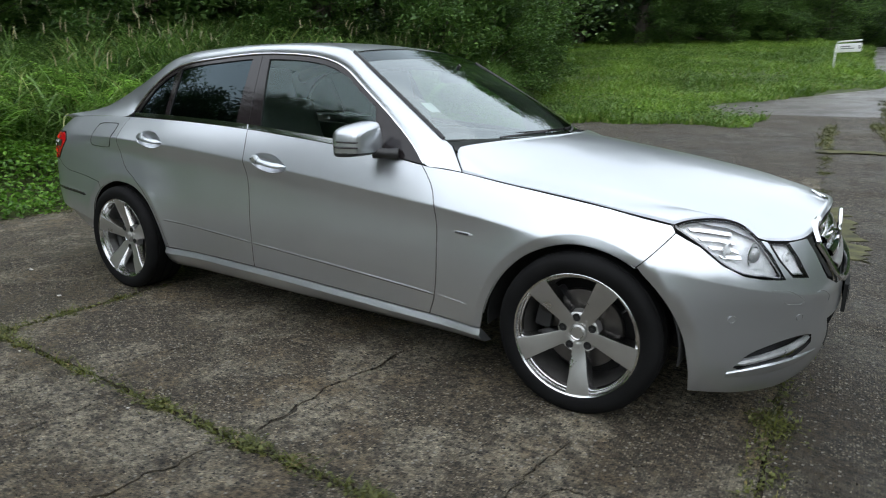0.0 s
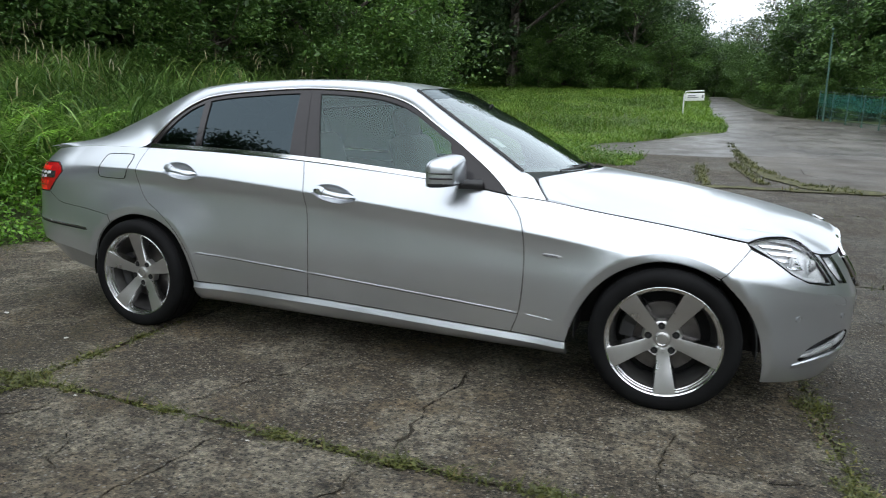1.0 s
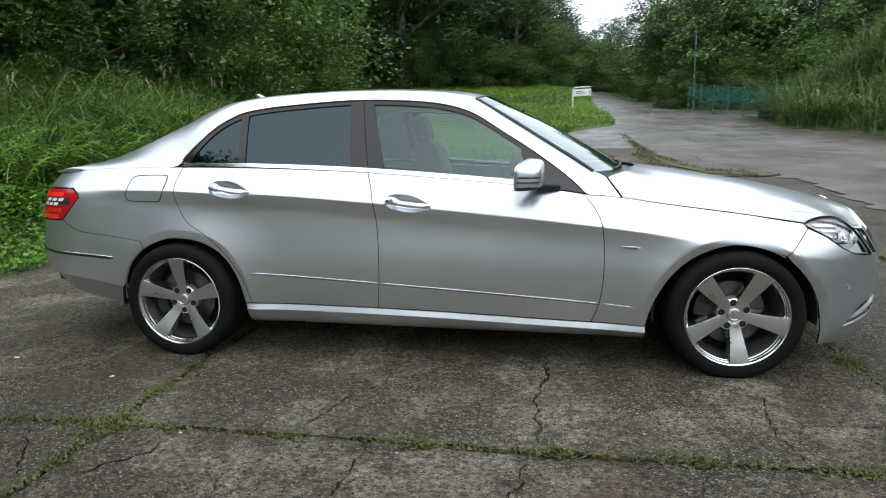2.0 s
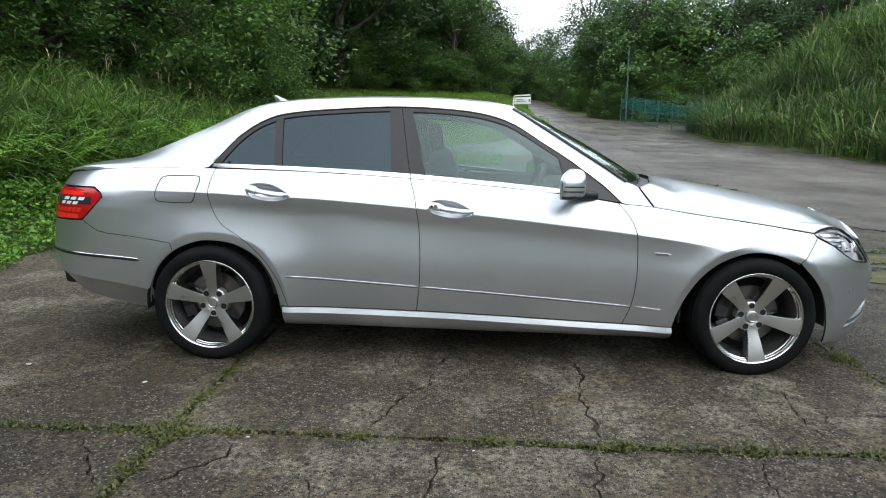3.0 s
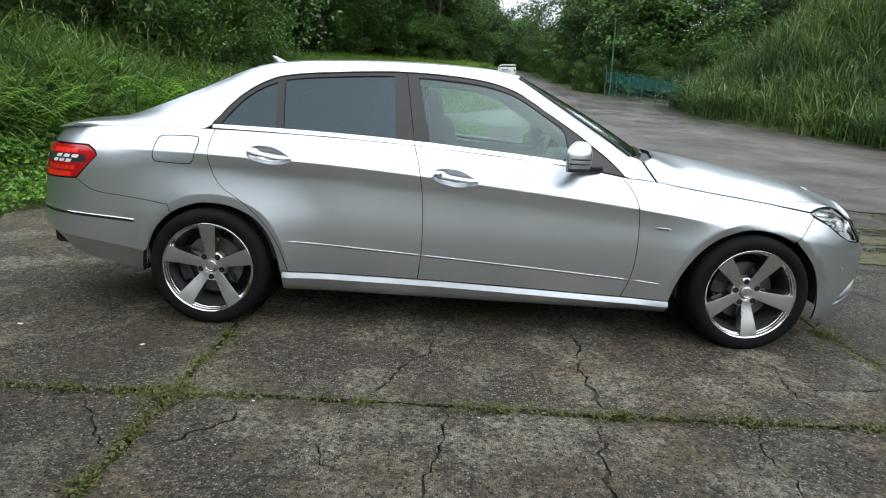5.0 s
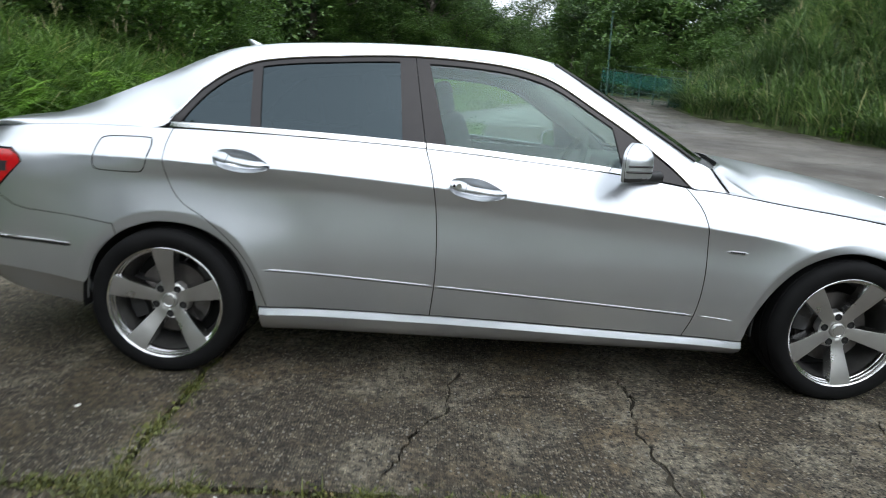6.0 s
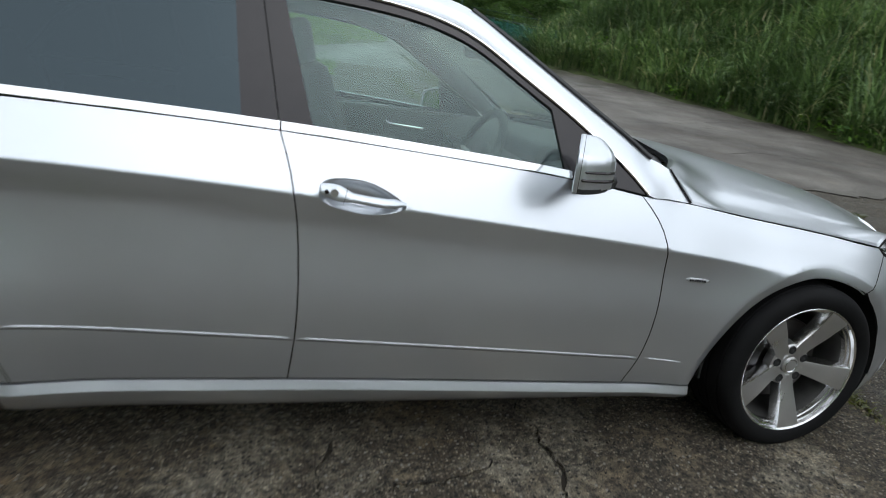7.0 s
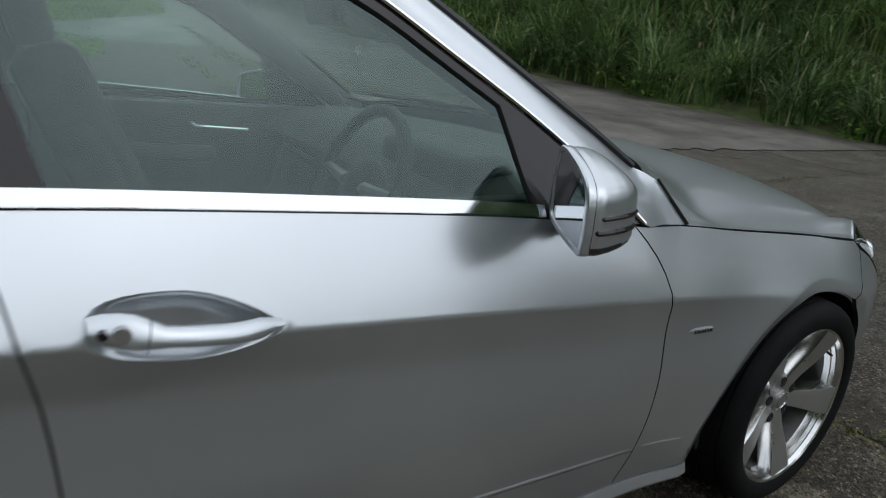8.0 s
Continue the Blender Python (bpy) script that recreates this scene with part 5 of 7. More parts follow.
# wing mirrors
def wing_mirror(side):
    def P(x, y, z):
        return (x, side * y, z)

    face = line_through([(1.006, 0.942), (1.008, 0.985), (1.002, 1.034), (0.968, 1.059), (0.902, 1.077), (0.856, 1.081), (0.840, 1.068), (0.828, 1.020), (0.828, 0.965), (0.845, 0.944), (0.912, 0.935), (0.986, 0.933), (1.006, 0.942)], 0.004)[:-1]
    n = len(face)

    def ring(d, f, tip):
        out = []
        for y, z in face:
            yy, zz = 0.918 + (y - 0.918) * f + 0.4 * min(d, 0.03), 1.007 + (z - 1.007) * f
            out.append(P(1.819 + 0.5 * (1.01 - yy) * (1 - 0.75 * tip) + 0.035 * tip + 0.92 * d, yy, zz))
        return out
    secs = [(0.004, 0.86, 0), (0.0, 0.88, 0), (0.0, 0.97, 0), (0.003, 1.0, 0), (0.016, 1.0, 0), (0.018, 0.985, 0), (0.035, 0.985, 0.1), (0.055, 0.965, 0.3), (0.073, 0.925, 0.5), (0.086, 0.86, 0.7), (0.096, 0.76, 0.85), (0.102, 0.6, 0.95), (0.105, 0.35, 1.0)]
    u = np.concatenate([np.arange(5), np.linspace(5, 12, 36)])
    secs = [tuple(float(np.interp(v, range(13), [q[c] for q in secs])) for c in range(3)) for v in u]
    bm = bmesh.new()
    rings = [[bm.verts.new(p) for p in ring(*q)] for q in secs]
    for i, (r0, r1) in enumerate(zip(rings, rings[1:])):
        for j in range(n):
            f = bm.faces.new((r0[j], r0[(j + 1) % n], r1[(j + 1) % n], r1[j]))
            c = f.calc_center_median()
            if i > 3 and c[2] < 0.953 or i == 4:
                f.material_index = 1
    bm.faces.new(rings[-1])
    bmesh.ops.recalc_face_normals(bm, faces=bm.faces[:])
    shell = part("wing_mirror", bm, [PAINT, BLACK, GLOSS_BLACK], car, "silver wing mirror with a dark lower shell and clear indicator")
    for h, r, first, last in ((0.998, 0.0042, 8, 33), (0.976, 0.0048, 6, 33)):
        slit = []
        for q in secs[first:last]:
            pts = ring(*q)
            cut = []
            for a, b in zip(pts, pts[1:] + pts[:1]):
                if (a[2] - h) * (b[2] - h) < 0:
                    t = (h - a[2]) / (b[2] - a[2])
                    cut.append(tuple(a[i] + (b[i] - a[i]) * t for i in range(3)))
            if cut:
                slit.append(max(cut, key=lambda p: abs(p[1])))
        bm = bmesh.new()
        tube(bm, slit, [0.001] + [r] * (len(slit) - 2) + [0.001], 6)
        part("mirror_slit", bm, GLOSS_BLACK, shell, "dark slit of the indicator lamp")
    bm = bmesh.new()
    bm.faces.new([bm.verts.new(p) for p in ring(0.003, 0.865, 0)])
    part("mirror_glass", bm, MIRROR, shell, "mirror glass")
    bm = bmesh.new()
    tube(bm, [P(1.935, 0.880, 0.950), P(1.985, 0.855, 0.946), P(2.030, 0.828, 0.945)], [0.026, 0.022, 0.026], 10)
    part("mirror_arm", bm, BLACK, shell, "black mirror arm")


wing_mirror(-1)
wing_mirror(1)


# wheels
def build_wheel():
    bm = bmesh.new()
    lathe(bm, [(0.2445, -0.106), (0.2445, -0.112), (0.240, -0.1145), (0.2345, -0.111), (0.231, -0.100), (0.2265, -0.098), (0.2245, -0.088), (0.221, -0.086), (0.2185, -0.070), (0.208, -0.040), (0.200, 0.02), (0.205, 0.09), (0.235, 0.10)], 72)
    # the deep part of the rim takes the darker metal
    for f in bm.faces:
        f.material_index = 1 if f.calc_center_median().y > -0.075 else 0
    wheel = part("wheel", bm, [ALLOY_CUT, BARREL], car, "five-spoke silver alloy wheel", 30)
    bm = bmesh.new()
    prof = [(0.236, -0.108), (0.2445, -0.1165), (0.255, -0.1205), (0.272, -0.1225), (0.290, -0.121), (0.304, -0.116), (0.314, -0.108), (0.3205, -0.096), (0.3225, -0.085), (0.3160, -0.083), (0.3160, -0.077), (0.3240, -0.075), (0.3255, -0.030), (0.3190, -0.028), (0.3190, -0.022), (0.3260, -0.020),
            (0.3260, 0.020), (0.3190, 0.022), (0.3190, 0.028), (0.3255, 0.030), (0.3240, 0.075), (0.3160, 0.077), (0.3225, 0.088), (0.314, 0.108), (0.290, 0.121), (0.255, 0.1205), (0.236, 0.108)]
    prof = [(r - 0.009 * smooth(0.27, 0.31, r), y) for r, y in prof]
    lathe(bm, prof, 96)
    part("tyre", bm, RUBBER, wheel, "black low-profile tyre", 35)
    for k in range(5):
        a = math.pi / 2 + 2 * math.pi * k / 5
        d, t = Vector((math.cos(a), 0, math.sin(a))), Vector((-math.sin(a), 0, math.cos(a)))
        bm = bmesh.new()
        rows = []
        for r, hw, f in ((0.036, 0.022, -0.066), (0.062, 0.0255, -0.069), (0.085, 0.0275, -0.073), (0.120, 0.031, -0.084), (0.160, 0.036, -0.096), (0.200, 0.0415, -0.105), (0.222, 0.044, -0.109), (0.2375, 0.046, -0.1115)):
            y = f
            rows.append([bm.verts.new(d * r + t * w + Vector((0, yy, 0))) for w, yy in ((-hw - 0.010, y + 0.040), (-hw - 0.004, y + 0.012), (-hw, y + 0.0015), (-hw * 0.80, y), (0, y + 0.0028), (hw * 0.80, y), (hw, y + 0.0015), (hw + 0.004, y + 0.012), (hw + 0.010, y + 0.040))])
        for r0, r1 in zip(rows, rows[1:]):
            for j in range(8):
                f = bm.faces.new((r0[j], r0[j + 1], r1[j + 1], r1[j]))
                f.material_index = 1 if j in (0, 1, 6, 7) else 0
        bmesh.ops.recalc_face_normals(bm, faces=bm.faces[:])
        if bm.faces[:][3].normal.y > 0:
            bmesh.ops.reverse_faces(bm, faces=bm.faces[:])
        part("spoke", bm, [ALLOY, ALLOY_CUT], wheel, "broad silver spoke with bright edges", 25)
    bm = bmesh.new()
    lathe(bm, [(0.0, -0.060), (0.034, -0.060), (0.040, -0.0655), (0.070, -0.0670), (0.080, -0.060), (0.087, -0.030)], 40)
    part("hub", bm, ALLOY, wheel, "silver hub")
    bm = bmesh.new()
    lathe(bm, [(0.0, -0.0735), (0.020, -0.0735), (0.028, -0.072), (0.0325, -0.069), (0.034, -0.060)], 32)
    cap = part("hub_cap", bm, ALLOY, wheel, "round silver hub cap")
    bm = bmesh.new()
    tube(bm, [(0.024 * math.cos(a), -0.0742, 0.024 * math.sin(a)) for a in np.linspace(0, 2 * math.pi, 25)], 0.0016, 5)
    part("cap_ring", bm, CHROME, cap, "thin bright ring")
    for k in range(5):
        a = math.pi / 2 + 2 * math.pi * (k + 0.5) / 5
        x, z = 0.060 * math.cos(a), 0.060 * math.sin(a)
        bm = bmesh.new()
        rings = []
        for r, y in ((0.0160, -0.0662), (0.0150, -0.0686), (0.0140, -0.0690), (0.0125, -0.0682), (0.0005, -0.0680)):
            rings.append([bm.verts.new((x + r * math.cos(b), y, z + r * math.sin(b))) for b in np.linspace(0, 2 * math.pi, 16, endpoint=False)])
        for r0, r1 in zip(rings, rings[1:]):
            for j in range(16):
                bm.faces.new((r0[j], r0[(j + 1) % 16], r1[(j + 1) % 16], r1[j]))
        hole = part("bolt_hole", bm, SEAM, wheel, "dark bolt hole")
        bm = bmesh.new()
        tube(bm, [(x, -0.060, z), (x, -0.0696, z)], 0.0052, 6)
        part("wheel_bolt", bm, BLACK, hole, "dark wheel bolt")
    bm = bmesh.new()
    lathe(bm, [(0.07, -0.012), (0.155, -0.012), (0.157, -0.008), (0.157, 0.010), (0.07, 0.010)], 48)
    part("brake_disc", bm, IRON, wheel, "grey iron brake disc")
    bm = bmesh.new()
    lathe(bm, [(0.0, 0.06), (0.205, 0.06)], 32)
    part("wheel_back", bm, UNDER, wheel)
    bm = bmesh.new()
    for a in (-0.35, 0.0, 0.35):
        box(bm, (0.065, 0.060, 0.075), (-0.150 * math.cos(a), -0.012, 0.150 * math.sin(a)), (0, math.degrees(a), 0), 0.012)
    part("brake_caliper", bm, BLACK, wheel, "dark brake caliper")
    bm = bmesh.new()
    a = math.pi / 2 + 2 * math.pi * 0.93
    tube(bm, [(0.214 * math.cos(a), -0.075, 0.214 * math.sin(a)), (0.206 * math.cos(a), -0.100, 0.206 * math.sin(a))], 0.004, 8)
    part("tyre_valve", bm, BLACK, wheel, "small tyre valve")
    return wheel


wheel = build_wheel()
wheel.matrix_basis = pose(0, -0.790, HUB_Z, 0, 0, 0)
copy_thing(wheel, pose(WB, -0.790, HUB_Z, 0, 0, 1) @ pose(0, 0, 0, 0, 29, 0))
copy_thing(wheel, pose(0, 0.790, HUB_Z, 0, 0, 180))
copy_thing(wheel, pose(WB, 0.790, HUB_Z, 0, 20, 182))


# cabin
def seat(y, x):
    bm = bmesh.new()
    box(bm, (0.52, 0.50, 0.20), (x + 0.08, y, 0.54), (0, -5, 0), 0.06, 3)
    cushion = part("front_seat", bm, LEATHER, car, "grey leather front seat")
    bm = bmesh.new()
    box(bm, (0.17, 0.47, 0.62), (x - 0.26, y, 0.86), (0, -20, 0), 0.07, 3)
    box(bm, (0.12, 0.52, 0.42), (x - 0.25, y, 0.78), (0, -20, 0), 0.05, 3)
    part("seat_back", bm, LEATHER, cushion, "grey leather seat back")
    bm = bmesh.new()
    box(bm, (0.10, 0.27, 0.19), (x - 0.385, y, 1.235), (0, -12, 0), 0.045, 3)
    tube(bm, [(x - 0.36, y - 0.06, 1.10), (x - 0.37, y - 0.06, 1.20)], 0.007, 6)
    tube(bm, [(x - 0.36, y + 0.06, 1.10), (x - 0.37, y + 0.06, 1.20)], 0.007, 6)
    part("headrest", bm, LEATHER, cushion, "grey headrest")


seat(-0.37, 1.20)
seat(0.37, 1.52)
bm = bmesh.new()
box(bm, (0.50, 1.25, 0.22), (0.28, 0, 0.55), (0, -4, 0), 0.06, 3)
box(bm, (0.18, 1.25, 0.62), (0.02, 0, 0.85), (0, -24, 0), 0.06, 3)
bench = part("rear_bench", bm, LEATHER, car, "grey leather rear bench")
for y in (-0.36, 0.36):
    bm = bmesh.new()
    box(bm, (0.09, 0.26, 0.15), (-0.10, y, 1.18), (0, -12, 0), 0.04, 3)
    part("headrest", bm, LEATHER, bench, "grey rear headrest")
bm = bmesh.new()
dsh = coons(smooth3([(2.30, -0.70, 0.955), (2.40, 0, 0.965), (2.30, 0.70, 0.955)]), smooth3([(1.86, -0.69, 0.880), (1.84, 0, 0.90), (1.86, 0.69, 0.880)]), smooth3([(2.30, -0.70, 0.955), (2.1, -0.70, 0.965), (1.93, -0.69, 0.945), (1.86, -0.69, 0.880)]), smooth3([(2.30, 0.70, 0.955), (2.1, 0.70, 0.965), (1.93, 0.69, 0.945), (1.86, 0.69, 0.880)]), 24, 12)
dash = put("dashboard", grid_mesh("dashboard", dsh, DASH), car, "dark grey dashboard")
bm = bmesh.new()
box(bm, (0.22, 1.36, 0.34), (1.98, 0, 0.72), (0, 18, 0), 0.05, 3)
box(bm, (0.16, 0.40, 0.09), (1.97, -0.37, 0.955), (0, 0, 0), 0.04, 3)
part("dash_front", bm, DASH, dash, "dark dash face with instrument hood")
bm = bmesh.new()
box(bm, (0.012, 0.62, 0.018), (1.868, 0.22, 0.845), (0, 18, 0), 0.004)
part("dash_trim", bm, CHROME, dash, "bright trim line")
bm = bmesh.new()
box(bm, (0.85, 0.22, 0.26), (1.45, 0, 0.62), (0, -4, 0), 0.05, 3)
part("centre_console", bm, DASH, car, "dark centre console")
wheel_c, tilt = Vector((1.735, -0.37, 0.905)), radians(66)
bm = bmesh.new()
ax, az = Vector((0, 1, 0)), Vector((math.cos(tilt) * -1 * -1, 0, math.sin(tilt)))
tube(bm, [wheel_c + 0.185 * (math.cos(a) * ax + math.sin(a) * az) for a in np.linspace(0, 2 * math.pi, 41)], 0.0155, 10)
steer = part("steering_wheel", bm, DASH, car, "dark steering wheel with metal spokes")
bm = bmesh.new()
bmesh.ops.create_icosphere(bm, subdivisions=3, radius=0.085, matrix=Matrix.Translation(wheel_c + Vector((0.02, 0, -0.005))) @ pose(0, 0, 0, 0, 24, 0) @ Matrix.Diagonal((0.4, 1, 0.9, 1)))
part("steering_boss", bm, DASH, steer, "dark steering boss")
for a in (0.1, math.pi - 0.1, -math.pi / 2):
    bm = bmesh.new()
    tube(bm, [wheel_c + r * (math.cos(a) * ax + math.sin(a) * az) for r in (0.05, 0.12, 0.178)], [0.017, 0.012, 0.010], 8)
    part("wheel_spoke", bm, ALLOY, steer, "metal wheel spoke")
bm = bmesh.new()
tube(bm, [wheel_c + Vector((0.02, 0, -0.01)), wheel_c + Vector((0.25, 0, -0.09))], 0.035, 10)
part("steering_column", bm, DASH, steer)
for y in (-1, 1):
    bm = bmesh.new()
    for x0, x1 in ((0.10, 1.04), (1.09, 2.10)):
        box(bm, (x1 - x0, 0.05, 0.62), (0.5 * (x0 + x1), y * 0.745, 0.66), (y * 4, 1.8, 0), 0.02)
    card = part("door_card", bm, DASH, car, "dark grey inner door trim")
    bm = bmesh.new()
    box(bm, (0.42, 0.06, 0.05), (1.45, y * 0.70, 0.80), (0, 3, 0), 0.02)
    part("armrest", bm, LEATHER, card, "grey armrest")
    bm = bmesh.new()
    tube(bm, [(1.58, y * 0.712, 0.905), (1.60, y * 0.700, 0.885), (1.78, y * 0.700, 0.872)], 0.006, 6)
    part("inner_handle", bm, CHROME, card, "bright inner door handle")
bm = bmesh.new()
box(bm, (0.03, 0.24, 0.07), (1.80, 0, 1.285), (0, -12, 0), 0.02, 3)
tube(bm, [(1.80, 0, 1.30), (1.84, 0, 1.345)], 0.010, 6)
part("rear_view_mirror", bm, BLACK, car, "black rear-view mirror")
for mirror in (1, -1):
    line = [(0.5 * (a[0] + b[0]), -mirror * (abs(0.5 * (a[1] + b[1])) - 0.045), 0.5 * (a[2] + b[2]) - 0.012) for a, b in zip(lo3[2:17], hi3[2:17])]
    bm = bmesh.new()
    tube(bm, line, [0.030, 0.040, 0.046, 0.048, 0.048, 0.046, 0.044] + [0.042] * 8, 10)
    part("pillar_trim", bm, PILLAR, car, "grey trim inside the pillar and along the roof")
hl = over([((1.600, -0.56, 1.360), (1.62, 0, 1.385)), ((1.30, -0.55, 1.405), (1.30, 0, 1.425)), ((0.90, -0.54, 1.412), (0.90, 0, 1.437)), ((0.45, -0.53, 1.395), (0.45, 0, 1.418)), ((0.15, -0.52, 1.345), (0.15, 0, 1.375))], 2.2, 6)
put("headlining", grid_mesh("headlining", hl, PALE_TRIM, (0, 0, -1)), car, "pale cabin headlining")
bm = bmesh.new()
box(bm, (0.45, 1.2, 0.04), (-0.30, 0, 1.00), (0, 4, 0), 0.02)
part("parcel_shelf", bm, DASH, car, "dark parcel shelf")


# ---- ground ----
xs = np.concatenate([np.linspace(-400, -40, 10), np.linspace(-30, 30, 121), np.linspace(40, 400, 10)])
ys = np.concatenate([np.linspace(-400, -30, 8), np.linspace(-20, 70, 121), np.linspace(80, 500, 10)])
gv = [(x, y, bank_z(x, y) - 0.014) for x in xs for y in ys]
ny = len(ys)
gf = [(i * ny + j, (i + 1) * ny + j, (i + 1) * ny + j + 1, i * ny + j + 1) for i in range(len(xs) - 1) for j in range(ny - 1)]
tagged(put("ground", mesh_from("ground", gv, gf, SOIL)), "mossy soil and grass rising into banks", "ground", kind="structure")

# the road that climbs away between the trees
road_mid = [(8.2, 13.9, 7.9), (8.2, 14.5, 7.9), (7.7, 16.2, 7.0), (7.7, 18.4, 4.8), (8.3, 21.0, 3.8), (8.5, 23.0, 3.6), (8.4, 25.0, 3.5), (6.6, 27.4, 1.9), (5.9, 30.0, 1.25), (5.6, 34.0, 0.95), (5.5, 38.0, 0.72), (5.5, 41.5, 0.6), (5.5, 46.0, 0.6)]
rm = smooth3(road_mid, 0.3)
rv, rf = [], []
for i, (x, y, w) in enumerate(rm):
    for k in range(7):
        xx = x + w * (k / 3 - 1) * (1 + 0.04 * noise.noise((y * 0.8, k * 1.7, 5)) * (k in (0, 6)))
        rv.append((xx, y, bank_z(min(xx, right_edge(y)), y) + float(np.interp(y, [13.9, 14.25, 14.6], [-0.05, -0.03, 0.018])) - (0.02 if k in (0, 6) else 0)))
for i in range(len(rm) - 1):
    for k in range(6):
        rf.append((i * 7 + k, i * 7 + k + 1, (i + 1) * 7 + k + 1, (i + 1) * 7 + k))
tagged(put("road", mesh_from("road", rv, rf, ROAD)), "damp grey road climbing away between trees", "road", kind="structure")

# concrete slabs with mossy joints and cracks
pavement = tagged(new("pavement"), "old cracked concrete slabs with weeds in the joints", "pavement", kind="structure")
JX = [-3.25, 0.15, 3.55, 6.95, 10.35, 13.75, 17.2]
JY = [-5.7, -1.70, 2.35, 6.3, 10.3, 14.3]


def ragged(a, b, seed, amp=0.028, step=0.09):
    """A crumbled slab edge from a to b, without its last point."""
    n = max(2, int(math.dist(a, b) / step))
    d = ((b[0] - a[0]) / math.dist(a, b), (b[1] - a[1]) / math.dist(a, b))
    out = []
    for k in range(n):
        t = k / n
        f = min(1, 6 * t, 6 * (1 - t))
        j = amp * f * (noise.noise((t * n * 0.33, seed, 0)) + 0.6 * noise.noise((t * n * 0.9, seed, 7)))
        out.append((a[0] + (b[0] - a[0]) * t - d[1] * j, a[1] + (b[1] - a[1]) * t + d[0] * j))
    return out


def crack(points, width, seed):
    """A thin jagged opening along a line."""
    ln = []
    for a, b in zip(points, points[1:]):
        n = max(2, int(math.dist(a, b) / 0.024))
        for k in range(n):
            t = k / n
            ln.append((a[0] + (b[0] - a[0]) * t, a[1] + (b[1] - a[1]) * t))
    ln.append(points[-1])
    left, right = [], []
    for i, p in enumerate(ln):
        q0, q1 = ln[max(i - 1, 0)], ln[min(i + 1, len(ln) - 1)]
        d = math.dist(q0, q1) or 1
        nx, ny_ = -(q1[1] - q0[1]) / d, (q1[0] - q0[0]) / d
        j = 0.030 * noise.noise((i * 0.21, seed, 1)) + 0.026 * noise.noise((i * 0.67, seed, 4)) + random.uniform(-0.006, 0.006)
        w = width * (0.25 + 1.1 * abs(noise.noise((i * 0.3, seed, 9)))) * min(1, (i + 0.35) / 4, (len(ln) - 0.65 - i) / 4)
        w = max(w, 0.0024)
        left.append((p[0] + nx * (j + w), p[1] + ny_ * (j + w)))
        right.append((p[0] + nx * (j - w), p[1] + ny_ * (j - w)))
    return left + right[::-1]


CRACKS = {
    (1, 1): [([(1.99, -0.30), (1.98, -0.74), (2.0, -0.94), (1.94, -1.18), (1.93, -1.32), (1.96, -1.46), (1.96, -1.64)], 0.013), ([(2.03, -0.79), (2.2, -0.80), (2.31, -0.82), (2.42, -0.79)], 0.009), ([(2.09, -0.84), (2.09, -0.93), (2.17, -0.95)], 0.009),
             ([(0.98, -1.61), (1.03, -1.46), (1.09, -1.27), (1.19, -1.14), (1.22, -0.85), (1.30, -0.60)], 0.010), ([(1.26, -1.05), (1.44, -0.96), (1.61, -0.96), (1.81, -0.89), (1.93, -0.86)], 0.007),
             ([(2.98, -1.05), (2.90, -1.28), (2.90, -1.43), (2.91, -1.52), (2.92, -1.63)], 0.008), ([(2.95, -1.42), (3.04, -1.34), (3.26, -1.33), (3.42, -1.28)], 0.005), ([(2.62, -1.50), (2.66, -1.38), (2.74, -1.18)], 0.004)],
    (1, 0): [([(1.92, -1.76), (1.91, -1.91), (1.87, -2.0), (1.86, -2.1), (1.83, -2.19), (1.83, -2.32), (1.88, -2.7), (1.90, -3.2)], 0.011), ([(0.49, -1.76), (0.45, -1.89), (0.38, -1.97), (0.34, -2.04), (0.26, -2.10)], 0.009),
             ([(2.54, -1.76), (2.49, -1.92), (2.49, -2.05), (2.50, -2.14), (2.48, -2.23), (2.6, -2.6)], 0.007), ([(1.30, -1.76), (1.29, -1.89), (1.25, -2.11), (1.22, -2.25), (1.15, -2.6)], 0.007), ([(0.76, -1.99), (0.88, -2.14), (0.96, -2.22)], 0.005)],
    (0, 0): [([(-0.16, -1.77), (-0.05, -1.94), (0.04, -2.07), (0.09, -2.13)], 0.008), ([(-0.8, -2.0), (-0.5, -2.06), (-0.2, -2.02)], 0.003)],
    (2, 1): [([(4.55, 1.45), (4.9, 1.2), (5.3, 0.95), (5.8, 0.8), (6.4, 0.5)], 0.018), ([(4.2, -1.5), (4.5, -0.4), (4.3, 0.8), (4.1, 2.1)], 0.006)],
    (2, 2): [([(3.8, 4.6), (4.9, 4.2), (6.0, 4.5), (6.8, 4.4)], 0.012), ([(5.2, 2.6), (5.6, 3.6), (5.5, 4.2)], 0.008)],
    (3, 2): [([(7.2, 3.6), (8.4, 3.9), (9.4, 3.5), (10.2, 3.7)], 0.012)],
    (3, 1): [([(7.1, 1.2), (8.0, 0.6), (9.0, 0.9), (10.2, 0.4)], 0.010)],
    (2, 3): [([(3.8, 8.6), (5.0, 8.3), (6.7, 8.7)], 0.016)],
    (3, 3): [([(7.2, 8.2), (8.6, 8.6), (10.2, 8.1)], 0.018)],
    (3, 4): [([(7.2, 11.4), (8.6, 11.9), (10.2, 11.3)], 0.02)],
    (4, 2): [([(10.6, 4.2), (12.0, 3.6), (13.5, 4.1)], 0.014)],
}
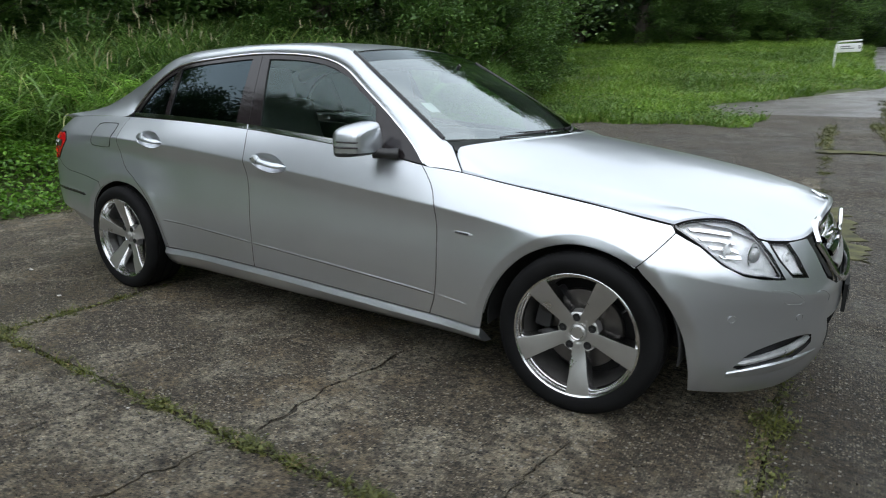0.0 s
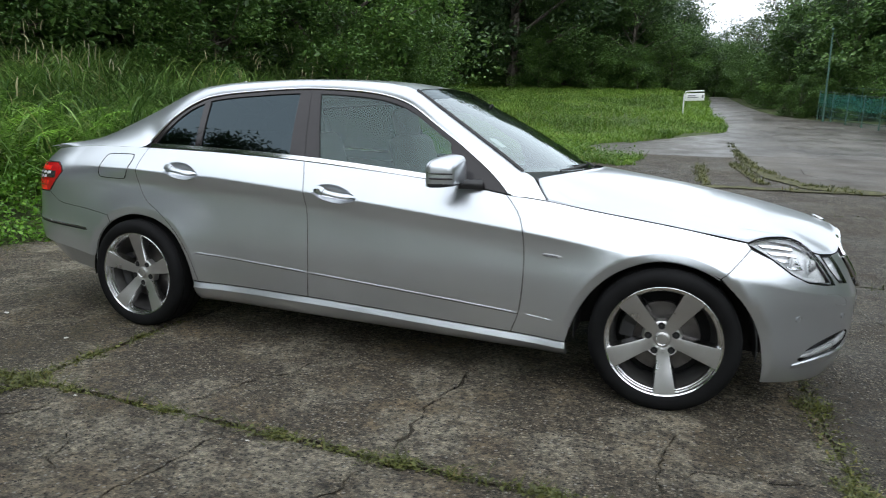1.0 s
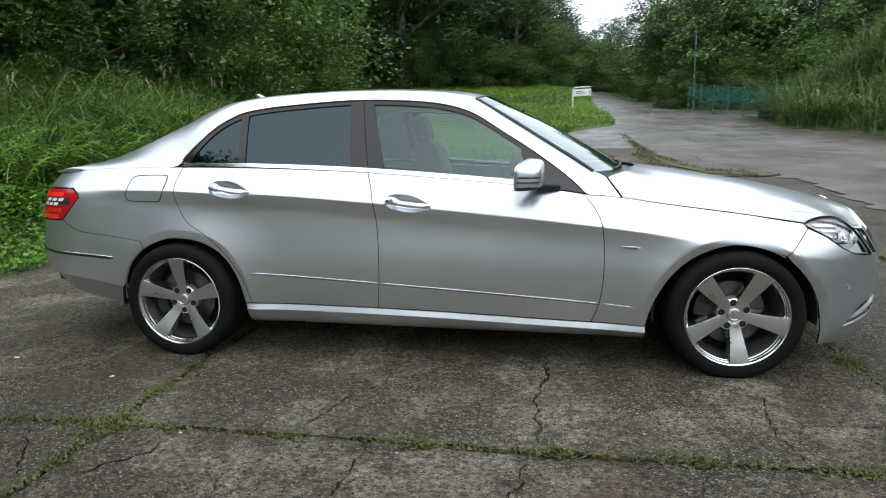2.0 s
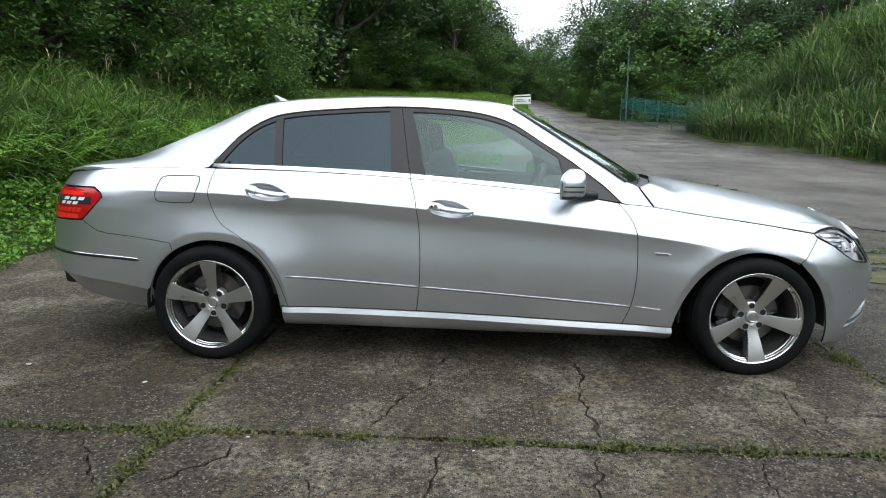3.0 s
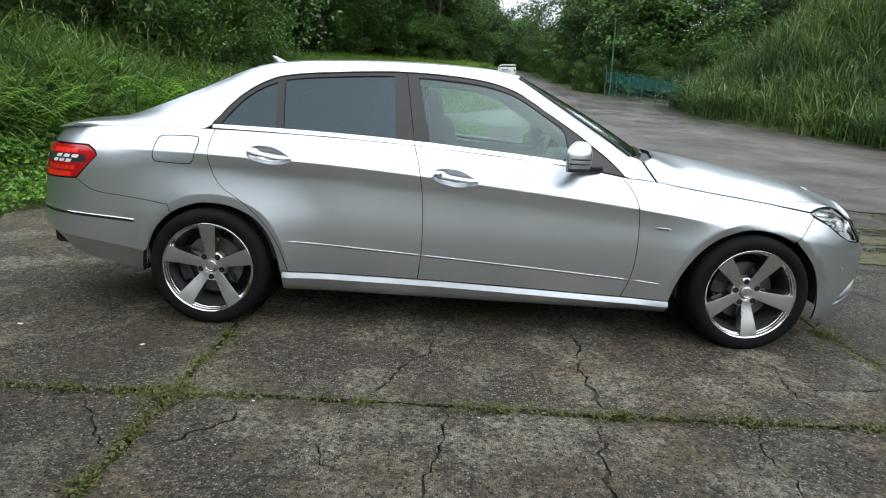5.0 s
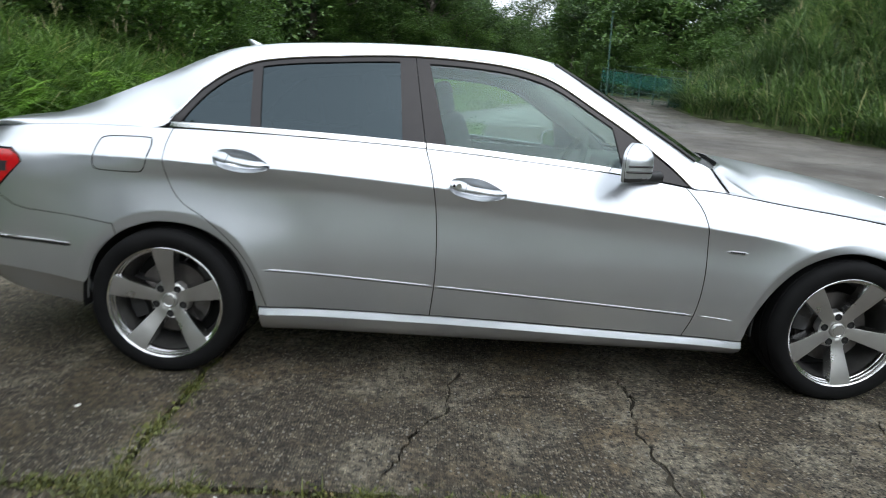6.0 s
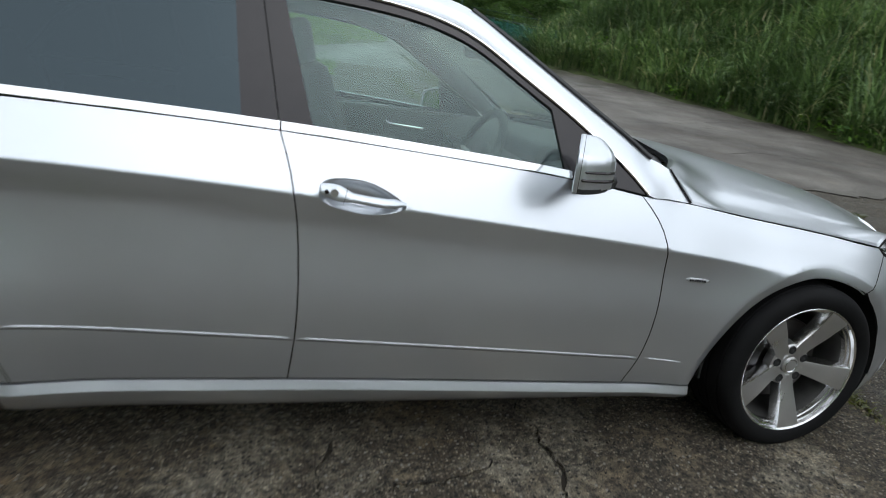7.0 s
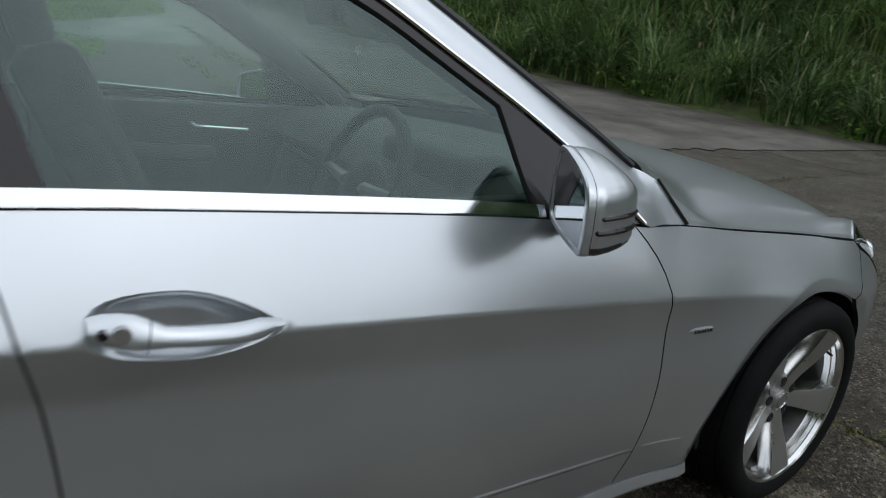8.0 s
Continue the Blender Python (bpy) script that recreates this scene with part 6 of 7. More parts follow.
for i in range(len(JX) - 1):
    for j in range(-1, len(JY) - 1):
        y0 = JY[j] if j >= 0 else -9.75
        g = 0.015 if j < 2 and i < 2 else 0.007
        a, b, c, d = (JX[i] + g, y0 + g), (JX[i + 1] - g, y0 + g), (JX[i + 1] - g, JY[j + 1] - g), (JX[i] + g, JY[j + 1] - g)
        sd = 13.7 * i + 5.3 * j
        wear = 0.028 if j < 2 and i < 3 else 0.05
        outline = ragged(a, b, sd, wear) + ragged(b, c, sd + 2, wear) + ragged(c, d, sd + 4, wear) + ragged(d, a, sd + 6, wear)
        holes = [crack(pts, 1.2 * w, sd + 9 + k) for k, (pts, w) in enumerate(CRACKS.get((i, j), []))]
        near = i in (0, 1, 2) and j in (0, 1)
        panel("slab", outline, slab_skin, [CONCRETE if i < 2 and j < 3 else CONCRETE_DAMP, CONCRETE], pavement, "", holes, 0.14 if near else 0.40, [], gap=0, depth=0.03, off=0.008 * noise.noise((i * 3.1, j * 2.7, 2)))

# asphalt laid over the slabs, with a crumbled edge
corners = [(4.75, 14.62), (4.66, 12.6), (4.68, 10.3), (5.2, 9.4), (6.3, 9.0), (6.5, 7.0), (6.4, 5.3), (7.0, 4.5), (8.4, 4.15), (10.0, 3.9), (15.2, 3.4), (14.6, 6.0), (13.6, 9.5), (12.9, 13.0), (12.4, 14.62)]
rim = []
for k, (a, b) in enumerate(zip(corners, corners[1:] + corners[:1])):
    rim += ragged(a, b, 91.0 + 3.1 * k, 0.24 if k < 9 else 0.05, 0.10)
gaps = [crack(pts, w, 140 + k) for k, (pts, w) in enumerate([([(7.7, 8.9), (8.2, 9.0), (9.56, 9.55), (11.2, 10.3), (12.6, 10.6)], 0.014), ([(5.9, 13.3), (7.0, 12.9), (8.3, 13.1), (9.6, 12.8)], 0.024), ([(7.1, 10.2), (7.5, 10.4), (7.9, 10.6)], 0.030), ([(8.1, 6.4), (9.2, 6.8), (10.6, 6.5)], 0.020), ([(6.3, 11.4), (7.2, 11.7), (8.3, 11.5)], 0.018), ([(5.6, 12.0), (5.5, 11.0), (5.9, 10.2)], 0.016)])]
lot = panel("road", rim, slab_skin, [LOT, CONCRETE_DAMP], None, "", gaps, 0.40, [], gap=0, depth=0.02, off=0.013)
tagged(lot, "worn grey asphalt patch with a crumbled edge over the slabs", "road", kind="structure")

# flat moss over the slabs beside the joints
for k, loop in enumerate(([(4.95, 1.50), (5.5, 1.36), (6.3, 1.30), (6.9, 1.5), (6.6, 1.9), (6.0, 2.25), (5.5, 2.3), (5.2, 1.95)], [(4.7, 2.45), (5.6, 2.42), (6.4, 2.45), (6.5, 2.75), (5.8, 2.85), (5.1, 2.7)], [(3.62, 2.42), (3.95, 2.42), (3.9, 3.4), (3.75, 4.6), (3.62, 4.6)], [(4.42, 17.6), (4.62, 17.6), (4.78, 14.0), (4.80, 11.6), (5.3, 9.5), (6.3, 8.95), (6.4, 8.6), (5.2, 8.9), (4.66, 10.2), (4.56, 12.0), (4.52, 14.0)], [(4.22, 12.8), (4.36, 12.8), (4.44, 11.0), (4.62, 9.3), (4.46, 9.3), (4.30, 11.0)], [(3.42, 8.45), (4.6, 8.50), (6.2, 8.5), (6.3, 8.72), (4.6, 8.78), (3.42, 8.72)], [(3.44, 12.4), (3.60, 12.4), (3.62, 10.4), (3.60, 8.8), (3.46, 8.8)])):
    edge = []
    for a, b in zip(loop, loop[1:] + loop[:1]):
        edge += ragged(a, b, 31.0 + 7 * k + a[0], 0.16 if k < 3 else 0.07, 0.05 if k < 3 else 0.08)
    tagged(panel("moss", edge, slab_skin, [MOSS_FLAT, MOSS_FLAT], None, "", [], 0.2, [], gap=0, depth=0.012, off=0.011 if k < 3 else 0.020), "thin dark olive moss spread over damp concrete" if k < 3 else "low olive weeds and moss along a joint", "moss", kind="stuff")

WEED_LINES = [((4.52, 17.6), (4.66, 12.0)), ((4.66, 12.0), (5.2, 9.3)), ((5.2, 9.3), (6.3, 8.8)), ((4.3, 12.8), (4.52, 9.3)), ((3.45, 8.6), (6.2, 8.6)), ((3.52, 12.4), (3.52, 8.8))]

# dark earth under the slabs, seen in the joints and cracks
bx, by = np.arange(JX[0], JX[-1] + 0.1, 0.5), np.arange(-9.75, 14.3, 0.25)
bv = [(x, y, ground_z(x, y) - 0.012) for x in bx for y in by]
bf = [(i * len(by) + j, (i + 1) * len(by) + j, (i + 1) * len(by) + j + 1, i * len(by) + j + 1) for i in range(len(bx) - 1) for j in range(len(by) - 1)]
EARTH = plain("dark_joint_earth", (0.028, 0.022, 0.014), 0.95, vary=0.4, scale=9, bump=0.6, grain=60)
tagged(put("slab_bed", mesh_from("slab_bed", bv, bf, EARTH)), "dark earth in the joints under the slabs", "ground", kind="structure")

rng = np.random.default_rng(7)


def scatter_line(a, b, n, spread):
    t = rng.uniform(0, 1, n)
    t += 0.03 * np.sin(t * 40)
    p = np.array(a)[None] + (np.array(b) - np.array(a))[None] * t[:, None]
    return p + rng.normal(0, spread, (n, 2))


# taller weeds along the far joints
far_weeds = np.concatenate([scatter_line(a, b, int(150 * math.dist(a, b)), 0.07) for a, b in WEED_LINES])
far_weeds = far_weeds[[noise.noise((x * 1.7, y * 1.7, 23)) > -0.15 for x, y in far_weeds]]
az = rng.uniform(0, 2 * math.pi, len(far_weeds))
me = ribbon_mesh("tall_joint_weeds", np.array([(x, y, ground_z(x, y)) for x, y in far_weeds]), np.stack([np.cos(az), np.sin(az)], 1), rng.uniform(0.05, 0.13, len(far_weeds)), rng.uniform(0.010, 0.02, len(far_weeds)), rng.uniform(0.3, 1.4, len(far_weeds)), 3, MOSS, rng, 0.4)
tagged(put("tall_joint_weeds", me), "yellow-green weeds along the joints of the far slabs", "weeds", kind="stuff")

# weeds and moss in the joints
pts = []
for (a, b, n, s) in (((-3.2, -1.70), (0.15, -1.70), 1300, 0.017), ((0.15, -1.70), (3.55, -1.70), 1500, 0.019), ((3.55, -1.70), (6.9, -1.70), 900, 0.02), ((0.15, -2.8), (0.15, -0.75), 1300, 0.024), ((0.15, -1.70), (0.15, -1.70), 380, 0.055), ((-0.1, -1.70), (0.3, -1.70), 250, 0.025),
                     ((3.55, -2.4), (3.55, 2.3), 2600, 0.035), ((3.55, 2.3), (3.55, 10.3), 1600, 0.05), ((0.2, 2.35), (9.0, 2.35), 2200, 0.04), ((6.95, 2.3), (6.95, 10.0), 700, 0.04), ((-3.0, 2.35), (0.1, 2.35), 400, 0.05), ((0.4, 6.3), (6.0, 6.3), 700, 0.05), ((0.15, 2.3), (0.15, 10), 500, 0.05),
                     ((4.6, 2.3), (5.9, 2.6), 700, 0.12), ((-3.0, -0.5), (-2.9, 1.5), 500, 0.12), ((4.3, 12.6), (4.5, 9.4), 700, 0.06), ((3.4, 8.6), (6.3, 8.7), 900, 0.08), ((6.7, 7.0), (7.5, 4.4), 500, 0.09)):
    pts.append(scatter_line(a, b, n, s))
pts = np.concatenate(pts)
keep = np.array([noise.noise((x * 2.6, y * 2.6, 11)) > ((-0.36 if x > 0.3 else -0.6) if abs(y + 1.70) < 0.1 else -0.12) for x, y in pts])
pts = pts[keep]
base = np.array([(x, y, ground_z(x, y) - 0.012) for x, y in pts])
az = rng.uniform(0, 2 * math.pi, len(pts))
me = ribbon_mesh("joint_weeds", base, np.stack([np.cos(az), np.sin(az)], 1), rng.uniform(0.018, 0.048, len(pts)) * (1 + 0.9 * (rng.random(len(pts)) > 0.94)), rng.uniform(0.005, 0.011, len(pts)), rng.uniform(0.3, 1.5, len(pts)), 2, MOSS, rng, 0.3)
tagged(put("joint_weeds", me), "short yellow-green weeds and moss in the slab joints", "weeds", kind="stuff")
mn = 22000
sel = pts[rng.integers(0, len(pts), mn)] + rng.normal(0, 0.009, (mn, 2))
cen = np.array([(x, y, ground_z(x, y) - 0.008 + rng.uniform(0, 0.022)) for x, y in sel])
tagged(put("joint_moss", leaf_mesh("joint_moss", cen, rng.uniform(0.010, 0.024, mn), rng, MOSS, 0.3, 0.7)), "low moss cushions between the slabs", "moss", kind="stuff")

# wet mossy hollow in front of the car
WET = plain("wet_dark_concrete", (0.040, 0.042, 0.026), 0.4, vary=0.4, scale=6)
cen = []
for cx, cy, rx, ry, n in ((6.75, 3.15, 0.95, 0.17, 5000), (6.2, 2.16, 0.85, 0.30, 8000)):
    loop = [(cx + rx * (1 + 0.22 * noise.noise((a * 1.3, cx, 1))) * math.cos(a), cy + ry * (1 + 0.35 * noise.noise((a * 2, cy, 4))) * math.sin(a)) for a in np.linspace(0, 2 * math.pi, 40, endpoint=False)]
    film = panel("moss_puddle", loop, slab_skin, WET, None, "", [], 0.12, [], off=0.012, gap=0, depth=0)
    tagged(film, "shallow wet mossy hollow in the concrete", "puddle")
    for x, y in np.stack([rng.normal(cx, rx * 0.5, n), rng.normal(cy, ry * 0.5, n)], 1):
        if ((x - cx) / rx) ** 2 + ((y - cy) / ry) ** 2 < 1.15 and noise.noise((x * 3, y * 6, 2)) > -0.25:
            cen.append((x, y, slab_skin(x, y)[2] + rng.uniform(0.008, 0.022)))
tagged(put("puddle_moss", leaf_mesh("puddle_moss", np.array(cen), rng.uniform(0.010, 0.026, len(cen)), rng, MOSS, 0.3, 0.7)), "dark green moss in the wet hollow", "moss", kind="stuff")

# loose grit and small fallen bits on the slabs
gn = 150000
gx, gy = rng.uniform(-2.8, 6.0, gn), -3.0 + 4.2 * rng.random(gn) ** 1.5
keep = np.array([noise.noise((x * 2.0, y * 2.0, 21)) > 0.08 + 0.3 * ((x * 91.7 + y * 57.3) % 1 - 0.5) for x, y in zip(gx, gy)])
cen = np.array([(x, y, slab_skin(x, y)[2] + 0.003) for x, y in zip(gx[keep], gy[keep])])
GRIT = leaf_material("loose_grit", (0.018, 0.016, 0.013), (0.17, 0.155, 0.125), (0.40, 0.375, 0.325), 0.85)
tagged(put("grit", leaf_mesh("grit", cen, rng.uniform(0.003, 0.010, len(cen)), rng, GRIT, 0.2, 0.9)), "pale loose grit on the concrete", "grit", kind="stuff")
BITS = plain("pale_litter", (0.62, 0.61, 0.57), 0.7)
for x, y, a, k in ((-0.958, -1.009, 20, 0.9), (-0.219, -1.202, 70, 0.8), (0.50, -1.745, 0, 0.45), (1.42, -1.78, 40, 0.4)):
    bm = bmesh.new()
    box(bm, (0.030 * k, 0.017 * k, 0.007 * k), (0, 0, 0), (8, 5, 0), 0.003 * k, 1)
    ob = part("litter_scrap", bm, BITS, None)
    ob.matrix_basis = pose(x, y, slab_skin(x, y)[2] + 0.004, 0, 0, a)
    tagged(ob, "small pale scrap of litter on the concrete", "litter", "litter scraps")

# ---- plants ----
GRASS_TALL = leaf_material("tall_grass", (0.052, 0.118, 0.024), (0.190, 0.310, 0.070), (0.36, 0.36, 0.16))
GRASS_FIELD = leaf_material("field_grass", (0.090, 0.180, 0.022), (0.195, 0.330, 0.045), (0.30, 0.29, 0.10))
COVER = leaf_material("ground_cover", (0.055, 0.150, 0.015), (0.155, 0.320, 0.038), (0.20, 0.34, 0.06))
WEED = leaf_material("field_weeds", (0.050, 0.115, 0.016), (0.150, 0.275, 0.042), (0.16, 0.24, 0.06))
FERN = leaf_material("fern", (0.12, 0.27, 0.026), (0.22, 0.41, 0.055), (0.25, 0.42, 0.07))
PLUME = leaf_material("seed_plume", (0.28, 0.24, 0.16), (0.46, 0.40, 0.28), (0.50, 0.44, 0.32), 0.8)
LEAF_DARK = leaf_material("dark_foliage", (0.045, 0.100, 0.030), (0.135, 0.240, 0.066), (0.18, 0.28, 0.09))
LEAF_MID = leaf_material("mid_foliage", (0.046, 0.112, 0.026), (0.145, 0.265, 0.060), (0.20, 0.30, 0.08))
LEAF_FAR = leaf_material("grey_green_foliage", (0.065, 0.110, 0.052), (0.14, 0.20, 0.09), (0.18, 0.23, 0.11))
# leaves of back rows and undergrowth, the wood's shade put into their colour
LEAF_SHADED = leaf_material("shaded_foliage", (0.026, 0.058, 0.026), (0.085, 0.150, 0.055), (0.12, 0.18, 0.07))
GRASS_BANK = leaf_material("bank_grass", (0.045, 0.110, 0.022), (0.200, 0.330, 0.085), (0.42, 0.40, 0.20))
GRASS_STEEP = leaf_material("steep_bank_grass", (0.022, 0.060, 0.016), (0.200, 0.315, 0.105), (0.50, 0.46, 0.27))
BARK = plain("grey_bark", (0.10, 0.085, 0.07), 0.9, vary=0.4, scale=8, bump=0.6, grain=30)


def plant(name, pts, length, width, bend, segs, mat, label, category, droop=0.25, toward=None, lift=None, away=None):
    n = len(pts)
    base = np.array([(x, y, bank_z(x, y) - 0.05) for x, y in pts])
    if lift is not None:
        base[:, 2] += lift
    az = rng.uniform(0, 2 * math.pi, n)
    d = np.stack([np.cos(az), np.sin(az)], 1)
    if away is not None:
        d = d + 0.35 * away
    if toward is not None:
        d = d + np.array(toward)
        d /= np.linalg.norm(d, axis=1)[:, None]
    return tagged(put(name, ribbon_mesh(name, base, d, length, width, bend, segs, mat, rng, droop)), label, category, kind="stuff")


def clumped(x0, x1, y0, y1, n, clumps, spread, test):
    c = np.stack([rng.uniform(x0, x1, clumps), rng.uniform(y0, y1, clumps)], 1)
    p = c[rng.integers(0, clumps, n)] + rng.normal(0, spread, (n, 2))
    return p[[bool(test(x, y)) for x, y in p]]


# left bank: low leaves by the concrete, ferns, then tall grass
p = np.stack([rng.uniform(-7.0, -1.0, 190000), rng.uniform(-4.0, 13.5, 190000)], 1)
p = p[[x < left_edge(y) + 0.35 * noise.noise((y * 1.3, 2, 0)) - 0.05 and x > left_edge(y) - 2.6 for x, y in p]]
hgt = np.array([bank_z(x, y) + 0.10 + 0.55 * smooth(0.0, 1.1, left_edge(y) - x) * (0.75 + 0.5 * noise.noise((x * 1.1, y * 1.1, 4))) for x, y in p])
cen = np.stack([p[:, 0], p[:, 1], hgt - rng.uniform(0, 0.28, len(p)) ** 1.5], 1)
tagged(put("ground_cover", leaf_mesh("ground_cover", cen, rng.uniform(0.032, 0.070, len(p)), rng, COVER, 0.5, 0.7)), "dense bright green creeping leaves at the foot of the bank", "plants", kind="stuff")


def fern(x, y, r):
    """Arching fronds of paired leaflets round one crown."""
    verts, tris = [], []
    z0 = bank_z(x, y) + 0.32
    for k in range(9):
        a = 2 * math.pi * k / 9 + r.uniform(-0.3, 0.3)
        L = r.uniform(0.80, 1.25)
        d = np.array((math.cos(a), math.sin(a), 0))
        s = np.array((-math.sin(a), math.cos(a), 0))
        for m in range(2, 17):
            t = m / 17
            c = np.array((x, y, z0)) + d * L * 0.62 * t ** 1.4 + np.array((0, 0, L * (1.05 * t - 0.5 * t ** 2.5)))
            w = 0.17 * L * math.sin(math.pi * min(1, 0.15 + 0.85 * t)) ** 0.7
            for sg in (-1, 1):
                i = len(verts)
                tip = c + sg * s * w + d * 0.05 * L - np.array((0, 0, 0.2 * w))
                verts.extend((c - d * 0.018, c + d * 0.022, tip))
                tris.append((i, i + 1, i + 2))
    return verts, tris


fr = np.random.default_rng(3)
for x, y in [(-4.2, 3.2), (-4.6, 2.6), (-4.0, 4.2), (-4.8, 3.9), (-3.9, 5.0), (-5.0, 1.8), (-4.4, 6.2), (-5.3, 3.0), (-4.3, 1.6), (-5.0, 5.4), (-3.7, 6.6), (-3.4, 7.5), (-5.5, 2.2), (-4.5, 0.8), (-3.3, 8.6), (-4.9, 6.8), (-5.6, 0.9), (-5.9, 1.6), (-4.0, 2.4), (-5.2, 4.5), (-5.8, 2.9), (-4.1, 0.2), (-5.0, 0.2), (-4.7, 4.7), (-6.2, 2.2), (-6.3, 0.7), (-3.8, 3.6)]:
    v, t = fern(x, y, fr)
    tagged(put("fern", fast_mesh("fern", v, t, FERN)), "bright green fern with arching fronds", "fern", "ferns on the bank")

test = lambda x, y: x < left_edge(y) - 1.4 - 0.5 * noise.noise((y * 0.7, 1, 1))
p = clumped(-15, -3, -4, 15, 36000, 330, 0.26, test)
n = len(p)
plant("tall_grass", p, rng.uniform(0.8, 1.65, n), rng.uniform(0.018, 0.038, n), rng.uniform(0.35, 1.35, n), 5, GRASS_BANK, "tall green grass on the bank behind the car", "grass", 0.55)
p = clumped(-13, -4, 1, 13, 330, 120, 0.4, test)
n = len(p)
plant("seed_plumes", p, rng.uniform(0.16, 0.30, n), rng.uniform(0.016, 0.028, n), rng.uniform(0.2, 0.9, n), 3, PLUME, "pale seed heads above the tall grass", "grass", 0.3, lift=rng.uniform(1.0, 1.6, n))

n = len(p)
plant("grass_stalks", p, rng.uniform(1.1, 1.7, n), rng.uniform(0.005, 0.008, n), rng.uniform(0.05, 0.2, n), 3, GRASS_TALL, "thin stalks under the seed heads", "grass", 0.2)

# right bank: taller, drooping grass down to the concrete
test = lambda x, y: x > right_edge(y) + 0.3 * noise.noise((y * 0.9, 5, 1)) and y < 23.5
tufts = np.stack([rng.uniform(10, 25, 1500), rng.uniform(-6, 23.5, 1500)], 1)
tall = rng.uniform(0.75, 1.25, 1500)
k = rng.integers(0, 1500, 120000)
step = rng.normal(0, 0.17, (120000, 2))
p = tufts[k] + step
ok = np.array([bool(test(x, y)) for x, y in p])
p, k, away = p[ok], k[ok], step[ok] / 0.17
n = len(p)
plant("bank_grass", p, rng.uniform(0.7, 1.65, n) * tall[k], rng.uniform(0.022, 0.050, n), rng.uniform(0.10, 1.30, n), 6, GRASS_STEEP, "tall drooping grass on the steep bank", "grass", 0.5, (-0.05, -0.05), away=away)
p = clumped(12, 24, -4, 23, 300, 120, 0.5, test)
n = len(p)
plant("bank_plumes", p, rng.uniform(0.25, 0.45, n), rng.uniform(0.025, 0.04, n), rng.uniform(0.3, 0.9, n), 3, PLUME, "pale seed heads in the bank grass", "grass", 0.4, (-0.4, -0.2), rng.uniform(1.1, 1.9, n))
p = np.stack([rng.uniform(10, 16.8, 16000), rng.uniform(-4, 20, 16000)], 1)
p = p[[right_edge(y) - 0.25 + 0.35 * noise.noise((y * 1.1, 9, 0)) < x < right_edge(y) + 1.1 and noise.noise((x * 0.5, y * 0.35, 31)) > -0.12 for x, y in p]]
cen = np.array([(x, y, bank_z(x, y) + rng.uniform(0.05, 0.85) * (0.5 + 0.6 * smooth(0, 0.8, x - right_edge(y)))) for x, y in p])
tagged(put("bank_shrubs", leaf_mesh("bank_shrubs", cen, rng.uniform(0.07, 0.15, len(p)), rng, COVER, 0.5, 0.7)), "leafy weeds at the foot of the bank", "plants", kind="stuff")

# field beyond the concrete
def in_field(x, y):
    wob = 0.5 * noise.noise((x * 0.7, y * 0.7, 3)) + 0.25 * noise.noise((x * 2.1, y * 2.1, 5))
    if x < left_edge(y) - 4 and y < 17:
        return False
    tongue = 11.5 + wob < y < float(np.interp(x, [0.2, 0.3, 1.2, 2.1], [30, 15.0, 14.3, 13.0])) + wob and x < 2.1 + wob
    front = float(np.interp(x, [-14, 0.1, 0.5, 2.95, 3.4, 4.7, 4.9], [9.0, 15.2, 15.9, 18.6, 19.9, 21.3, 23.0]))
    edge = float(np.interp(y, [18, 20, 21.3, 24, 30, 41], [4.0, 4.5, 4.75, 4.95, 4.65, 4.85]))
    return tongue or (y > front + wob and x < edge + 0.5 * wob)


p = np.stack([rng.uniform(-16, 5.2, 190000), 11 + 31 * rng.random(190000) ** 1.3], 1)
p = p[[in_field(x, y) for x, y in p]]
n = len(p)
lush = np.array([0.75 + 0.8 * noise.noise((x * 0.45, y * 0.45, 6)) for x, y in p])
plant("field_grass", p, rng.uniform(0.18, 0.42, n) * np.clip(lush, 0.4, 1.6), rng.uniform(0.02, 0.045, n), rng.uniform(0.3, 1.0, n), 2, GRASS_FIELD, "bright green rough meadow behind the concrete", "grass", 0.3)
p = np.stack([rng.uniform(-10, 5, 44000), 11 + 20 * rng.random(44000) ** 1.5], 1)
p = p[[in_field(x, y) and noise.noise((x * 0.5, y * 0.5, 15)) > (-0.25 if y < 16 or x > 2.5 and y < 22 else 0.12) for x, y in p]]
cen = np.array([(x, y, bank_z(x, y) + rng.uniform(0.03, 0.40) * (0.6 + 0.8 * abs(noise.noise((x * 0.8, y * 0.8, 2))))) for x, y in p])
tagged(put("field_weeds", leaf_mesh("field_weeds", cen, rng.uniform(0.035, 0.085, len(p)), rng, WEED, 0.4, 0.6)), "low leafy weeds at the edge of the meadow", "plants", kind="stuff")


# grass behind the camera, never in view, added so the lower flank mirrors green
p = np.stack([rng.uniform(-9, 19, 36000), rng.uniform(-15, -7.6, 36000)], 1)
p = p[[y < -8.2 + 0.35 * noise.noise((x * 0.8, 2, 8)) for x, y in p]]
n = len(p)
plant("verge_grass", p, rng.uniform(0.15, 0.5, n), rng.uniform(0.02, 0.045, n), rng.uniform(0.3, 1.2, n), 2, GRASS_FIELD, "rough green grass out of view, added for its green reflection", "grass", 0.3)

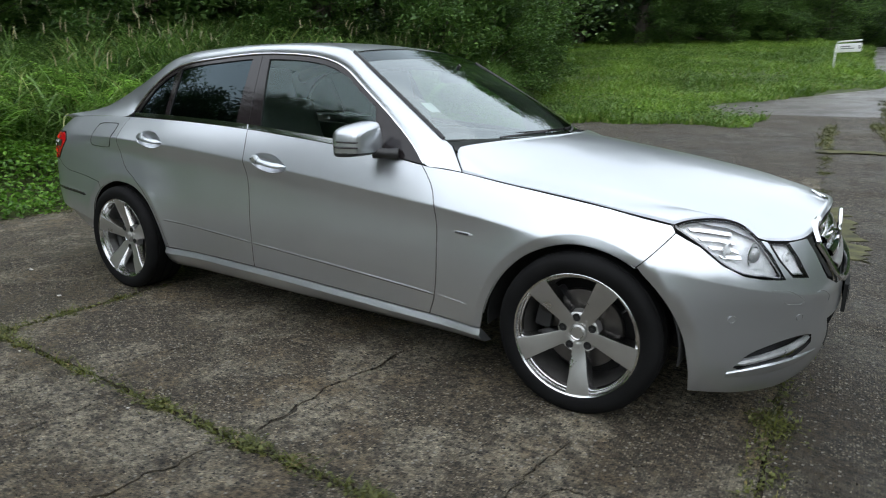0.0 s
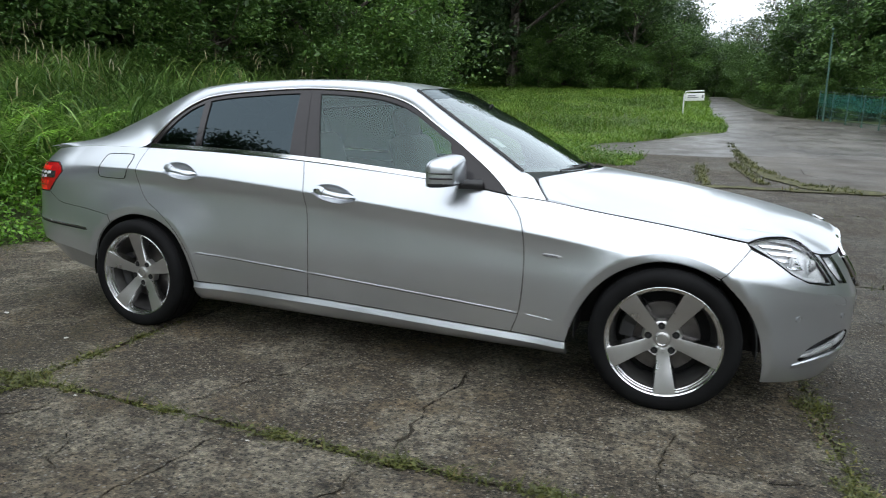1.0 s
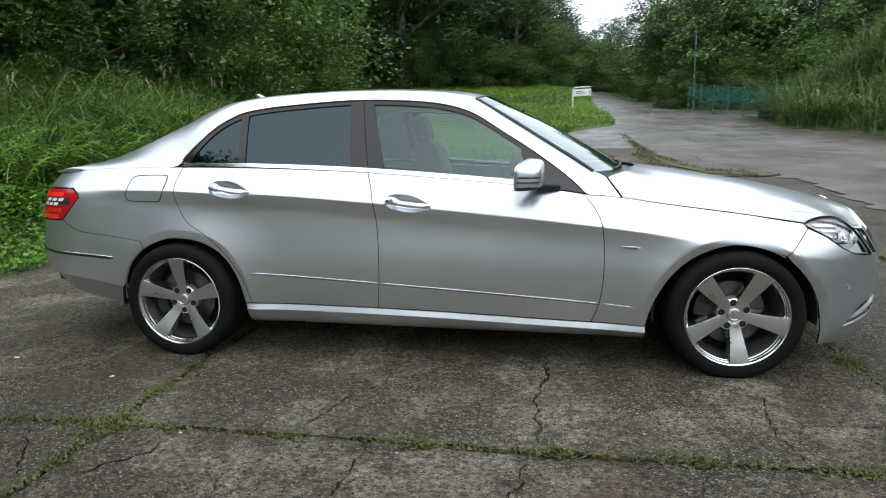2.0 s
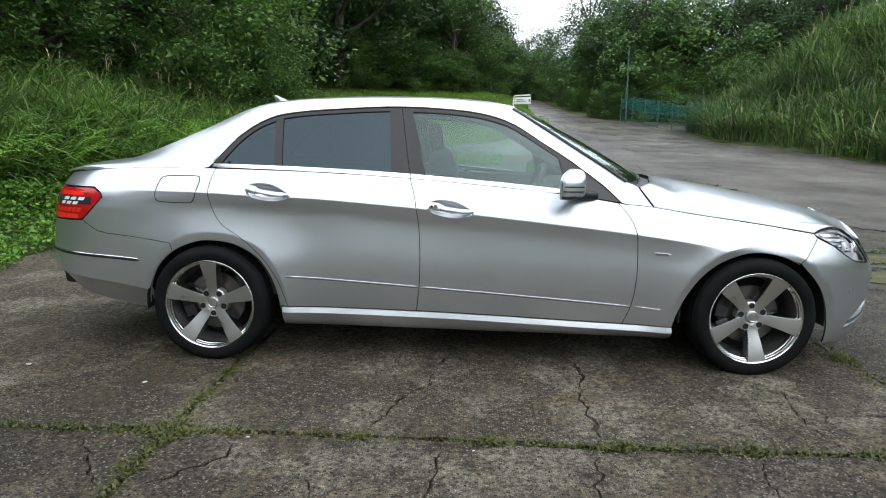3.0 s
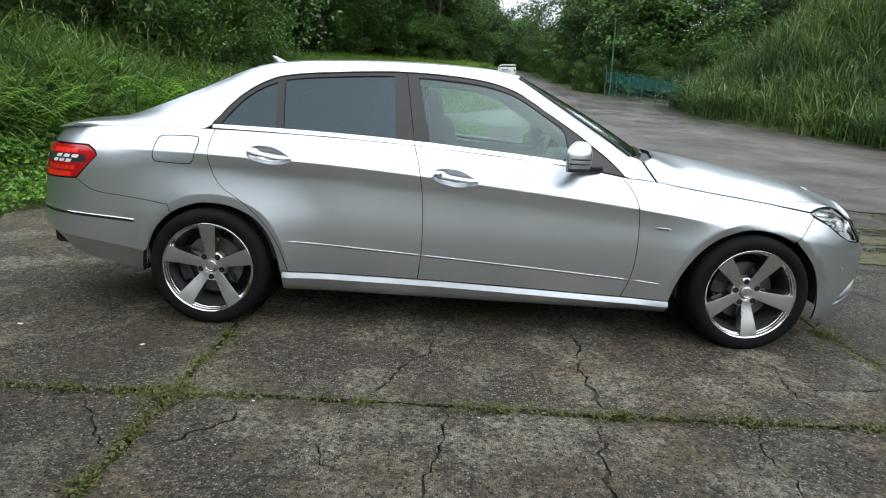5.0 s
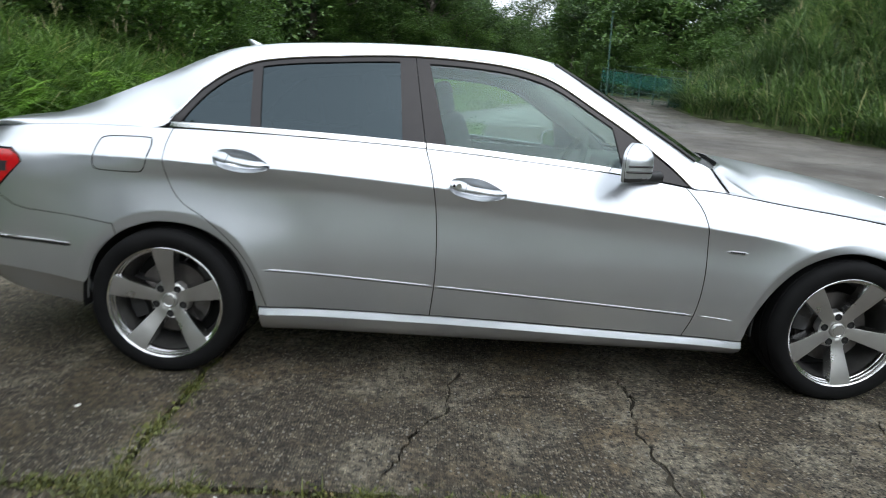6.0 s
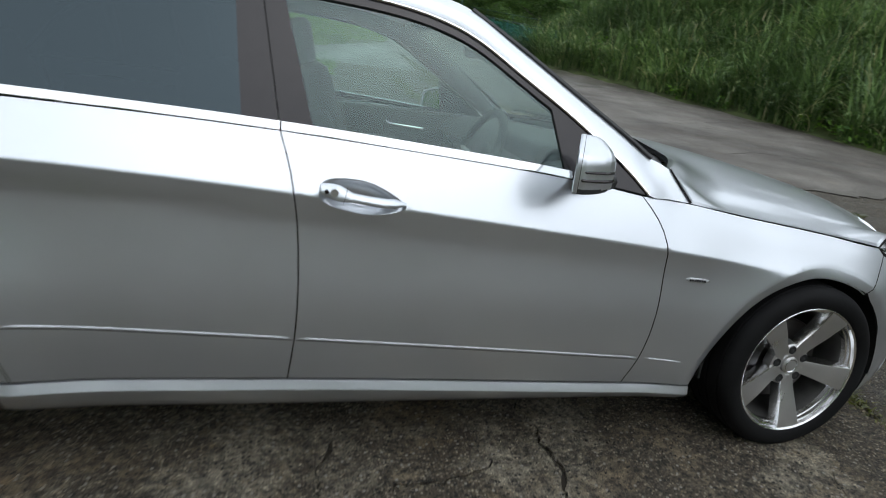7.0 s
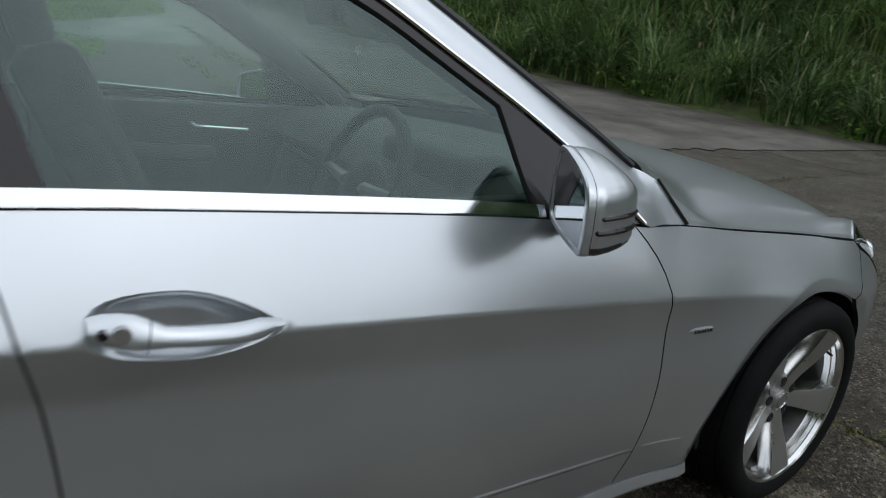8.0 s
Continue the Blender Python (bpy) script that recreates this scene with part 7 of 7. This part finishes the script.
# ---- trees ----
def tree_mesh(seed, height, radius, leaf, count, mat, low=0.25, lobes=16):
    """Trunk with limbs, and a crown of leaf clumps with gaps."""
    r = np.random.default_rng(seed)
    bm = bmesh.new()
    lean = r.normal(0, 0.03, 2) * height
    trunk = [(lean[0] * t + 0.08 * math.sin(5 * t + seed), lean[1] * t, height * 0.82 * t) for t in np.linspace(0, 1, 7)]
    r0 = 0.022 * height
    tube(bm, trunk, [r0 * (1.25 - 1.05 * t) for t in np.linspace(0, 1, 7)], 8)
    centres = []
    for k in range(lobes):
        h = height * (low + (0.98 - low) * (k + r.random()) / lobes)
        t = (h / height - low) / (1 - low)
        reach = radius * (0.45 + 0.75 * math.sin(math.pi * min(0.96, 0.22 + 0.74 * t))) * r.uniform(0.55, 1.05)
        a = 2.399 * k + r.uniform(-0.5, 0.5)
        tip = (lean[0] * h / height + reach * math.cos(a), lean[1] * h / height + reach * math.sin(a), h + 0.08 * height * r.random())
        f = max(0.05, h / height - 0.16)
        root = (lean[0] * f, lean[1] * f, height * 0.82 * min(f, 0.98))
        mid = tuple(0.5 * (a1 + b1) + r.normal(0, 0.06) * reach for a1, b1 in zip(root, tip))
        tube(bm, [root, mid, tip], [r0 * 0.45 * (1 - 0.5 * t), r0 * 0.26, r0 * 0.06], 5, False)
        for s in range(4):
            u = 0.55 + 0.15 * s
            centres.append([root[i] + (tip[i] - root[i]) * u + r.normal(0, 0.10 * radius) for i in range(3)])
    tm = bpy.data.meshes.new("trunk")
    bm.to_mesh(tm)
    bm.free()
    tm.materials.append(BARK)
    centres = np.array(centres)
    size = radius * r.uniform(0.16, 0.36, len(centres))
    pick = r.integers(0, len(centres), count)
    off = r.normal(size=(count, 3))
    off *= (r.random(count) ** 0.45 / np.linalg.norm(off, axis=1))[:, None]
    off[:, 2] *= 0.65
    cen = centres[pick] + off * size[pick][:, None] * 1.35
    return tm, leaf_mesh("crown", cen, r.uniform(0.7, 1.3, count) * leaf, r, mat, 0.5, 0.55)


KINDS = {
    "dark": tree_mesh(11, 11.0, 4.2, 0.21, 26000, LEAF_DARK, 0.10, 22),
    "dark2": tree_mesh(12, 9.0, 3.8, 0.19, 24000, LEAF_DARK, 0.06, 20),
    "mid": tree_mesh(13, 10.0, 3.6, 0.19, 24000, LEAF_MID, 0.08, 20),
    "big": tree_mesh(14, 15.0, 5.2, 0.27, 26000, LEAF_DARK, 0.12, 24),
    "bush": tree_mesh(15, 4.2, 2.3, 0.12, 18000, LEAF_MID, 0.02, 16),
    "broad": tree_mesh(17, 9.0, 3.8, 0.40, 11000, LEAF_DARK, 0.05, 22),
    "deep": tree_mesh(18, 11.0, 4.3, 0.24, 22000, LEAF_SHADED, 0.08, 22),
    "thicket": tree_mesh(19, 5.2, 3.2, 0.17, 20000, LEAF_SHADED, 0.0, 18),
    "shade": tree_mesh(21, 9.5, 3.8, 0.19, 60000, LEAF_SHADED, 0.12, 34),
    "airy": tree_mesh(16, 13.0, 4.0, 0.26, 9000, LEAF_FAR, 0.30, 18),
}
WORDS = {"thicket": "dense undergrowth with shade painted into its dark green leaves", "shade": "dense round-crowned dark tree", "deep": "tree with shade painted into its deep green leaves", "broad": "large-leaved green tree", "dark": "dense dark green broadleaf tree", "dark2": "low-branched dark green tree", "mid": "leafy mid-green tree", "big": "tall spreading dark tree", "bush": "rounded leafy bush", "airy": "thin-crowned grey-green tree against the sky"}


def stand(kind, x, y, scale, turn, where, name="tree"):
    tm, cm = KINDS[kind]
    t = new(name)
    t.matrix_basis = pose(x, y, bank_z(x, y) - 0.15, 0, 0, turn) @ Matrix.Diagonal((scale, scale, scale * (0.92 + 0.16 * ((x * 7.3 + y * 3.1) % 1)), 1))
    put("trunk", tm, t)
    put("crown", cm, t)
    tagged(t, WORDS[kind] + " " + where, "tree" if name == "tree" else "bush", where)


for k, (kd, x, y, s) in enumerate([
        # thicket on the left
        ("dark", -11.5, 7.0, 0.95), ("dark2", -9.0, 10.6, 1.0), ("mid", -6.8, 13.2, 0.85), ("dark", -13.5, 11.0, 1.0), ("big", -16.5, 6.0, 0.9), ("dark", -15.0, 1.5, 1.0), ("mid", -10.5, 14.5, 1.0), ("big", -14.0, 16.0, 0.95), ("dark2", -17.0, -3.0, 1.1),
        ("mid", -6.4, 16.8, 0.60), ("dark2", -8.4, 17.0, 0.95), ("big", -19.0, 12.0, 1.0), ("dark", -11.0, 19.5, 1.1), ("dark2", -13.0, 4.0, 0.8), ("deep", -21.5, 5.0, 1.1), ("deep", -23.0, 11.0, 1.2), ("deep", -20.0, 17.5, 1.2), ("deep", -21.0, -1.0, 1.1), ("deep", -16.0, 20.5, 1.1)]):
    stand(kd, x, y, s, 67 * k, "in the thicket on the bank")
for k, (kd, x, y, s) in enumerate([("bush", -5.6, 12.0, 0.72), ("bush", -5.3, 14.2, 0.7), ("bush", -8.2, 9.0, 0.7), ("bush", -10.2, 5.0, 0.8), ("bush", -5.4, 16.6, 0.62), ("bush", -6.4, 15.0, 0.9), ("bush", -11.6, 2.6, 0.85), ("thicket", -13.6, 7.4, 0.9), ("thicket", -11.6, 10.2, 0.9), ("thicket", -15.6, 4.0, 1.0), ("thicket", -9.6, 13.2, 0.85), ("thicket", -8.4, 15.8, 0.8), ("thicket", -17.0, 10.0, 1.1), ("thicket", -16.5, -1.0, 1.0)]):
    stand(kd, x, y, s, 41 * k, "at the edge of the thicket", "bush")
for k, (kd, x, y, s) in enumerate([
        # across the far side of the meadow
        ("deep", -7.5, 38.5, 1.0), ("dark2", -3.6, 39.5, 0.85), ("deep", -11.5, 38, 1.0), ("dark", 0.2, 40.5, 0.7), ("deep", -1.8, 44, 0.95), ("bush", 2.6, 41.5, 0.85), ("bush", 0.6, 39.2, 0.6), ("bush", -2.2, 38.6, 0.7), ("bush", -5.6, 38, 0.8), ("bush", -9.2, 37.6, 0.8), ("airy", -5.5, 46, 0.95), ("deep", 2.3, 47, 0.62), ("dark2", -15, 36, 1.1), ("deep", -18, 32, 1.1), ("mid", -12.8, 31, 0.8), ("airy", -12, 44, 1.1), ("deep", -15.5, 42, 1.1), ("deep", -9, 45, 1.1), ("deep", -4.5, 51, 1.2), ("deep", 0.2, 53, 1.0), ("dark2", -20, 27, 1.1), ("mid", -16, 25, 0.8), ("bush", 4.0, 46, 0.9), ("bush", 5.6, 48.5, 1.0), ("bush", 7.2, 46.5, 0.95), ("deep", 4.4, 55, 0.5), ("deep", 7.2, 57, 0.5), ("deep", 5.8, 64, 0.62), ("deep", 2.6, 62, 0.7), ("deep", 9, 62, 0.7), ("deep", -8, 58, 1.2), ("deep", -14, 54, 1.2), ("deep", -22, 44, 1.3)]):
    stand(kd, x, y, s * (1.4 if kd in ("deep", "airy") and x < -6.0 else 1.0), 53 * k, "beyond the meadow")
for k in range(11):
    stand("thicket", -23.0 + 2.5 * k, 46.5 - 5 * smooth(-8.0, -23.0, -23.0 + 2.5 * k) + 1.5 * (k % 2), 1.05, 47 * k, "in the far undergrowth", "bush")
for k, (kd, x, y, s) in enumerate([
        # right of the road, behind the fence
        ("deep", 10.4, 32.5, 0.58), ("broad", 10.3, 30.0, 0.55), ("broad", 12.8, 30.0, 0.66), ("broad", 9.6, 34.5, 0.6), ("deep", 13.5, 37.5, 0.52), ("deep", 15.6, 30.5, 0.60), ("broad", 14.4, 27.4, 0.52), ("deep", 18.6, 29.0, 0.72), ("deep", 18.5, 36.0, 0.60), ("deep", 22.5, 31.0, 0.8), ("airy", 16.0, 42.0, 0.85), ("deep", 11.6, 38.5, 0.72), ("mid", 11.4, 46.0, 0.62), ("deep", 12.2, 54.0, 0.6), ("airy", 23.0, 38.0, 0.95), ("airy", 20.0, 33.0, 0.8), ("deep", 27.0, 27.0, 1.0), ("deep", 28.0, 20.0, 0.9), ("deep", 27.5, 12.0, 0.9), ("deep", 28.0, 5.0, 1.0), ("deep", 26.0, -3.0, 1.0), ("mid", 22.5, 25.5, 0.7), ("airy", 9.4, 41.0, 0.62)]):
    stand(kd, x, y, s, 71 * k, "beyond the fence and the bank")
for k, (kd, x, y, s) in enumerate([("bush", 8.3, 28.9, 0.42), ("bush", 9.4, 28.6, 0.5), ("bush", 10.8, 28.2, 0.6), ("bush", 12.6, 26.8, 0.7), ("bush", 8.2, 33.0, 0.6), ("bush", 13.8, 25.2, 0.7), ("bush", 7.6, 36.5, 0.6), ("bush", 7.3, 40.0, 0.6), ("bush", 7.2, 43.0, 0.7)]):
    stand(kd, x, y, s, 37 * k, "behind the fence", "bush")
for k, (kd, x, y, s) in enumerate([
        # behind the camera's back, seen mirrored in the windows; x >= 20 added to darken the wing
        ("big", -9.5, -13.0, 0.62), ("dark", -14.0, -9.5, 0.74), ("shade", -12.4, -6.6, 0.84), ("shade", -8.8, -8.6, 0.88), ("dark2", -5.0, -17.0, 0.8), ("dark", 2.0, -19.0, 0.8), ("mid", 8.0, -18.0, 0.6), ("shade", 13.0, -11.5, 0.50), ("dark2", 14.0, -15.0, 0.62), ("dark", 20.0, -10.5, 0.62), ("dark2", 24.0, -8.0, 0.75), ("big", -17.0, -12.0, 0.6)]):
    stand(kd, x, y, s, 83 * k, "on the near side of the yard")
for k, (x, y, s) in enumerate([(-7.0, -13.5, 0.55), (-3.2, -13.2, 0.6), (0.4, -13.8, 0.5), (3.8, -13.4, 0.6), (7.4, -13.6, 0.55), (11.0, -13.0, 0.6), (14.6, -12.4, 0.6)]):
    stand("bush", x, y, s, 59 * k, "along the near edge of the yard", "bush")

# ---- fence, sign, poles ----
POLE_GREEN = plain("green_painted_steel", (0.05, 0.11, 0.085), 0.5, vary=0.2)


def netting_material(name, lo, hi):
    m = bpy.data.materials.new(name)
    m.use_nodes = True
    n, l = m.node_tree.nodes, m.node_tree.links
    b = n["Principled BSDF"]
    t = noise_node(n, l, 6.0)
    l.new(ramp_node(n, l, t.outputs["Fac"], (0.3, (0.012, 0.10, 0.075)), (0.7, (0.03, 0.19, 0.15))).outputs[0], b.inputs["Base Color"])
    b.inputs["Roughness"].default_value = 0.7
    see, mixer = n.new("ShaderNodeBsdfTransparent"), n.new("ShaderNodeMixShader")
    f = ramp_node(n, l, noise_node(n, l, 2.5, 6.0).outputs["Fac"], (0.3, (lo,) * 3), (0.7, (hi,) * 3))
    l.new(f.outputs[0], mixer.inputs[0])
    l.new(see.outputs[0], mixer.inputs[1])
    l.new(b.outputs[0], mixer.inputs[2])
    l.new(mixer.outputs[0], n["Material Output"].inputs[0])
    return m


NET, NET_THIN = netting_material("green_netting", 0.48, 0.74), netting_material("thin_green_netting", 0.06, 0.14)
fence = thing("fence", "green mesh fence with netting on thin steel posts", "fence")
fa, fb = np.array((8.7, 27.4)), np.array((10.9, 20.4))
for k in range(8):
    x, y = fa + (fb - fa) * k / 7
    bm = bmesh.new()
    z = ground_z(x, y)
    tube(bm, [(x, y, z - 0.1), (x, y, z + 1.22)], 0.024, 8)
    tube(bm, [(x, y, z + 1.22), (x, y, z + 1.24)], [0.03, 0.012], 8)
    part("post", bm, POLE_GREEN, fence, "green steel post")
for k in range(7):
    p0, p1 = fa + (fb - fa) * k / 7, fa + (fb - fa) * (k + 1) / 7
    vs, fs, thin = [], [], []
    for i in range(9):
        q = p0 + (p1 - p0) * i / 8
        for j in range(7):
            sag = 0.03 * math.sin(math.pi * i / 8) * (j == 6) + 0.02 * noise.noise((q[0] * 3, j, 4))
            vs.append((q[0], q[1] + 0.03 + 0.03 * noise.noise((q[0] * 2, j * 0.7, 6)), ground_z(*q) + 0.04 + 1.12 * j / 6 - sag))
    for i in range(8):
        for j in range(6):
            (fs if j > 2 else thin).append((i * 7 + j, (i + 1) * 7 + j, (i + 1) * 7 + j + 1, i * 7 + j + 1))
    for quads, mat, words in ((fs, NET, "green plastic netting panel"), (thin, NET_THIN, "thin see-through netting panel")):
        used = sorted({v for f in quads for v in f})
        at = {v: k2 for k2, v in enumerate(used)}
        put("netting", mesh_from("netting", [vs[v] for v in used], [tuple(at[v] for v in f) for f in quads], mat), fence, words)
    for h in (0.2, 0.45, 1.20):
        bm = bmesh.new()
        tube(bm, [(*p0, ground_z(*p0) + h), (*p1, ground_z(*p1) + h)], 0.008, 5)
        part("wire", bm, POLE_GREEN, fence)
    for i in range(1, 12):
        bm = bmesh.new()
        q = p0 + (p1 - p0) * i / 12
        tube(bm, [(*q, ground_z(*q) + 0.02), (*q, ground_z(*q) + 0.56)], 0.003, 4)
        part("wire", bm, POLE_GREEN, fence)
wire_fence = thing("wire_fence", "tall thin wire fence behind the green netting", "fence")
for k in range(5):
    bm = bmesh.new()
    x, y = 8.3 + 0.95 * k, 29.2 - 1.0 * k
    z = bank_z(x, y)
    tube(bm, [(x, y, z - 0.1), (x, y, z + 1.36)], 0.022, 6)
    part("post", bm, POLE_GREEN, wire_fence, "thin green post")
for h in (0.6, 1.0, 1.32):
    bm = bmesh.new()
    tube(bm, [(8.3 + 0.95 * k, 29.2 - 1.0 * k, bank_z(8.3 + 0.95 * k, 29.2 - 1.0 * k) + h) for k in range(5)], 0.010, 5)
    part("wire", bm, POLE_GREEN, wire_fence)
lamp = thing("lamp_pole", "thin green steel pole beside the fence", "pole")
bm = bmesh.new()
tube(bm, [(8.78, 26.6, 1.7), (8.70, 26.6, 5.70)], [0.045, 0.032], 8)
part("pole", bm, POLE_GREEN, lamp)
bm = bmesh.new()
tube(bm, [(8.70, 26.6, 5.65), (8.66, 26.4, 5.73), (8.62, 26.2, 5.74)], [0.03, 0.03, 0.05], 8)
part("pole_head", bm, POLE_GREEN, lamp)
lamp2 = thing("lamp_pole", "thin green steel pole rising out of the bank grass", "pole")
bm = bmesh.new()
tube(bm, [(17.2, 18.4, 2.6), (17.3, 18.3, 9.5)], [0.06, 0.045], 8)
part("pole", bm, POLE_GREEN, lamp2)

sign = thing("road_sign", "white board on a bent white pipe frame beside the road", "sign", at=pose(-0.12, 0, -0.15))
SIGN_WHITE = plain("white_sign_paint", (0.72, 0.73, 0.70), 0.5, vary=0.08, scale=5)
bm = bmesh.new()
gz = ground_z(3.4, 24.7) - 0.24
tube(bm, [(3.36, 24.7, gz + 0.4), (3.36, 24.7, gz + 1.05), (3.36, 24.7, gz + 1.62), (3.40, 24.7, gz + 1.70), (3.5, 24.7, gz + 1.72), (4.12, 24.72, gz + 1.75)], 0.03, 8)
part("sign_frame", bm, SIGN_WHITE, sign, "bent white pipe frame")
bm = bmesh.new()
box(bm, (0.74, 0.025, 0.30), (3.77, 24.68, gz + 1.50), (0, -2, 2), 0.006)
board = part("sign_board", bm, SIGN_WHITE, sign, "white board with grey lettering bars")
DARK_BAR = plain("grey_sign_lettering", (0.22, 0.23, 0.22), 0.6)
for x0, w, z, h in ((3.60, 0.30, 1.545, 0.045), (3.66, 0.42, 1.475, 0.035), (4.03, 0.06, 1.52, 0.12)):
    bm = bmesh.new()
    box(bm, (w, 0.008, h), (x0 + 0.04, 24.660, gz + z), (0, -2, 2))
    part("sign_bar", bm, DARK_BAR, board, "illegible grey bar")
